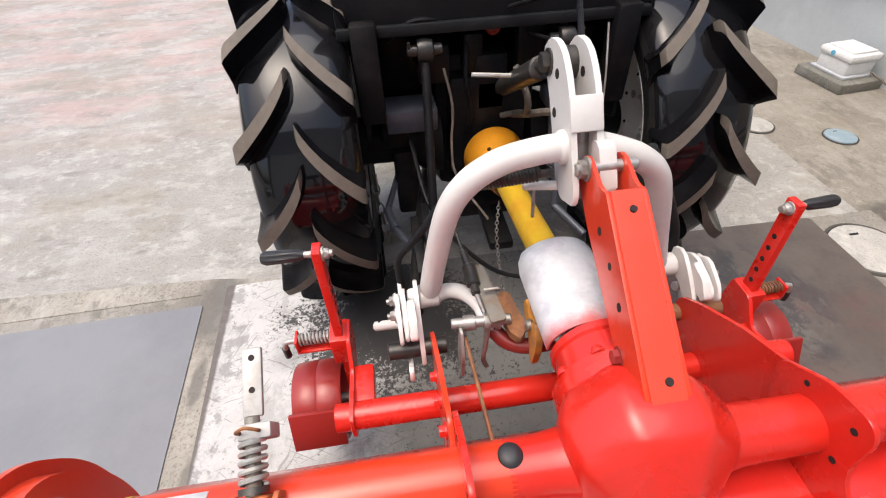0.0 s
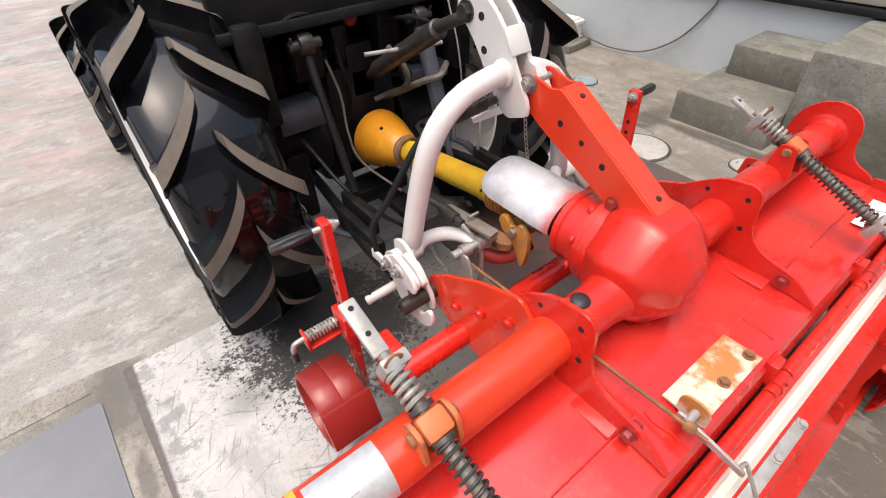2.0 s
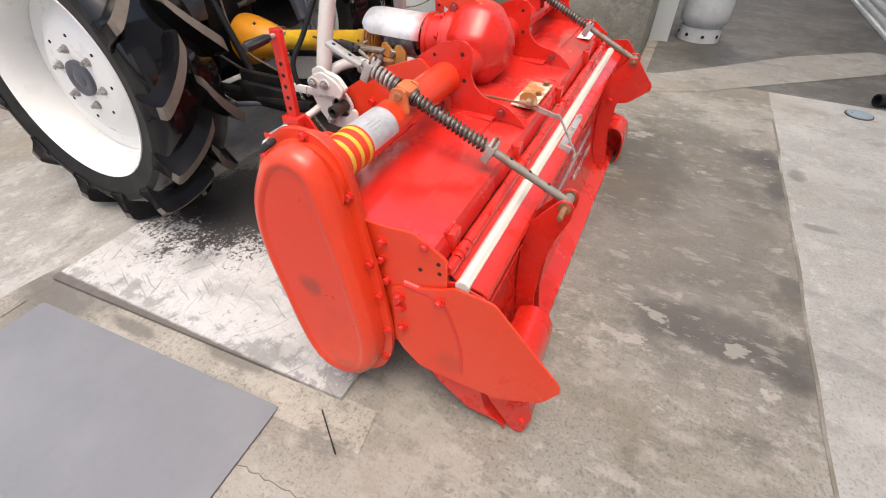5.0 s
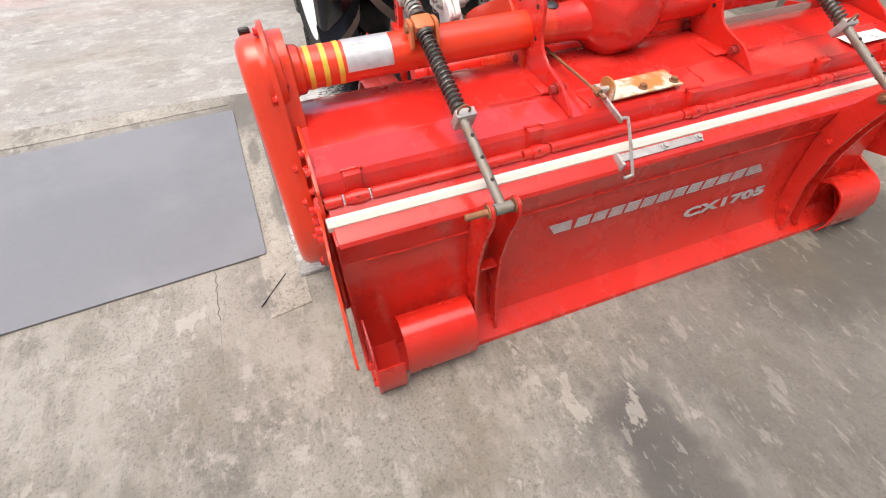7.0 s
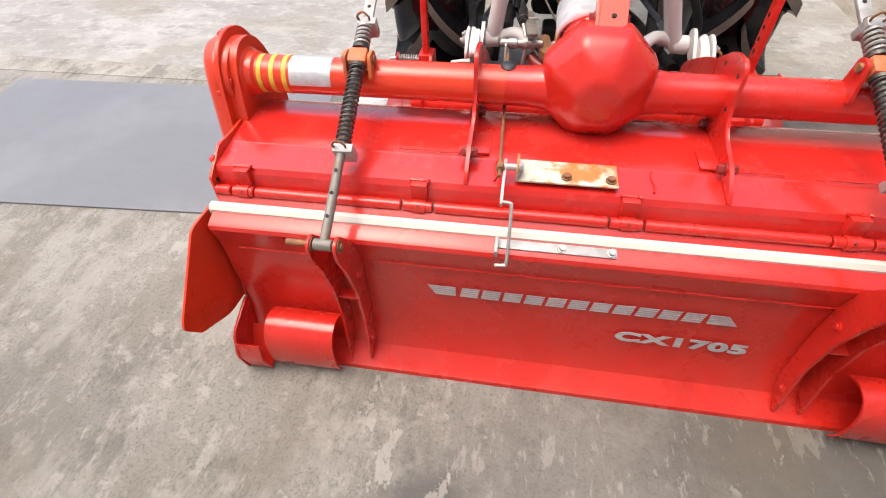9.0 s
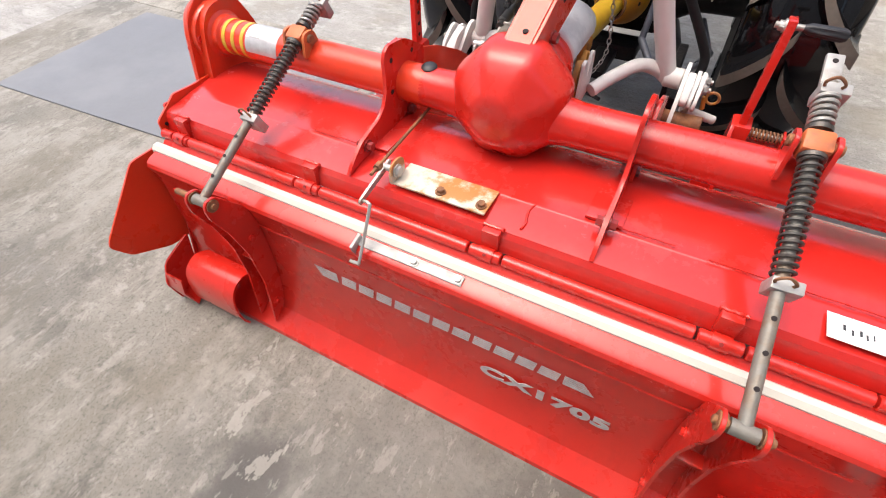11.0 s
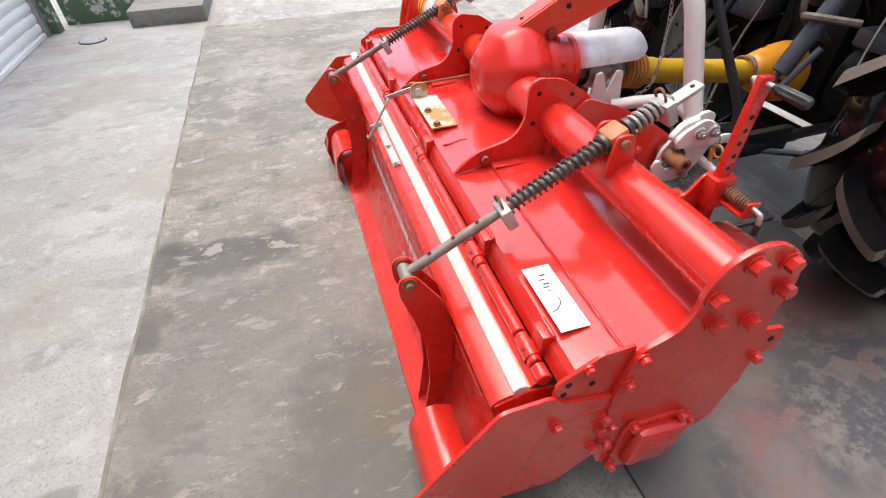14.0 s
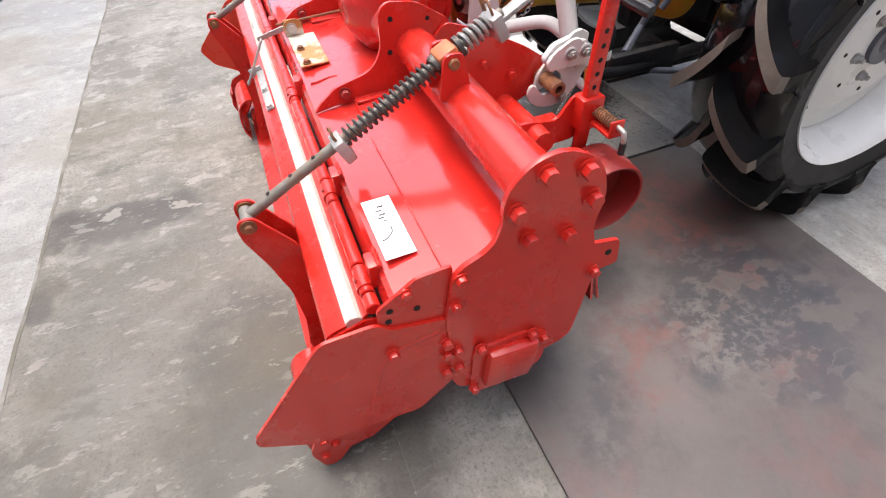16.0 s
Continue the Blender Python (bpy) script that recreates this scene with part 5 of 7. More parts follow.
def chain(name, pts, link, label):
    """A hanging chain of real links along pts."""
    line = smooth_path(pts, 8)
    ob = tagged(new(name), label, "chain", "chains round the hitch")
    total = sum((b - a).length for a, b in zip(line, line[1:]))
    n = int(total / (link * 1.5))
    bm = bmesh.new()
    sweep(bm, [Vector((link * math.cos(2 * math.pi * k / 10), link * 0.55 * math.sin(2 * math.pi * k / 10), 0)) for k in range(11)], link * 0.16, 5)
    first = part("link", bm, grey_steel if link < 0.015 else pin_black, ob)
    for i in range(n):
        want, run = (i + 0.5) / n * total, 0.0
        for a, b in zip(line, line[1:]):
            step = (b - a).length
            if run + step >= want:
                c = a.lerp(b, (want - run) / step)
                d, u, v = frame_of(b - a)
                break
            run += step
        u = u if i % 2 else v
        piece = first if i == 0 else new("link", first.data)
        piece.parent = ob
        piece.matrix_basis = Matrix.Translation(c) @ Matrix((d, u, d.cross(u))).transposed().to_4x4()
    return ob


chain("safety_chain", [(-0.005, 1.08, 0.53), (-0.01, 1.06, 0.4), (0.0, 0.98, 0.25), (0.02, 0.9, 0.16)], 0.009, "thin steel safety chain hanging from the shaft guard")
chain("safety_chain", [(0.1, 0.70, 0.86), (0.115, 0.70, 0.75), (0.13, 0.68, 0.62), (0.1, 0.62, 0.56)], 0.009, "thin steel safety chain hanging from the hitch")
chain("check_chain", [(-0.37, 1.25, 0.56), (-0.36, 1.16, 0.5), (-0.34, 1.06, 0.44)], 0.02, "short dark check chain beside the tyre")

# ---- drive shaft ----
shaft = thing("drive_shaft", "yellow guarded telescopic drive shaft with amber cone", "drive shaft", "", (0, 1.0, 0.58))
A, B = Vector((0.03, 1.315, 0.542)), Vector((0.03, 0.50, 0.648))
D = (B - A).normalized()
L = (B - A).length


def sp(name, bm, mat, label=""):
    ob = part(name, bm, mat, shaft, label)
    ob.matrix_parent_inverse = Matrix.Translation((0, -1.0, -0.58))
    return ob


bm = bmesh.new()
lathe(bm, A, D, [(0.05, 0.086), (0.0, 0.096), (0.003, 0.1), (0.02, 0.1), (0.06, 0.091), (0.12, 0.071), (0.15, 0.06), (0.165, 0.052), (0.172, 0.045), (0.2, 0.042)], 44, False)
sp("cone", bm, amber, "amber plastic guard cone")
for k in range(3):
    bm = bmesh.new()
    d, a, b = frame_of(D)
    w = 1.0 + 2.1 * k
    c = A + D * 0.1 + (a * math.cos(w) + b * math.sin(w)) * 0.076
    rod(bm, c, c + (a * math.cos(w) + b * math.sin(w)) * 0.0055, 0.006, 10)
    sp("cone_hole", bm, hole_dark)
for k in range(3):
    bm = bmesh.new()
    d, a, b = frame_of(D + Vector((0.1 * (k - 1), 0.04 * k, 0.06 * (1 - k))))
    sweep(bm, [A + D * (0.178 + 0.008 * k) + (a * math.cos(2 * math.pi * i / 24) + b * math.sin(2 * math.pi * i / 24)) * (0.0475 + 0.001 * math.sin(i * 3.1 + k)) for i in range(25)], 0.0035, 6)
    sp("clamp_wire", bm, worn_rod if k % 2 else rusty, "twisted rusty clamp wire")
bm = bmesh.new()
lathe(bm, A, D, [(0.16, 0.037), (0.565, 0.038), (0.57, 0.041), (0.61, 0.041), (0.612, 0.03), (0.16, 0.03)], 32, False)
sp("guard_tube", bm, yellow)
bm = bmesh.new()
rod(bm, A + D * 0.59 + Vector((-0.0415, 0, 0.012)), A + D * 0.59 + Vector((-0.036, 0, 0.01)), 0.004, 10)
sp("tube_hole", bm, hole_dark)
bm = bmesh.new()
prof = [(0.6, 0.04)]
for i in range(5):
    h = 0.612 + i * 0.013
    prof += [(h, 0.043), (h + 0.003, 0.053), (h + 0.008, 0.053), (h + 0.011, 0.043)]
lathe(bm, A, D, prof + [(0.68, 0.045), (0.68, 0.03)], 36, False)
sp("bellows", bm, yoke_orange, "ribbed orange guard end")
bm = bmesh.new()
rod(bm, A + D * 0.66, A + D * L, 0.026, 18)
lathe(bm, A, D, [(0.75, 0.026), (0.755, 0.05), (0.8, 0.05), (0.81, 0.045), (L, 0.045)], 28, False)
sp("coupling", bm, grey_steel, "worn steel coupling")
# forked yoke ears: broad lobed plates with the cross between them
for x in (-0.062, 0.098):
    bm = bmesh.new()
    lobe = rounded([(0.6, 0.652), (0.58, 0.662), (0.562, 0.64), (0.55, 0.628), (0.54, 0.655), (0.522, 0.66), (0.505, 0.63), (0.503, 0.59), (0.513, 0.54), (0.525, 0.535), (0.54, 0.58), (0.565, 0.6), (0.598, 0.625)], 0.009, 3)
    plate(bm, lobe, "x", x, 0.014, 0.003)
    sp("yoke_ear", bm, yoke_orange, "chipped orange cast yoke ear")
    s = -1 if x < 0 else 1
    bm = bmesh.new()
    rod(bm, (x, 0.55, 0.628), (x + s * 0.016, 0.55, 0.628), 0.012, 14, bevel=0.003)
    sp("bearing_cap", bm, grey_steel)
for z, e in ((0.69, 1), (0.59, -1)):
    bm = bmesh.new()
    box(bm, -0.01, 0.055, 0.55, 0.62, z - 0.007, z + 0.007, 0.005)
    sp("yoke_ear", bm, yoke_orange)

# ---- rotary tiller ----
TY, TZ, TR = 0.265, 0.653, 0.047
tiller = thing("rotary_tiller", "bright red steel rotary tiller with white rear bar", "rotary tiller", "", (0, 0.2, 0))


def rp(name, bm, mat, label="", parent=None, smooth=38):
    ob = part(name, bm, mat, None, label, smooth)
    ob.parent = parent or tiller
    if not parent:
        ob.matrix_parent_inverse = Matrix.Translation((0, -0.2, 0))
    return ob


hood_line = [(-0.012, 0.497), (-0.004, 0.532), (0.004, 0.545), (0.03, 0.549), (0.088, 0.556), (0.092, 0.557), (0.15, 0.561), (0.20, 0.566), (0.26, 0.563), (0.32, 0.545), (0.37, 0.495), (0.40, 0.40), (0.412, 0.33)]
bm = bmesh.new()
bend = hood_line[:4] + [(0.06, 0.5525)] + hood_line[4:5] + [(p.x, p.y) for p in smooth_path([(u, v, 0) for u, v in hood_line[5:]], 6)]
sheet(bm, bend[::-1], -0.8745, 0.922, 0.006, 24)
hood = rp("hood", bm, hood_red, "sun-faded red sheet hood", None, 4.5)
# weld seams and flanges on the hood
for x in (-0.19, 0.16):
    bm = bmesh.new()
    sweep(bm, [(x + 0.004 * math.sin(i * 1.7), 0.02 + i * 0.018, 0.556 - 0.0015 * max(0, 4 - i)) for i in range(5)] , 0.003, 6)
    rp("weld_seam", bm, red, "", hood)
for x0, x1, y in ((-0.43, -0.25, 0.098), (0.29, 0.44, 0.098), (0.5, 0.92, 0.09)):
    bm = bmesh.new()
    n = 24
    sweep(bm, [(x0 + (x1 - x0) * i / n, y + 0.0006 * math.sin(i * 2.3), 0.5636 + 0.0004 * math.sin(i * 1.1)) for i in range(n + 1)], 0.0016, 6)
    rp("weld_seam", bm, red, "", hood)
for x in (-0.8, -0.36, 0.11, 0.56, 0.83):
    bm = bmesh.new()
    box(bm, x - 0.019, x + 0.019, -0.019, 0.004, 0.498, 0.55, 0.002)
    strap = rp("hinge_strap", bm, red, "", hood)
    bm = bmesh.new()
    sweep(bm, [(x - 0.023 + i * 0.0058, 0.0005 + 0.001 * math.sin(i * 2.1), 0.5505 + 0.001 * math.sin(i * 3.3)) for i in range(9)], 0.0042, 8)
    rp("weld_seam", bm, red, "", strap)
    bm = bmesh.new()
    lathe(bm, (x - 0.016, -0.03, 0.497), (1, 0, 0), [(0, 0.0135), (0, 0.0165), (0.032, 0.0165), (0.032, 0.0135)], 18, False)
    rp("hinge_sleeve", bm, red, "", strap)
    bm = bmesh.new()
    rod(bm, (x, -0.041, 0.507), (x, -0.0445, 0.5105), 0.0035, 8)
    rp("rivet", bm, old_red, "", strap)
# hinge line: knuckles on a pin
hx = [-0.875, -0.83, -0.77, -0.40, -0.325, 0.07, 0.145, 0.52, 0.60, 0.79, 0.86, 0.895]
for a, b in zip(hx, hx[1:]):
    bm = bmesh.new()
    rod(bm, (a + 0.0025, -0.03, 0.497), (b - 0.0025, -0.03, 0.497), 0.0135, 14, bevel=0.002)
    rp("hinge_knuckle", bm, red)
# cross tube, from chain case to end plate
bm = bmesh.new()
lathe(bm, (-0.918, TY, TZ), (1, 0, 0), [(0, 0.088), (0.032, 0.088), (0.04, 0.085), (0.042, 0.066), (0.06, 0.064), (0.066, 0.056), (0.082, 0.054), (0.088, TR), (0.85, TR)], 40)
tubeL = rp("cross_tube", bm, warm_lit_red, "red axle tube with yellow bands")
bm = bmesh.new()
lathe(bm, (0.1, TY, TZ), (1, 0, 0), [(0, TR), (0.82, TR), (0.825, 0.06), (0.833, 0.06)], 40)
rp("cross_tube", bm, red)
for i in range(3):
    bm = bmesh.new()
    x = -0.823 + i * 0.034
    lathe(bm, (x, TY, TZ), (1, 0, 0), [(0, TR), (0, TR + 0.0012), (0.012, TR + 0.0012), (0.012, TR)], 40, False)
    rp("yellow_band", bm, yellow_tape, "", tubeL)
bm = bmesh.new()
arc = ellipse(TY, TZ, TR + 0.0012, TR + 0.0012, 14, 60, 185)
sheet(bm, arc, -0.735, -0.625, 0.0008)
rp("label", bm, silver, "worn silver foil label", tubeL)
for k in range(3):
    bm = bmesh.new()
    sheet(bm, ellipse(TY, TZ, TR + 0.0022, TR + 0.0022, 2, 112 + k * 11, 114 + k * 11), -0.72, -0.685 + 0.012 * (k % 2), 0.0004)
    rp("printed_bar", bm, steel, "", tubeL)
for a in (20, 95, 170, 245, 320):
    bm = bmesh.new()
    hexbolt(bm, (-0.886, TY + 0.074 * math.cos(radians(a)), TZ + 0.074 * math.sin(radians(a))), (1, 0, 0), 0.01, 0.009)
    rp("bolt", bm, red, "", tubeL)
bm = bmesh.new()
lathe(bm, (-0.185, TY + 0.004, TZ + TR - 0.004), (0, -0.1, 1), [(0, 0.018), (0.006, 0.019), (0.009, 0.016), (0.012, 0.008), (0.012, 0.0)], 24)
rp("breather_plug", bm, rubber_grip, "black breather plug")
# gearbox
bm = bmesh.new()
rows = []
for y, r in ((0.159, 0.055), (0.214, 0.126), (0.25, 0.14), (0.296, 0.14), (0.335, 0.12), (0.365, 0.094)):
    rows.append([bm.verts.new((0.024 + r * math.cos(radians(22.5 + 45 * i)), y, 0.674 + r * math.sin(radians(22.5 + 45 * i)))) for i in range(8)])
for p, q in zip(rows, rows[1:]):
    bridge(bm, p, q)
bm.faces.new(rows[0])
bm.faces.new(rows[-1])
bmesh.ops.recalc_face_normals(bm, faces=bm.faces[:])
bmesh.ops.bevel(bm, geom=bm.edges[:], offset=0.013, segments=3, profile=0.5, affect="EDGES", clamp_overlap=True)
gear = rp("gearbox", bm, red, "octagonal red cast gearbox with rounded facets", None, 18)
bm = bmesh.new()
lathe(bm, (0.02, 0.0, 0.672), (0, 1, 0), [(0.335, 0.095), (0.345, 0.104), (0.366, 0.104), (0.37, 0.098), (0.382, 0.098), (0.386, 0.084), (0.43, 0.08), (0.435, 0.084), (0.448, 0.084), (0.45, 0.04)], 44)
rp("input_flange", bm, red, "", gear)
for i in range(8):
    a = 2 * math.pi * (i + 0.5) / 8
    bm = bmesh.new()
    hexbolt(bm, (0.02 + 0.092 * math.cos(a), 0.383, 0.672 + 0.092 * math.sin(a)), (0, 1, 0), 0.009, 0.008)
    rp("bolt", bm, red, "", gear)
bm = bmesh.new()
lathe(bm, (-0.19, TY, TZ), (1, 0, 0), [(0, TR), (0.06, TR + 0.001), (0.1, TR + 0.007), (0.14, 0.066)], 36, False)
rp("shoulder", bm, red, "", gear)
bm = bmesh.new()
lathe(bm, (0.24, TY, TZ), (-1, 0, 0), [(0, TR), (0.06, TR + 0.001), (0.1, TR + 0.007), (0.14, 0.066)], 36, False)
rp("shoulder", bm, red, "", gear)
bm = bmesh.new()
box(bm, 0.006, 0.058, 0.252, 0.37, 0.74, 0.79, 0.004)
rp("mount_pad", bm, red, "", gear)
# aluminium guard over the coupling
bm = bmesh.new()
rows = []
for y, k, lift_z, cut in ((0.4515, 1.0, 0.0, 2), (0.5, 1.0, 0.0, 2), (0.64, 1.0, 0.0, 0), (0.662, 0.99, -0.001, -10), (0.675, 0.97, -0.003, -26)):
    ring_out = [(0.012 + 0.083 * k * math.cos(radians(a)), 0.683 + lift_z + 0.066 * k * math.sin(radians(a))) for a in [-cut + (180 + 2 * cut) * i / 18 for i in range(19)]]
    ring_in = [(0.012 + (x - 0.012) * 0.955, 0.68 + (z - 0.68) * 0.955) for x, z in ring_out[::-1]]
    rows.append([bm.verts.new((x, y, z)) for x, z in ring_out + ring_in])
for p, q in zip(rows, rows[1:]):
    bridge(bm, p, q)
bm.faces.new(rows[0])
bm.faces.new(rows[-1])
rp("shaft_cover", bm, alu, "bare aluminium half-round shaft cover")
# top link channel
side = rounded([(0.250, 0.756), (0.256, 0.797), (0.535, 0.960), (0.556, 0.950), (0.63, 0.968), (0.66, 0.945), (0.652, 0.905), (0.58, 0.862), (0.37, 0.77)], [0.004, 0.004, 0.006, 0.01, 0.02, 0.02, 0.02, 0.02, 0.02], 3)


def skew(bm):
    """The channel leans a little across towards the tractor."""
    for v in bm.verts:
        v.co.x += 0.07 * (v.co.y - 0.262)
    return bm


for x in (0.0, 0.06):
    bm = bmesh.new()
    plate(bm, side, "x", x, 0.007, 0.001)
    ob = rp("channel_side", skew(bm), warm_lit_red)
    s = -1 if x < 0.03 else 1
    for y, z, r in ((0.522, 0.891, 0.0075), (0.46, 0.872, 0.0065), (0.40, 0.845, 0.0075)):
        bm = bmesh.new()
        rod(bm, (x - 0.0042, y, z), (x + 0.0042, y, z), r, 14)
        rp("hole", skew(bm), hole_dark, "", ob)
    for y, z in ((0.357, 0.781), (0.277, 0.776)):
        bm = bmesh.new()
        hexbolt(bm, (x + s * 0.0035, y, z), (s, 0, 0), 0.012, 0.01)
        rp("bolt", skew(bm), old_red, "", ob)
bm = bmesh.new()
plate(bm, [(0.2555, 0.7995), (0.5335, 0.9622), (0.537, 0.955), (0.259, 0.7925)], "x", 0.03, 0.0528, 0.0008)
web = rp("channel_web", skew(bm), warm_lit_red)
for y in (0.285, 0.505):
    z = 0.8 + (y - 0.2555) * 0.5853
    bm = bmesh.new()
    rod(bm, (0.034, y + 0.001, z - 0.004), (0.034, y - 0.0006, z + 0.0013), 0.0062, 12)
    rp("hole", skew(bm), hole_dark, "", web)
bm = bmesh.new()
box(bm, 0.0045, 0.0555, 0.2475, 0.2525, 0.757, 0.795, 0.001)
rp("end_cap", bm, red, "", web)
bm = bmesh.new()
rod(bm, (0.0, 0.622, 0.945), (0.11, 0.622, 0.945), 0.011, 14, bevel=0.002)
hexbolt(bm, (0.021, 0.622, 0.945), (-1, 0, 0), 0.016, 0.012)
rp("top_bolt", bm, grey_steel, "grey steel top link bolt")
bm = bmesh.new()
plate(bm, rounded([(0.64, 0.90), (0.665, 0.975), (0.635, 0.985), (0.59, 0.91)], 0.01), "x", 0.055, 0.03, 0.004)
rp("catch_block", bm, white)

# ribs that carry the hood, and the hitch plates bolted to them
ribA = [(0.0, 0.548), (0.05, 0.556), (0.19, 0.556), (0.25, 0.57), (0.33, 0.60), (0.36, 0.70), (0.275, 0.755), (0.205, 0.765), (0.185, 0.745), (0.182, 0.66), (0.15, 0.62), (0.062, 0.60), (0.02, 0.57)]
ribB = [(0.24, 0.53), (0.24, 0.60), (0.34, 0.702), (0.45, 0.66), (0.56, 0.60), (0.625, 0.555), (0.63, 0.51), (0.60, 0.475), (0.5, 0.43), (0.4, 0.42), (0.3, 0.46)]
for x, s in ((-0.255, -1), (0.31, 1)):
    bm = bmesh.new()
    plate(bm, rounded(ribA, [0.004, 0, 0, 0.01, 0.01, 0.02, 0.02, 0.02, 0.015, 0.02, 0.02, 0.015, 0.01], 3), "x", x, 0.009, 0.001)
    rib = rp("rib", bm, red)
    bm = bmesh.new()
    plate(bm, rounded(ribB, 0.015, 3), "x", x + s * 0.0095, 0.009, 0.001)
    rp("hitch_plate", bm, warm_lit_red if s < 0 else red)
    for y, z, r in ((0.212, 0.728, 0.0062), (0.203, 0.655, 0.0062), (0.30, 0.715, 0.0055)):
        bm = bmesh.new()
        rod(bm, (x - 0.005, y, z), (x + 0.005, y, z), r, 14)
        rp("hole", bm, hole_dark, "", rib)
    for y, z in ((0.08, 0.582), (0.27, 0.575)):
        for q in (-1, 1):
            bm = bmesh.new()
            hexbolt(bm, (x + q * 0.005, y, z), (q, 0, 0), 0.011, 0.012)
            rp("bolt", bm, old_red, "", rib)
    for y, z in ((0.44, 0.58), (0.52, 0.535), (0.36, 0.62)):
        bm = bmesh.new()
        hexbolt(bm, (x + s * 0.014, y, z), (s, 0, 0), 0.011, 0.01)
        rp("bolt", bm, red, "", rib)
    bm = bmesh.new()
    box(bm, x - 0.03 if s < 0 else x - 0.045, x + 0.045 if s < 0 else x + 0.03, 0.1, 0.185, 0.5605, 0.5665, 0.001)
    rp("foot", bm, hood_red, "", rib)
    bm = bmesh.new()
    lathe(bm, (x - s * 0.02, 0.613, 0.513), (s, 0, 0), [(0, 0.01), (0, 0.02), (0.128, 0.02), (0.13, 0.017), (0.13, 0.011), (0.1, 0.011), (0.1, 0.0)], 24)
    rp("hitch_pin", bm, pin_black if s < 0 else rusty, "dark hollow lower hitch pin")

# front beam with gauge wheels
bm = bmesh.new()
lathe(bm, (-0.49, 0.505, 0.452), (1, 0, 0), [(0, 0.03), (1.03, 0.03)], 28)
rp("front_beam", bm, red)
bm = bmesh.new()
sheet(bm, [(0.395, 0.455), (0.43, 0.40), (0.47, 0.25)], -0.86, 0.88, 0.005)
rp("front_apron", bm, red)


def gauge(s, x):
    """Depth wheel on a holed bar that slides in a bracket; s: which way is outward."""
    arm = rounded([(0.47, 0.42), (0.47, 0.49), (0.52, 0.49), (0.60, 0.475), (0.645, 0.535), (0.71, 0.535), (0.715, 0.46), (0.66, 0.41), (0.55, 0.405)], 0.012, 3)
    bm = bmesh.new()
    plate(bm, arm, "x", x - s * 0.012, 0.009, 0.001)
    br = rp("wheel_bracket", bm, red)
    bm = bmesh.new()
    box(bm, min(x - s * 0.012, x + s * 0.03), max(x - s * 0.012, x + s * 0.03), 0.645, 0.708, 0.45, 0.535, 0.003)
    rp("guide_socket", bm, red, "", br)
    bm = bmesh.new()
    box(bm, min(x - s * 0.012, x - s * 0.06), max(x - s * 0.012, x - s * 0.06), 0.5, 0.62, 0.43, 0.47, 0.004)
    rp("gusset", bm, red, "", br)
    tilt = Matrix.Translation((x + s * 0.008, 0.675, 0.5)) @ Matrix.Rotation(radians(-2), 4, "X")
    bm = bmesh.new()
    box(bm, -0.009, 0.009, -0.018, 0.018, -0.24, 0.285, 0.002, tilt)
    bar = rp("height_bar", bm, red)
    for i in range(5):
        bm = bmesh.new()
        rod(bm, tilt @ Vector((-0.0098, 0, 0.06 + i * 0.033)), tilt @ Vector((0.0098, 0, 0.06 + i * 0.033)), 0.0062, 12)
        rp("hole", bm, hole_dark, "", bar)
    bm = bmesh.new()
    top = tilt @ Vector((0, 0, 0.268))
    rod(bm, top - Vector((s * 0.03, 0, 0)), top + Vector((s * 0.03, 0.004, 0)), 0.007, 10)
    hexbolt(bm, top - Vector((s * 0.01, 0, 0)), (-s, 0, 0), 0.011, 0.01)
    rp("handle_bolt", bm, steel, "", bar)
    bm = bmesh.new()
    d, a, b = frame_of((s, 0.12, -0.08))
    p, last = top + Vector((s * 0.025, 0.004, 0)), None
    for h, r in ((0, 0.008), (0.008, 0.01), (0.012, 0.0125), (0.04, 0.0135), (0.078, 0.0145), (0.086, 0.011), (0.088, 0.004)):
        now = [bm.verts.new(p + d * h + (a * math.cos(math.pi * k / 12) + b * math.sin(math.pi * k / 12)) * r * (1.0 if k % 4 < 2 or r < 0.0115 else 0.84)) for k in range(24)]
        if last:
            bridge(bm, last, now)
        else:
            bm.faces.new(now)
        last = now
    bm.faces.new(last)
    rp("grip", bm, rubber_grip, "black rubber grip", bar)
    # spring catch
    bm = bmesh.new()
    px = x + s * 0.032
    spring(bm, (px, 0.69, 0.5), (px + s * 0.075, 0.69, 0.5), 0.0125, 0.0028, 9)
    rp("catch_spring", bm, pale_spring if s < 0 else rusty, "", br)
    bm = bmesh.new()
    sweep(bm, smooth_path([(px - s * 0.03, 0.69, 0.5), (px + s * 0.09, 0.69, 0.5), (px + s * 0.108, 0.69, 0.492), (px + s * 0.112, 0.69, 0.47)], 4), 0.0065, 10)
    rp("catch_pin", bm, steel, "", br)
    bm = bmesh.new()
    lathe(bm, (px + s * 0.112, 0.69, 0.475), (0, 0, -1), [(0, 0.0085), (0.03, 0.0085), (0.032, 0.0)], 12)
    rp("pin_sleeve", bm, rubber_grip, "", br)
    bm = bmesh.new()
    box(bm, min(px, px + s * 0.08), max(px, px + s * 0.08), 0.67, 0.708, 0.472, 0.478, 0.001)
    box(bm, min(px + s * 0.076, px + s * 0.082), max(px + s * 0.076, px + s * 0.082), 0.67, 0.708, 0.472, 0.515, 0.001)
    rp("catch_bracket", bm, red, "", br)
    # wheel: a flanged drum
    c = (x + s * 0.095, 0.665 if s < 0 else 0.685, 0.265 if s < 0 else 0.305)
    bm = bmesh.new()
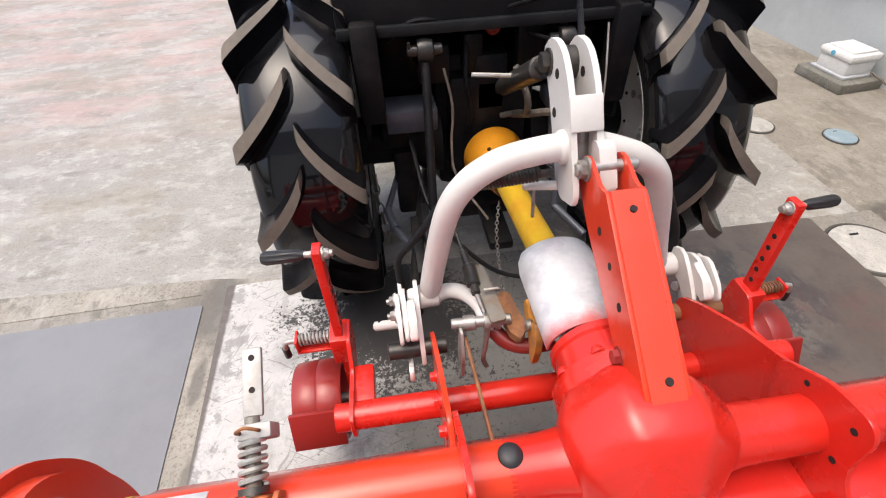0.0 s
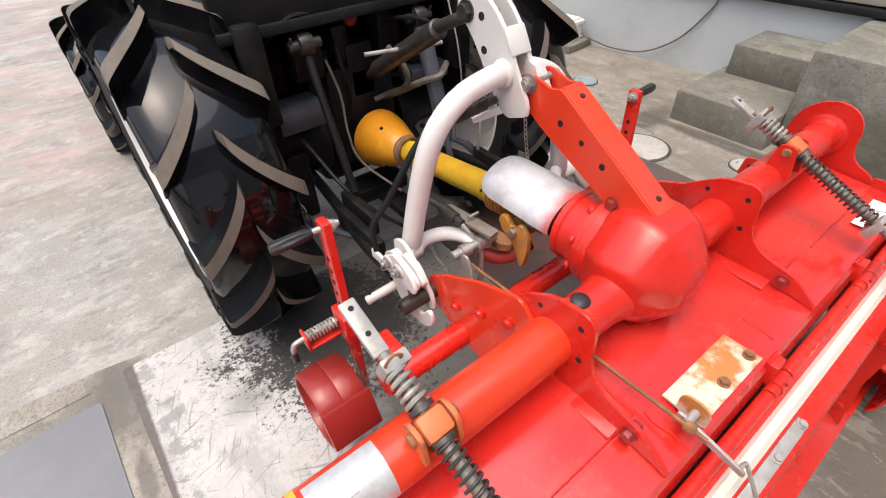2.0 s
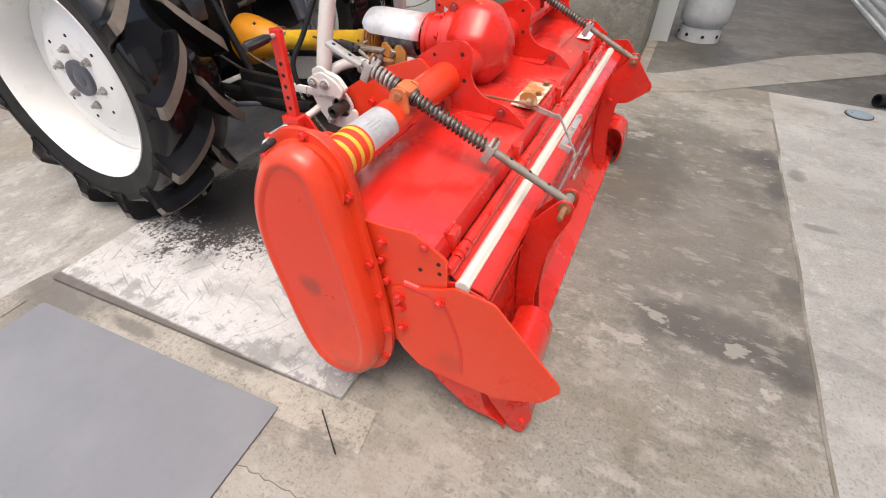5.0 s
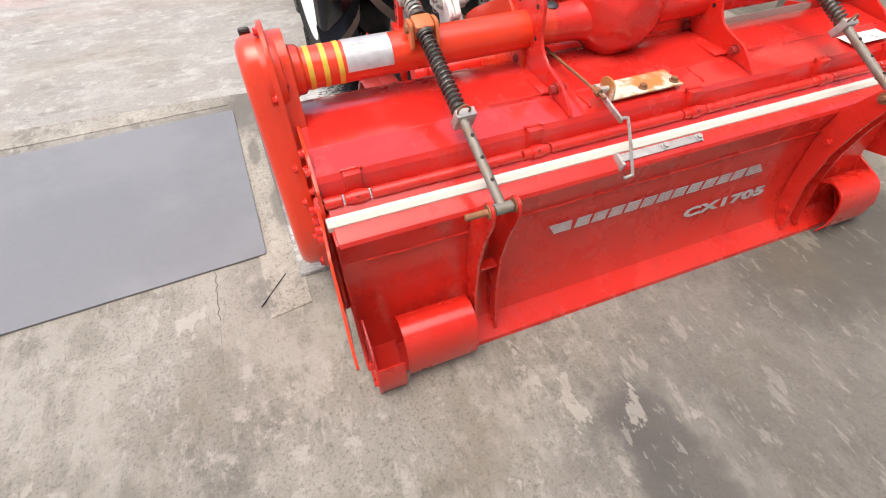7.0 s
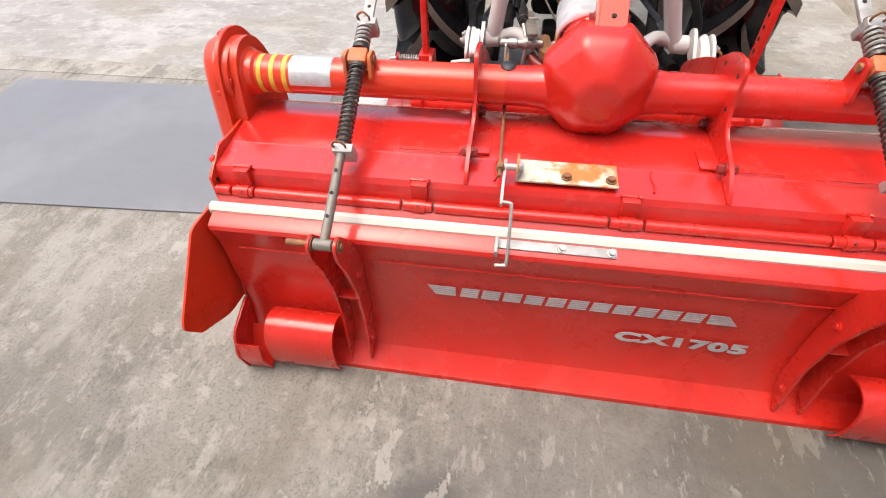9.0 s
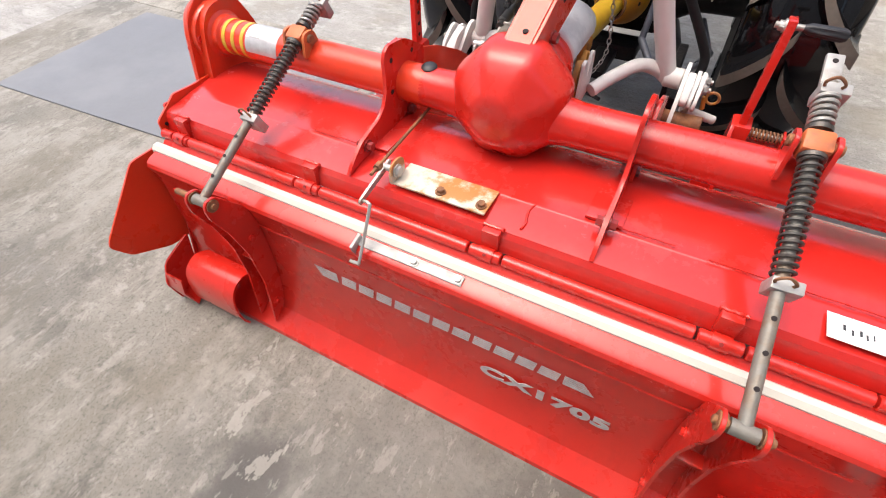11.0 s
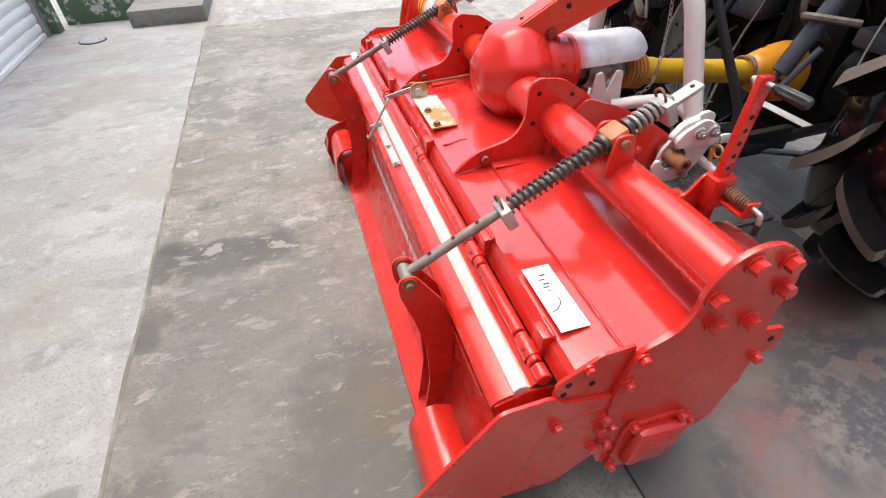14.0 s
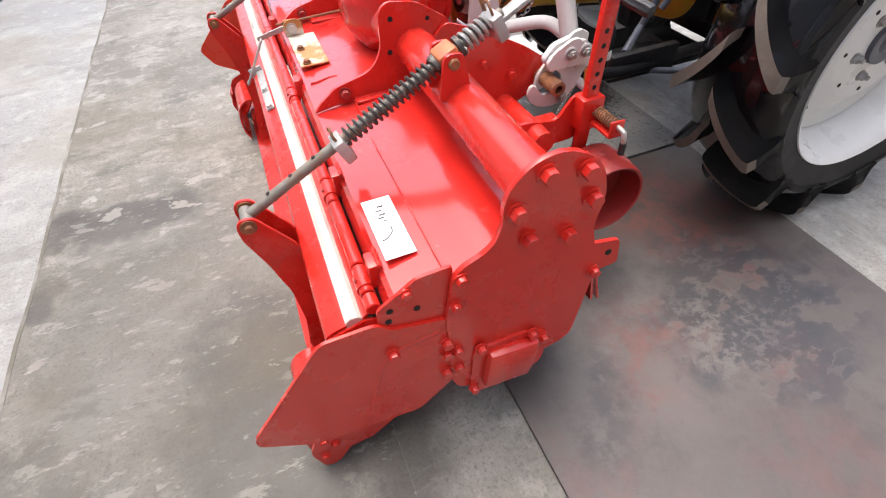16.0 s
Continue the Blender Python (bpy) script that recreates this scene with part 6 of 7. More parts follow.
    lathe(bm, c, (s, 0, 0), [(-0.058, 0.094), (-0.06, 0.1), (-0.055, 0.104), (-0.004, 0.108), (0.0, 0.106), (0.004, 0.108), (0.055, 0.104), (0.06, 0.1), (0.058, 0.094), (0.03, 0.09), (-0.03, 0.09), (-0.058, 0.094)], 44, False)
    wh = rp("gauge_wheel", bm, old_red, "dull brick-red drum wheel")
    bm = bmesh.new()
    box(bm, -0.064, 0.064, -0.006, 0.006, -0.052, 0.05, 0.002, Matrix.Translation((c[0], c[1] - 0.103, c[2] + 0.045)) @ Matrix.Rotation(radians(-24), 4, "X"))
    rp("scraper", bm, old_red, "flat brick-red scraper plate", wh)
    bm = bmesh.new()
    lathe(bm, c, (s, 0, 0), [(-0.02, 0.092), (-0.015, 0.03), (-0.03, 0.028), (-0.03, 0.0)], 32, False)
    lathe(bm, c, (s, 0, 0), [(0.0, 0.0), (0.0, 0.026), (-0.03, 0.028)], 24, False)
    rp("disc", bm, old_red, "", wh)
    bm = bmesh.new()
    rod(bm, (x - s * 0.004, c[1], c[2]), (x + s * 0.1, c[1], c[2]), 0.013, 14)
    rp("axle", bm, grey_steel, "", wh)


gauge(-1, -0.465)
before = set(bpy.data.objects)
gauge(1, 0.502)
for ob in set(bpy.data.objects) - before:
    ob.data.transform(Matrix.Translation((0, -0.035, 0)))

# chain case on one end
outline = [(0.395, 0.655), (0.378, 0.70), (0.345, 0.735), (0.30, 0.752), (0.25, 0.748), (0.21, 0.725), (0.188, 0.69), (0.17, 0.625), (0.138, 0.50), (0.112, 0.36), (0.098, 0.27), (0.098, 0.20), (0.115, 0.13), (0.15, 0.08), (0.2, 0.055), (0.255, 0.05), (0.305, 0.07), (0.345, 0.115), (0.368, 0.18), (0.395, 0.30), (0.425, 0.45), (0.428, 0.54), (0.418, 0.61)]
outline = [(p.x, p.y) for p in smooth_path([(u, v, 0) for u, v in outline + outline[:1]], 3)[:-1]]
outline = [(u - 0.012 * max(0, (v - 0.5) / 0.25), 0.061 + (v - 0.05) * 1.008) for u, v in outline]


def even(pts, n=90, passes=6):
    """The closed outline with n evenly spaced points, eased."""
    P = [Vector(p) for p in pts]
    for go in range(passes + 1):
        run, total = [], sum((P[(i + 1) % len(P)] - P[i]).length for i in range(len(P)))
        step, left, i = total / n, 0.0, 0
        for i in range(len(P)):
            a, b = P[i], P[(i + 1) % len(P)]
            d = (b - a).length
            while left < d and len(run) < n:
                run.append(a.lerp(b, left / d))
                left += step
            left -= d
        P = [(run[k - 1] + run[k] * 2 + run[(k + 1) % len(run)]) / 4 for k in range(len(run))]
    return [tuple(p) for p in P]


outline = even(outline)
OC = Vector((0.26, 0.40))


def inset(pts, d, c=OC):
    out = []
    n = len(pts)
    for i in range(n):
        t = (Vector(pts[(i + 1) % n]) - Vector(pts[i - 1])).normalized()
        nrm = Vector((-t.y, t.x))
        p = Vector(pts[i])
        if (c - p).dot(nrm) < 0:
            nrm = -nrm
        out.append(tuple(p + nrm * d))
    return out


bm = bmesh.new()
plate(bm, outline, "x", -0.9170, 0.012, 0.002)
plate(bm, inset(outline, 0.022), "x", -0.8940, 0.036)
case_ob = rp("chain_case", bm, warm_lit_red, "long rounded red chain case")
bm = bmesh.new()
stack = [(inset(outline, 0.022), -0.923), (inset(outline, 0.024), -0.957), (inset(outline, 0.031), -0.971), (inset(outline, 0.044), -0.979), (inset(outline, 0.054), -0.9805), (inset(outline, 0.058), -0.976), (inset(outline, 0.064), -0.9755)]
prev = None
for pts, x in stack:
    now = [bm.verts.new((x, u, v)) for u, v in pts]
    if prev:
        bridge(bm, prev, now)
    prev = now
bm.faces.new(prev)
rp("case_cover", bm, case_red, "domed pressed cover", case_ob, 60)
fl = inset(outline, 0.011)
for k, f in enumerate((0.02, 0.11, 0.2, 0.3, 0.36, 0.425, 0.49, 0.565, 0.70, 0.8, 0.9)):
    u, v = fl[int(f * len(fl)) % len(fl)]
    bm = bmesh.new()
    hexbolt(bm, (-0.9230, u, v), (-1, 0, 0), 0.0085, 0.007)
    rp("bolt", bm, red, "", case_ob)
bm = bmesh.new()
box(bm, -0.964, -0.938, 0.347, 0.390, 0.692, 0.706, 0.006, Matrix.Translation((0, 0.329, 0.722)) @ Matrix.Rotation(radians(-38), 4, "X") @ Matrix.Translation((0, -0.367, -0.693)))
rp("filler_cap", bm, rubber_grip, "black rubber filler cap", case_ob)
case_ob.location.x = 0.018

# side plates
endR = [(0.155, 0.60), (0.178, 0.63), (0.178, 0.69), (0.198, 0.73), (0.245, 0.755), (0.30, 0.745), (0.345, 0.705), (0.362, 0.64), (0.35, 0.58), (0.375, 0.49), (0.378, 0.43), (0.36, 0.27), (0.345, 0.245), (0.29, 0.232), (0.11, 0.20), (0.085, 0.24), (0.085, 0.30), (0.08, 0.46), (0.098, 0.575)]
bm = bmesh.new()
plate(bm, rounded(endR, 0.02, 3), "x", 0.934, 0.01, 0.0015)
end = rp("end_plate", bm, red, "flat red end plate with bolts")
for y, z in ((0.244, 0.722), (0.312, 0.709), (0.333, 0.648), (0.2, 0.666), (0.298, 0.585), (0.226, 0.6)):
    bm = bmesh.new()
    hexbolt(bm, (0.939, y, z), (1, 0, 0), 0.0135, 0.014)
    rp("bolt", bm, red, "", end)
for y, z in ((0.109, 0.559), (0.099, 0.495), (0.098, 0.36), (0.1, 0.30)):
    bm = bmesh.new()
    hexbolt(bm, (0.939, y, z), (1, 0, 0), 0.010, 0.01)
    rp("bolt", bm, red, "", end)
bm = bmesh.new()
plate(bm, rounded([(0.34, 0.525), (0.43, 0.505), (0.44, 0.44), (0.34, 0.43)], 0.008), "x", 0.925, 0.008, 0.001)
rp("tab", bm, red, "", end)
for y, z in ((0.375, 0.455),):
    bm = bmesh.new()
    hexbolt(bm, (0.939, y, z), (1, 0, 0), 0.010, 0.01)
    rp("bolt", bm, red, "", end)
bm = bmesh.new()
rod(bm, (0.92, 0.41, 0.48), (0.9305, 0.41, 0.48), 0.007, 12)
rp("hole", bm, hole_dark, "", end)
bm = bmesh.new()
box(bm, 0.938, 0.968, 0.15, 0.265, 0.205, 0.325, 0.014, Matrix.Translation((0, 0.2, 0.265)) @ Matrix.Rotation(radians(-6), 4, "X") @ Matrix.Translation((0, -0.2, -0.265)))
rp("bearing_cover", bm, red, "small pressed bearing cover", end)
bm = bmesh.new()
plate(bm, rounded([(0.12, 0.18), (0.2, 0.165), (0.29, 0.2), (0.3, 0.31), (0.24, 0.34), (0.13, 0.34)], 0.02), "x", 0.942, 0.006, 0.001)
rp("bearing_flange", bm, red, "", end)
for y, z in ((0.145, 0.345), (0.13, 0.2), (0.255, 0.33), (0.283, 0.3)):
    bm = bmesh.new()
    hexbolt(bm, (0.945, y, z), (1, 0, 0), 0.0095, 0.011)
    rp("bolt", bm, red, "", end)

sideL = [(0.2, 0.57), (0.115, 0.57), (0.045, 0.575), (-0.03, 0.53), (-0.034, 0.455), (-0.03, 0.38), (0.05, 0.28), (0.09, 0.22), (0.2, 0.2)]
bm = bmesh.new()
plate(bm, rounded(sideL, 0.006), "x", -0.8785, 0.007, 0.001)
sl = rp("side_plate", bm, warm_lit_red)
for y, z, h in ((0.12, 0.53, 0), (0.125, 0.48, 0), (0.115, 0.42, 0), (0.02, 0.55, 0)):
    bm = bmesh.new()
    hexbolt(bm, (-0.882, y, z), (-1, 0, 0), 0.009, 0.008)
    rp("bolt", bm, red, "", sl)
for y, z in ((-0.012, 0.515), (-0.015, 0.49), (0.03, 0.485)):
    bm = bmesh.new()
    rod(bm, (-0.8832, y, z), (-0.872, y, z), 0.0048, 12)
    rp("hole", bm, hole_dark, "", sl)
sideR = [(0.1, 0.583), (0.04, 0.58), (-0.03, 0.533), (-0.035, 0.48), (0.0, 0.46), (0.1, 0.44)]
bm = bmesh.new()
plate(bm, rounded(sideR, 0.006), "x", 0.925, 0.006, 0.001)
sr = rp("side_plate", bm, red)
for y, z in ((0.02, 0.555),):
    bm = bmesh.new()
    hexbolt(bm, (0.928, y, z), (1, 0, 0), 0.0085, 0.007)
    rp("bolt", bm, red, "", sr)
for y, z in ((-0.015, 0.5), (0.035, 0.51), (-0.01, 0.525)):
    bm = bmesh.new()
    rod(bm, (0.92, y, z), (0.9292, y, z), 0.006, 12)
    rp("hole", bm, hole_dark, "", sr)


def skirt(s):
    """Rear side skirt: a bent plate, flared outward at its tail."""
    out = [(0.1, 0.412), (-0.03, 0.455), (-0.05, 0.47), (-0.145, 0.468), (-0.306, 0.305), (-0.316, 0.285), (-0.28, 0.222), (-0.175, 0.165), (-0.05, 0.156), (0.03, 0.162), (0.08, 0.21), (0.1, 0.25)] if s < 0 else [
        (0.1, 0.455), (-0.015, 0.482), (-0.035, 0.508), (-0.13, 0.515), (-0.288, 0.325), (-0.288, 0.3), (-0.2, 0.222), (0.01, 0.176), (0.075, 0.235), (0.1, 0.26)]
    out = rounded(out, 0.014, 3)
    bm = bmesh.new()
    n = len(out)
    c = Vector((-0.09, 0.34))

    def lift(y):
        t = min(1, max(0, (-0.02 - y) / 0.26))
        return (0.884 if s < 0 else 0.928) + 0.014 * t * t * (3 - 2 * t)
    rings = []
    for k in (1.0, 0.75, 0.5, 0.25):
        rings.append([(c + (Vector(p) - c) * k) for p in out])
    for sgn in (0, 1):
        prev = None
        for rg in rings:
            now = [bm.verts.new((s * (lift(p.x) + 0.006 * sgn), p.x, p.y)) for p in rg]
            if prev:
                bridge(bm, prev, now)
            prev = now
        bm.faces.new(prev)
    bm.verts.ensure_lookup_table()
    N = n * 4
    for i in range(n):
        bm.faces.new((bm.verts[i], bm.verts[(i + 1) % n], bm.verts[N + (i + 1) % n], bm.verts[N + i]))
    ob = rp("side_skirt", bm, case_red if s < 0 else red, "bent red side skirt")
    for y, z in ((-0.02, 0.415), (0.08, 0.39), (0.078, 0.355), (0.075, 0.29)):
        bm = bmesh.new()
        hexbolt(bm, (-0.891 if s < 0 else 0.934, y, z), (s, 0, 0), 0.0105, 0.011)
        rp("bolt", bm, red, "", ob)
    # pressed rib
    xr = lambda y: s * (lift(y) + 0.0045)
    bm = bmesh.new()
    sweep(bm, smooth_path([(xr(y) - s * 0.0085, y, z) for y, z in ((0.07, 0.428), (0.0, 0.42), (-0.035, 0.4), (-0.06, 0.34), (-0.078, 0.27), (-0.082, 0.2))], 6), 0.0115, 14)
    rp("pressed_rib", bm, red, "", ob)


skirt(-1)
skirt(1)

# rear cover on its hinges
cover_line = [(-0.036, 0.488), (-0.05, 0.477), (-0.075, 0.472), (-0.108, 0.463), (-0.118, 0.456), (-0.122, 0.446), (-0.106, 0.381), (-0.106, 0.374), (-0.105, 0.30), (-0.108, 0.22), (-0.118, 0.13), (-0.134, 0.075), (-0.146, 0.052), (-0.192, 0.02), (-0.203, 0.014), (-0.206, 0.0)]
bm = bmesh.new()
sheet(bm, cover_line, -0.868, 0.885, 0.005, 20)
cover = rp("rear_cover", bm, red, "red hinged rear levelling cover", None, 25)
bm = bmesh.new()
sweep(bm, [(-0.82 + 1.64 * i / 40, -0.1105, 0.377 + 0.0012 * math.sin(i * 1.9)) for i in range(41)], 0.0025, 6)
rp("weld_seam", bm, red, "", cover)
bm = bmesh.new()
octo = [(-0.066 + 0.017 * math.cos(radians(22.5 + 45 * i)), 0.468 + 0.017 * math.sin(radians(22.5 + 45 * i))) for i in range(8)]
plate(bm, octo, "x", 0.003, 1.765, 0.0015)
rp("white_bar", bm, bar_white, "long cream-white round bar", cover)
for s in (-1, 1):
    # end wall of the cover
    bm = bmesh.new()
    ew = [(-0.05, 0.472), (-0.116, 0.452), (-0.104, 0.375), (-0.106, 0.22), (-0.145, 0.07), (-0.185, 0.03), (-0.1, 0.04), (0.0, 0.12), (0.03, 0.3), (0.0, 0.46)]
    plate(bm, ew, "x", -0.871 if s < 0 else 0.886, 0.006, 0.001)
    rp("end_wall", bm, red, "", cover)


def cover_bracket(s, xa, xb, py, pz):
    """Two lugs on the cover that hold the spring rod's pivot at (py, pz)."""
    prof = rounded([(py - 0.022, pz + 0.004), (py - 0.012, pz + 0.019), (py + 0.014, pz + 0.017), (-0.124, 0.455), (-0.108, 0.378), (-0.108, 0.30), (-0.112, 0.22), (-0.122, 0.13), (-0.138, 0.075), (-0.15, 0.055), (-0.19, 0.028), (-0.178, 0.11), (-0.166, 0.2), (-0.17, 0.32), (-0.192, 0.42), (py - 0.02, pz - 0.03)], 0.008, 2)
    for x in (xa, xb):
        bm = bmesh.new()
        plate(bm, prof, "x", x, 0.007, 0.001)
        rp("lug_plate", bm, red, "", cover)
    bm = bmesh.new()
    box(bm, min(xa, xb), max(xa, xb), -0.158, -0.13, 0.272, 0.279, 0.001)
    rp("spacer", bm, red, "", cover)
    for z, y in ((0.105, -0.16), (0.36, -0.145)):
        bm = bmesh.new()
        hexbolt(bm, (xb + (0.0035 if xb > xa else -0.0035), y, z), (1 if xb > xa else -1, 0, 0), 0.008, 0.006)
        rp("bolt", bm, red, "", cover)
    bm = bmesh.new()
    rod(bm, (min(xa, xb) - (0.055 if s < 0 else 0.012), py, pz), (max(xa, xb) + (0.012 if s < 0 else 0.014), py, pz), 0.0075, 12, bevel=0.0015)
    rp("pivot_pin", bm, rusty, "rusty pivot pin", cover)
    for x in (xa, xb):
        bm = bmesh.new()
        lathe(bm, (x, py, pz), (1, 0, 0), [(-0.006, 0.008), (-0.006, 0.016), (0.006, 0.016), (0.006, 0.008)], 18)
        rp("pivot_washer", bm, rusty, "", cover)


cover_bracket(-1, -0.562, -0.502, -0.197, 0.517)
cover_bracket(1, 0.632, 0.572, -0.197, 0.53)

# corner guards and their feet
for s in (-1, 1):
    x0, x1 = (-0.775, -0.582) if s < 0 else (0.695, 0.87)
    bm = bmesh.new()
    arc = [(-0.135, 0.165), (-0.17, 0.185), (-0.203, 0.18), (-0.229, 0.155), (-0.241, 0.11), (-0.24, 0.05), (-0.226, 0.012)]
    sheet(bm, [(p.x, p.y) for p in smooth_path([(u, v, 0) for u, v in arc], 3)], x0, x1, 0.006)
    g = rp("corner_guard", bm, red, "curved red corner guard")
    bm = bmesh.new()
    xe = -0.858 if s < 0 else 0.895
    foot = rounded([(-0.1, 0.2), (-0.205, 0.16), (-0.238, 0.09), (-0.222, 0.003), (-0.192, 0.003), (-0.12, 0.1)], 0.015, 3)
    plate(bm, [(y - 0.03 * (s < 0), z) for y, z in foot], "x", xe, 0.007, 0.001)
    rp("foot_plate", bm, red, "", g)
    bm = bmesh.new()
    sheet(bm, [(y - 0.03 * (s < 0), z) for y, z in ((-0.222, 0.13), (-0.234, 0.08), (-0.216, 0.006), (-0.18, 0.03), (-0.13, 0.1))], min(xe - s * 0.003, xe - s * 0.07), max(xe - s * 0.003, xe - s * 0.07), 0.005)
    rp("foot_web", bm, red, "", g)
    for y, z in ((-0.212, 0.06), (-0.18, 0.1), (-0.2, 0.13)):
        bm = bmesh.new()
        hexbolt(bm, (xe + s * 0.0035, y - 0.03 * (s < 0), z), (s, 0, 0), 0.008, 0.006)
        rp("bolt", bm, red, "", g)

# spring rods
def spring_rod(x0, x1, py, pz, qz):
    """From the cover's pivot at x0 up over the cross tube at x1."""
    P, Q = Vector((x0, py, pz)), Vector((x1, 0.415, qz))
    at = lambda y: P.lerp(Q, (y - P.y) / (Q.y - P.y))
    U = (Q - P).normalized()
    d, a, b = frame_of(U)
    bm = bmesh.new()
    rod(bm, P, at(0.355), 0.0108, 16, bevel=0.002)
    lathe(bm, P - Vector((0.02, 0, 0)), (1, 0, 0), [(0, 0.013), (0.04, 0.013)], 18)
    r = rp("spring_rod", bm, worn_rod, "worn grey holed rod with springs")
    up = a.cross(U) if a.cross(U).z > 0 else -a.cross(U)
    for y in (-0.14, -0.09, -0.04):
        p = at(y)
        bm = bmesh.new()
        rod(bm, p - up * 0.0118, p + up * 0.0122, 0.0042, 10)
        rp("hole", bm, hole_dark, "", r)
    m = Matrix((a, U, up)).transposed().to_4x4()
    m.translation = at(0.40 if x0 < 0 else 0.378)
    bm = bmesh.new()
    box(bm, -0.0145, 0.0145, -0.05, 0.052 if x0 < 0 else 0.036, -0.0125, -0.002, 0.003, m)
    strap = rp("end_strap", bm, block_grey, "flat pale grey holed strap", r)
    for v in (-0.012, 0.036) if x0 < 0 else (0.02,):
        bm = bmesh.new()
        rod(bm, m @ Vector((0, v, -0.003)), m @ Vector((0, v, -0.0012)), 0.0048, 12)
        rp("hole", bm, hole_dark, "", r)
    for y, w in ((0.01, 1), (0.335, 1)):
        p = at(y)
        m = Matrix((a, U, up)).transposed().to_4x4()
        m.translation = p
        bm = bmesh.new()
        box(bm, -0.017, 0.03, -0.011, 0.011, -0.034, 0.016, 0.003, m)
        rp("stop_block", bm, block_grey, "", r)
        bm = bmesh.new()
        sweep(bm, smooth_path([p + a * -0.012 + up * 0.012, p + a * -0.014 + up * 0.028, p + U * 0.004 + up * 0.036, p + a * 0.014 + up * 0.026, p + a * 0.013 + up * 0.012], 4), 0.0028, 6)
        rp("clip_ring", bm, rusty, "", r)
    bm = bmesh.new()
    spring(bm, at(0.022), at(0.215), 0.0165, 0.003, 17)
    rp("long_spring", bm, black_spring, "oily black compression spring", r)
    bm = bmesh.new()
    spring(bm, at(0.27), at(0.325), 0.017, 0.004, 5)
    rp("short_spring", bm, pale_spring, "", r)
    for y0, y1 in ((0.214, 0.221), (0.262, 0.27)):
        bm = bmesh.new()
        rod(bm, at(y0), at(y1), 0.021, 18)
        rp("washer", bm, black_spring, "", r)
    # swivel clamp welded to the tube
    p = at(0.24)
    m = Matrix((a, U, up)).transposed().to_4x4()
    m.translation = p
    bm = bmesh.new()
    box(bm, -0.024, 0.024, -0.021, 0.021, -0.022, 0.02, 0.007, m)
    c = rp("swivel_block", bm, orange, "scuffed orange swivel block")
    for q in (-1, 1):
        bm = bmesh.new()
        plate(bm, rounded([(p.y - 0.03, TZ + 0.02), (p.y + 0.035, TZ + 0.03), (p.y + 0.02, p.z + 0.018), (p.y - 0.018, p.z + 0.018)], 0.012), "x", p.x + q * 0.031, 0.008, 0.001)
        rp("clamp_ear", bm, orange if x0 < 0 else red, "", c)
    bm = bmesh.new()
    rod(bm, p - Vector((0.042, 0, 0)), p + Vector((0.042, 0, 0)), 0.011, 14, bevel=0.002)
    rp("swivel_pin", bm, rusty, "", c)


spring_rod(-0.533, -0.553, -0.197, 0.517, 0.795)
spring_rod(0.603, 0.57, -0.197, 0.53, 0.83)

# indicator linkage on the hood
bm = bmesh.new()
box(bm, -0.14, 0.082, 0.012, 0.09, 0.5585, 0.5635, 0.001)
ip = rp("indicator_plate", bm, rust_plate, "rust-stained cream angle plate")
bm = bmesh.new()
plate(bm, rounded([(0.006, 0.56), (0.062, 0.56), (0.062, 0.60), (0.045, 0.61), (0.02, 0.61), (0.006, 0.595)], 0.008), "x", -0.14, 0.005, 0.001)
rp("upright", bm, rust_plate, "", ip)
for x in (-0.03, 0.066):
    bm = bmesh.new()
    hexbolt(bm, (x, 0.032, 0.5635), (0, 0, 1), 0.009, 0.007)
    rp("bolt", bm, rusty, "", ip)
bm = bmesh.new()
rod(bm, (-0.175, 0.03, 0.585), (-0.13, 0.03, 0.585), 0.008, 12)
hexbolt(bm, (-0.137, 0.03, 0.585), (1, 0, 0), 0.012, 0.007)
rp("pivot_bolt", bm, steel, "", ip)
bm = bmesh.new()
plate(bm, rounded([(0.05, 0.595), (0.05, 0.58), (-0.075, 0.555), (-0.075, 0.568)], 0.006), "x", -0.168, 0.006, 0.001)
arm = rp("indicator_arm", bm, steel, "flat grey pivot arm")
bm = bmesh.new()
sweep(bm, smooth_path([(-0.17, -0.065, 0.562), (-0.15, -0.066, 0.562), (-0.145, -0.075, 0.55), (-0.145, -0.135, 0.455), (-0.15, -0.14, 0.445), (-0.17, -0.14, 0.442)], 4), 0.004, 8)
rp("link_wire", bm, steel, "", arm)
bm = bmesh.new()
rod(bm, (-0.178, -0.01, 0.588), (-0.2, 0.56, 0.60), 0.004, 8)
lathe(bm, (-0.1785, 0.03, 0.5885), (0.04, -1, 0), [(0, 0.01), (0.018, 0.01)], 6)
rp("gauge_rod", bm, rusty, "thin rusty gauge rod", arm)
bm = bmesh.new()
lie = Matrix.Translation((0, -0.098, 0.4685)) @ Matrix.Rotation(radians(15), 4, "X")
box(bm, -0.172, 0.09, -0.0115, 0.0115, -0.0015, 0.0022, 0.0008, lie)
box(bm, -0.174, -0.166, -0.03, 0.01, -0.012, 0.016, 0.002, lie)
st = rp("indicator_strip", bm, block_grey, "scratched bare steel strip")
for x in (-0.026, 0.079):
    bm = bmesh.new()
    hexbolt(bm, lie @ Vector((x, 0, 0.002)), (0, -0.26, 0.97), 0.008, 0.006)
    rp("bolt", bm, steel, "", st)

# paper label with scribbled bars on the hood
bm = bmesh.new()
box(bm, 0.692, 0.852, 0.012, 0.067, 0.5578, 0.5588)
lab = rp("paper_label", bm, paper, "white paper label with scribbles")
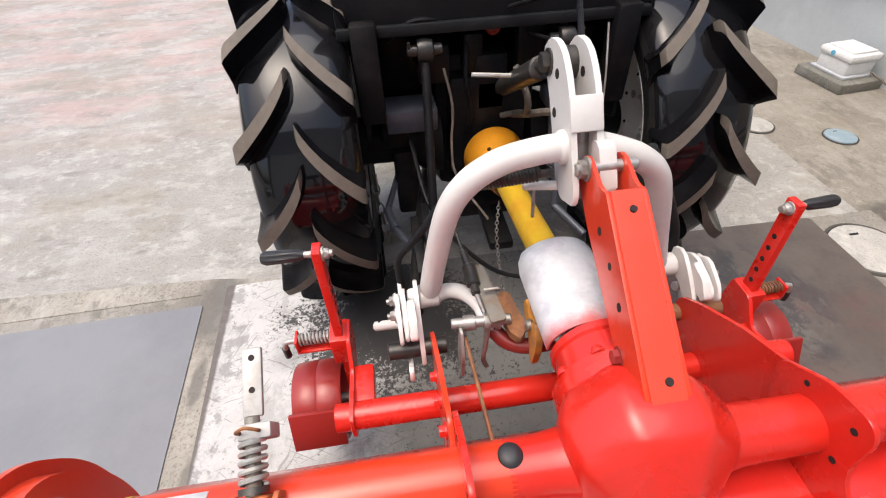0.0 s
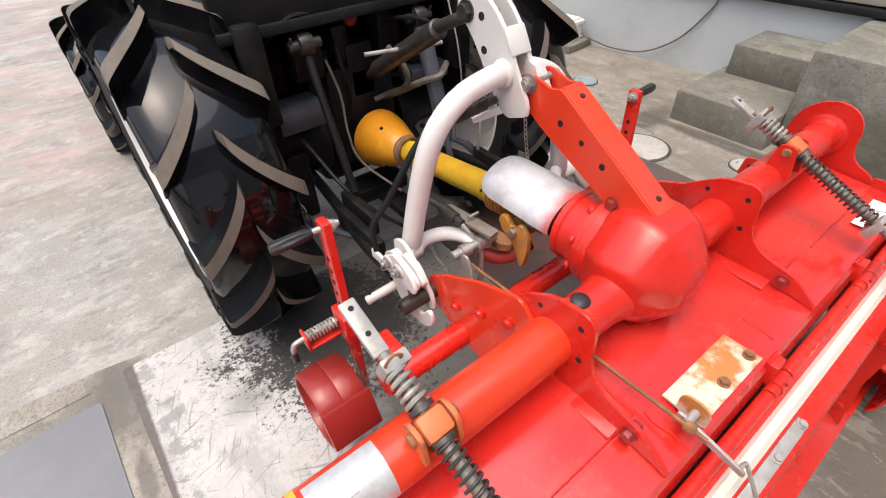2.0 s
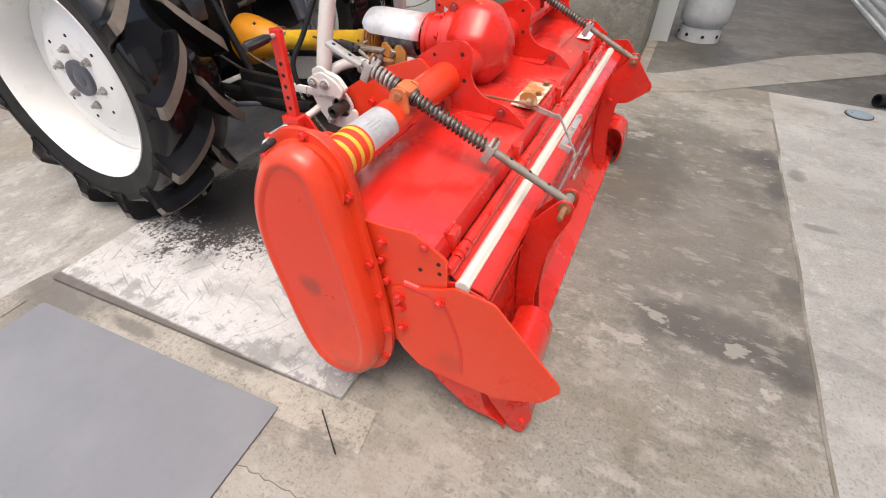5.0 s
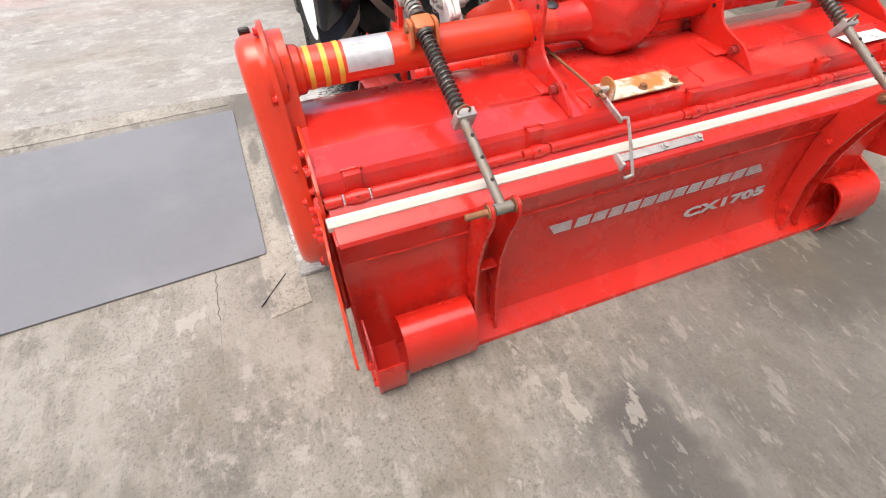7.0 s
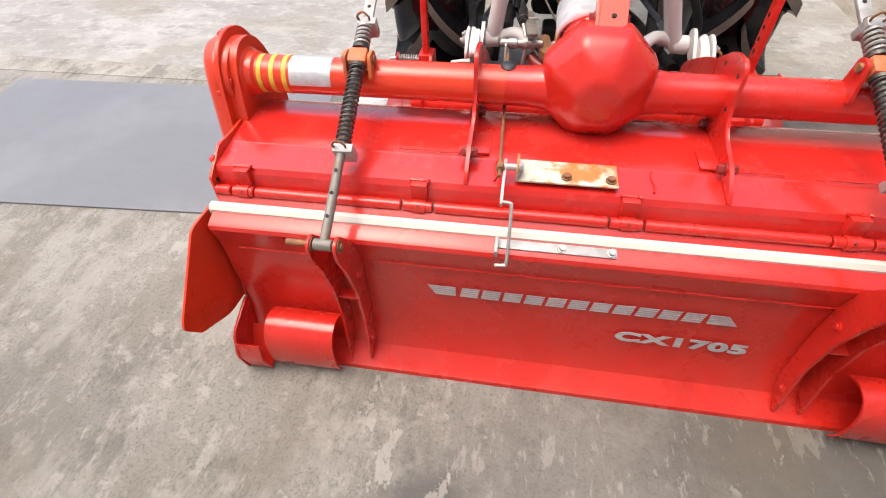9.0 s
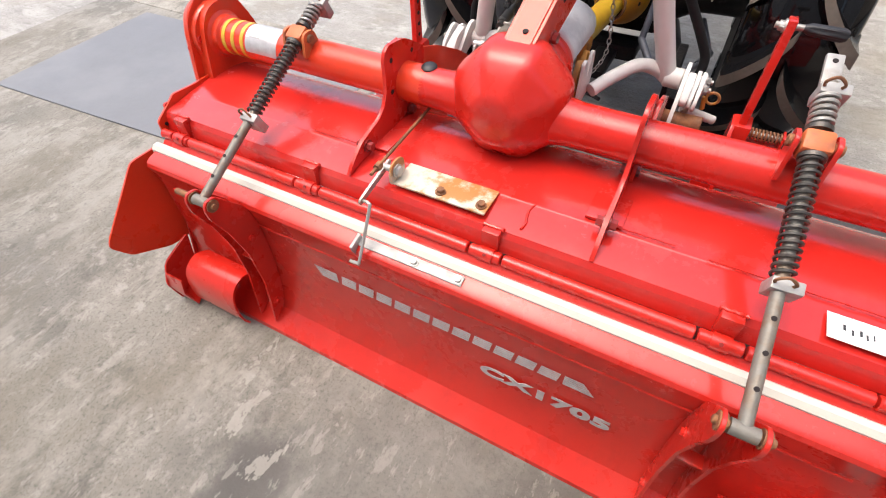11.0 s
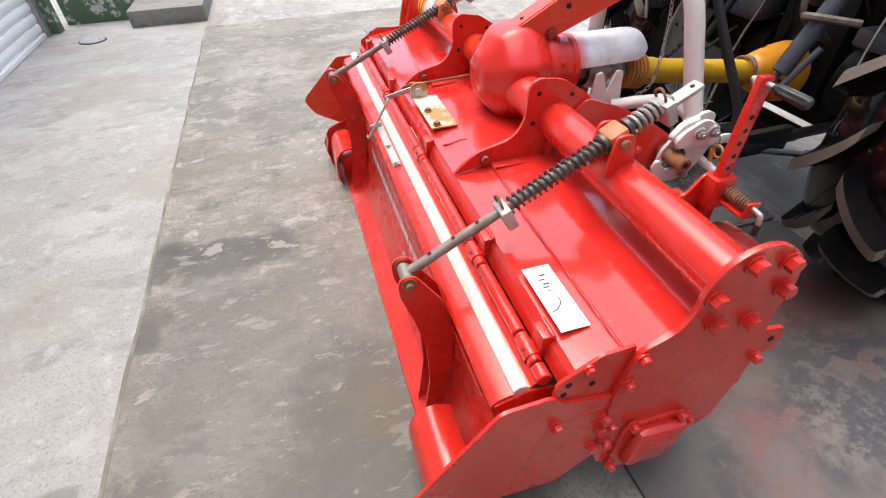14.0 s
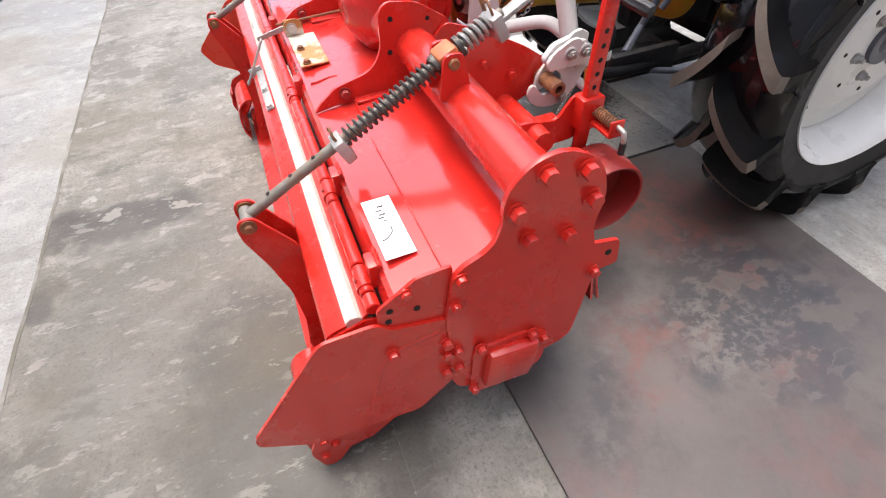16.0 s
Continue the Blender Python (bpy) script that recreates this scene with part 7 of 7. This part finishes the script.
for i, (x, y, w) in enumerate(((0.715, 0.042, 0.004), (0.727, 0.036, 0.003), (0.738, 0.04, 0.004), (0.747, 0.036, 0.003), (0.757, 0.04, 0.002))):
    bm = bmesh.new()
    box(bm, x, x + w, y - 0.006, y + 0.006, 0.5588, 0.5592)
    rp("ink_bar", bm, ink, "", lab)
bm = bmesh.new()
sweep(bm, smooth_path([(0.775, 0.045, 0.559), (0.79, 0.043, 0.559), (0.803, 0.03, 0.559), (0.806, 0.02, 0.559)], 4), 0.0011, 6)
rp("ink_stroke", bm, ink, "", lab)


# silver lettering band on the rear cover
def cover_y(z):
    for (y0, z0), (y1, z1) in zip(cover_line, cover_line[1:]):
        if z1 <= z <= z0 and z0 != z1:
            return y0 + (y1 - y0) * (z0 - z) / (z0 - z1)
    return cover_line[-1][0]


def decal(parent, pts, name="decal_shape"):
    """A flat shape on the cover from (x, z) corners."""
    bm = bmesh.new()
    f = [bm.verts.new((x, cover_y(z) - 0.0062, z)) for x, z in pts]
    g = [bm.verts.new((x, cover_y(z) - 0.0052, z)) for x, z in pts]
    bm.faces.new(f)
    bm.faces.new(g)
    bridge(bm, f, g)
    return rp(name, bm, silver, "", parent)


band = rp("brand_band", bmesh.new(), silver, "silver decal shapes on the red cover")
Z0 = 0.274
for i in range(5):
    z = Z0 + i * 0.0072
    decal(band, [(-0.315 - 0.004 * i, z), (-0.264, z), (-0.264, z + 0.005), (-0.319 - 0.0042 * i, z + 0.005)], "stripe")
    decal(band, [(0.338, z), (0.407 - 0.006 * i, z), (0.403 - 0.006 * i, z + 0.005), (0.338, z + 0.005)], "stripe")
for i in range(11):
    x, w = -0.253 + i * 0.0533, 0.044
    for r in range(5):
        z = Z0 + r * 0.0072
        decal(band, [(x + 0.0012 * r, z), (x + w + 0.0012 * r, z), (x + w + 0.0012 * r + 0.001, z + 0.0048), (x + 0.0012 * r + 0.001, z + 0.0048)], "print_bar")

curve = bpy.data.curves.new("lettering", "FONT")
curve.body, curve.size, curve.extrude, curve.space_character = "CX1705", 0.05, 0.0006, 1.08
curve.offset = 0.0024
tmp = new("lettering", curve)
bpy.context.view_layer.update()
me = bpy.data.meshes.new_from_object(tmp.evaluated_get(bpy.context.evaluated_depsgraph_get()))
bpy.data.objects.remove(tmp)
xs = [v.co.x for v in me.vertices]
ys = [v.co.y for v in me.vertices]
for v in me.vertices:
    u = (v.co.x - min(xs)) / (max(xs) - min(xs))
    h = (v.co.y - min(ys)) / (max(ys) - min(ys))
    z = 0.171 + 0.036 * h
    v.co = (0.147 + 0.315 * u, cover_y(z) - 0.0062 - v.co.z, z)
me.materials.append(silver)
txt = new("lettering", me)
txt.parent = tiller
txt.matrix_parent_inverse = Matrix.Translation((0, -0.2, 0))
txt["label"] = "silver model lettering"
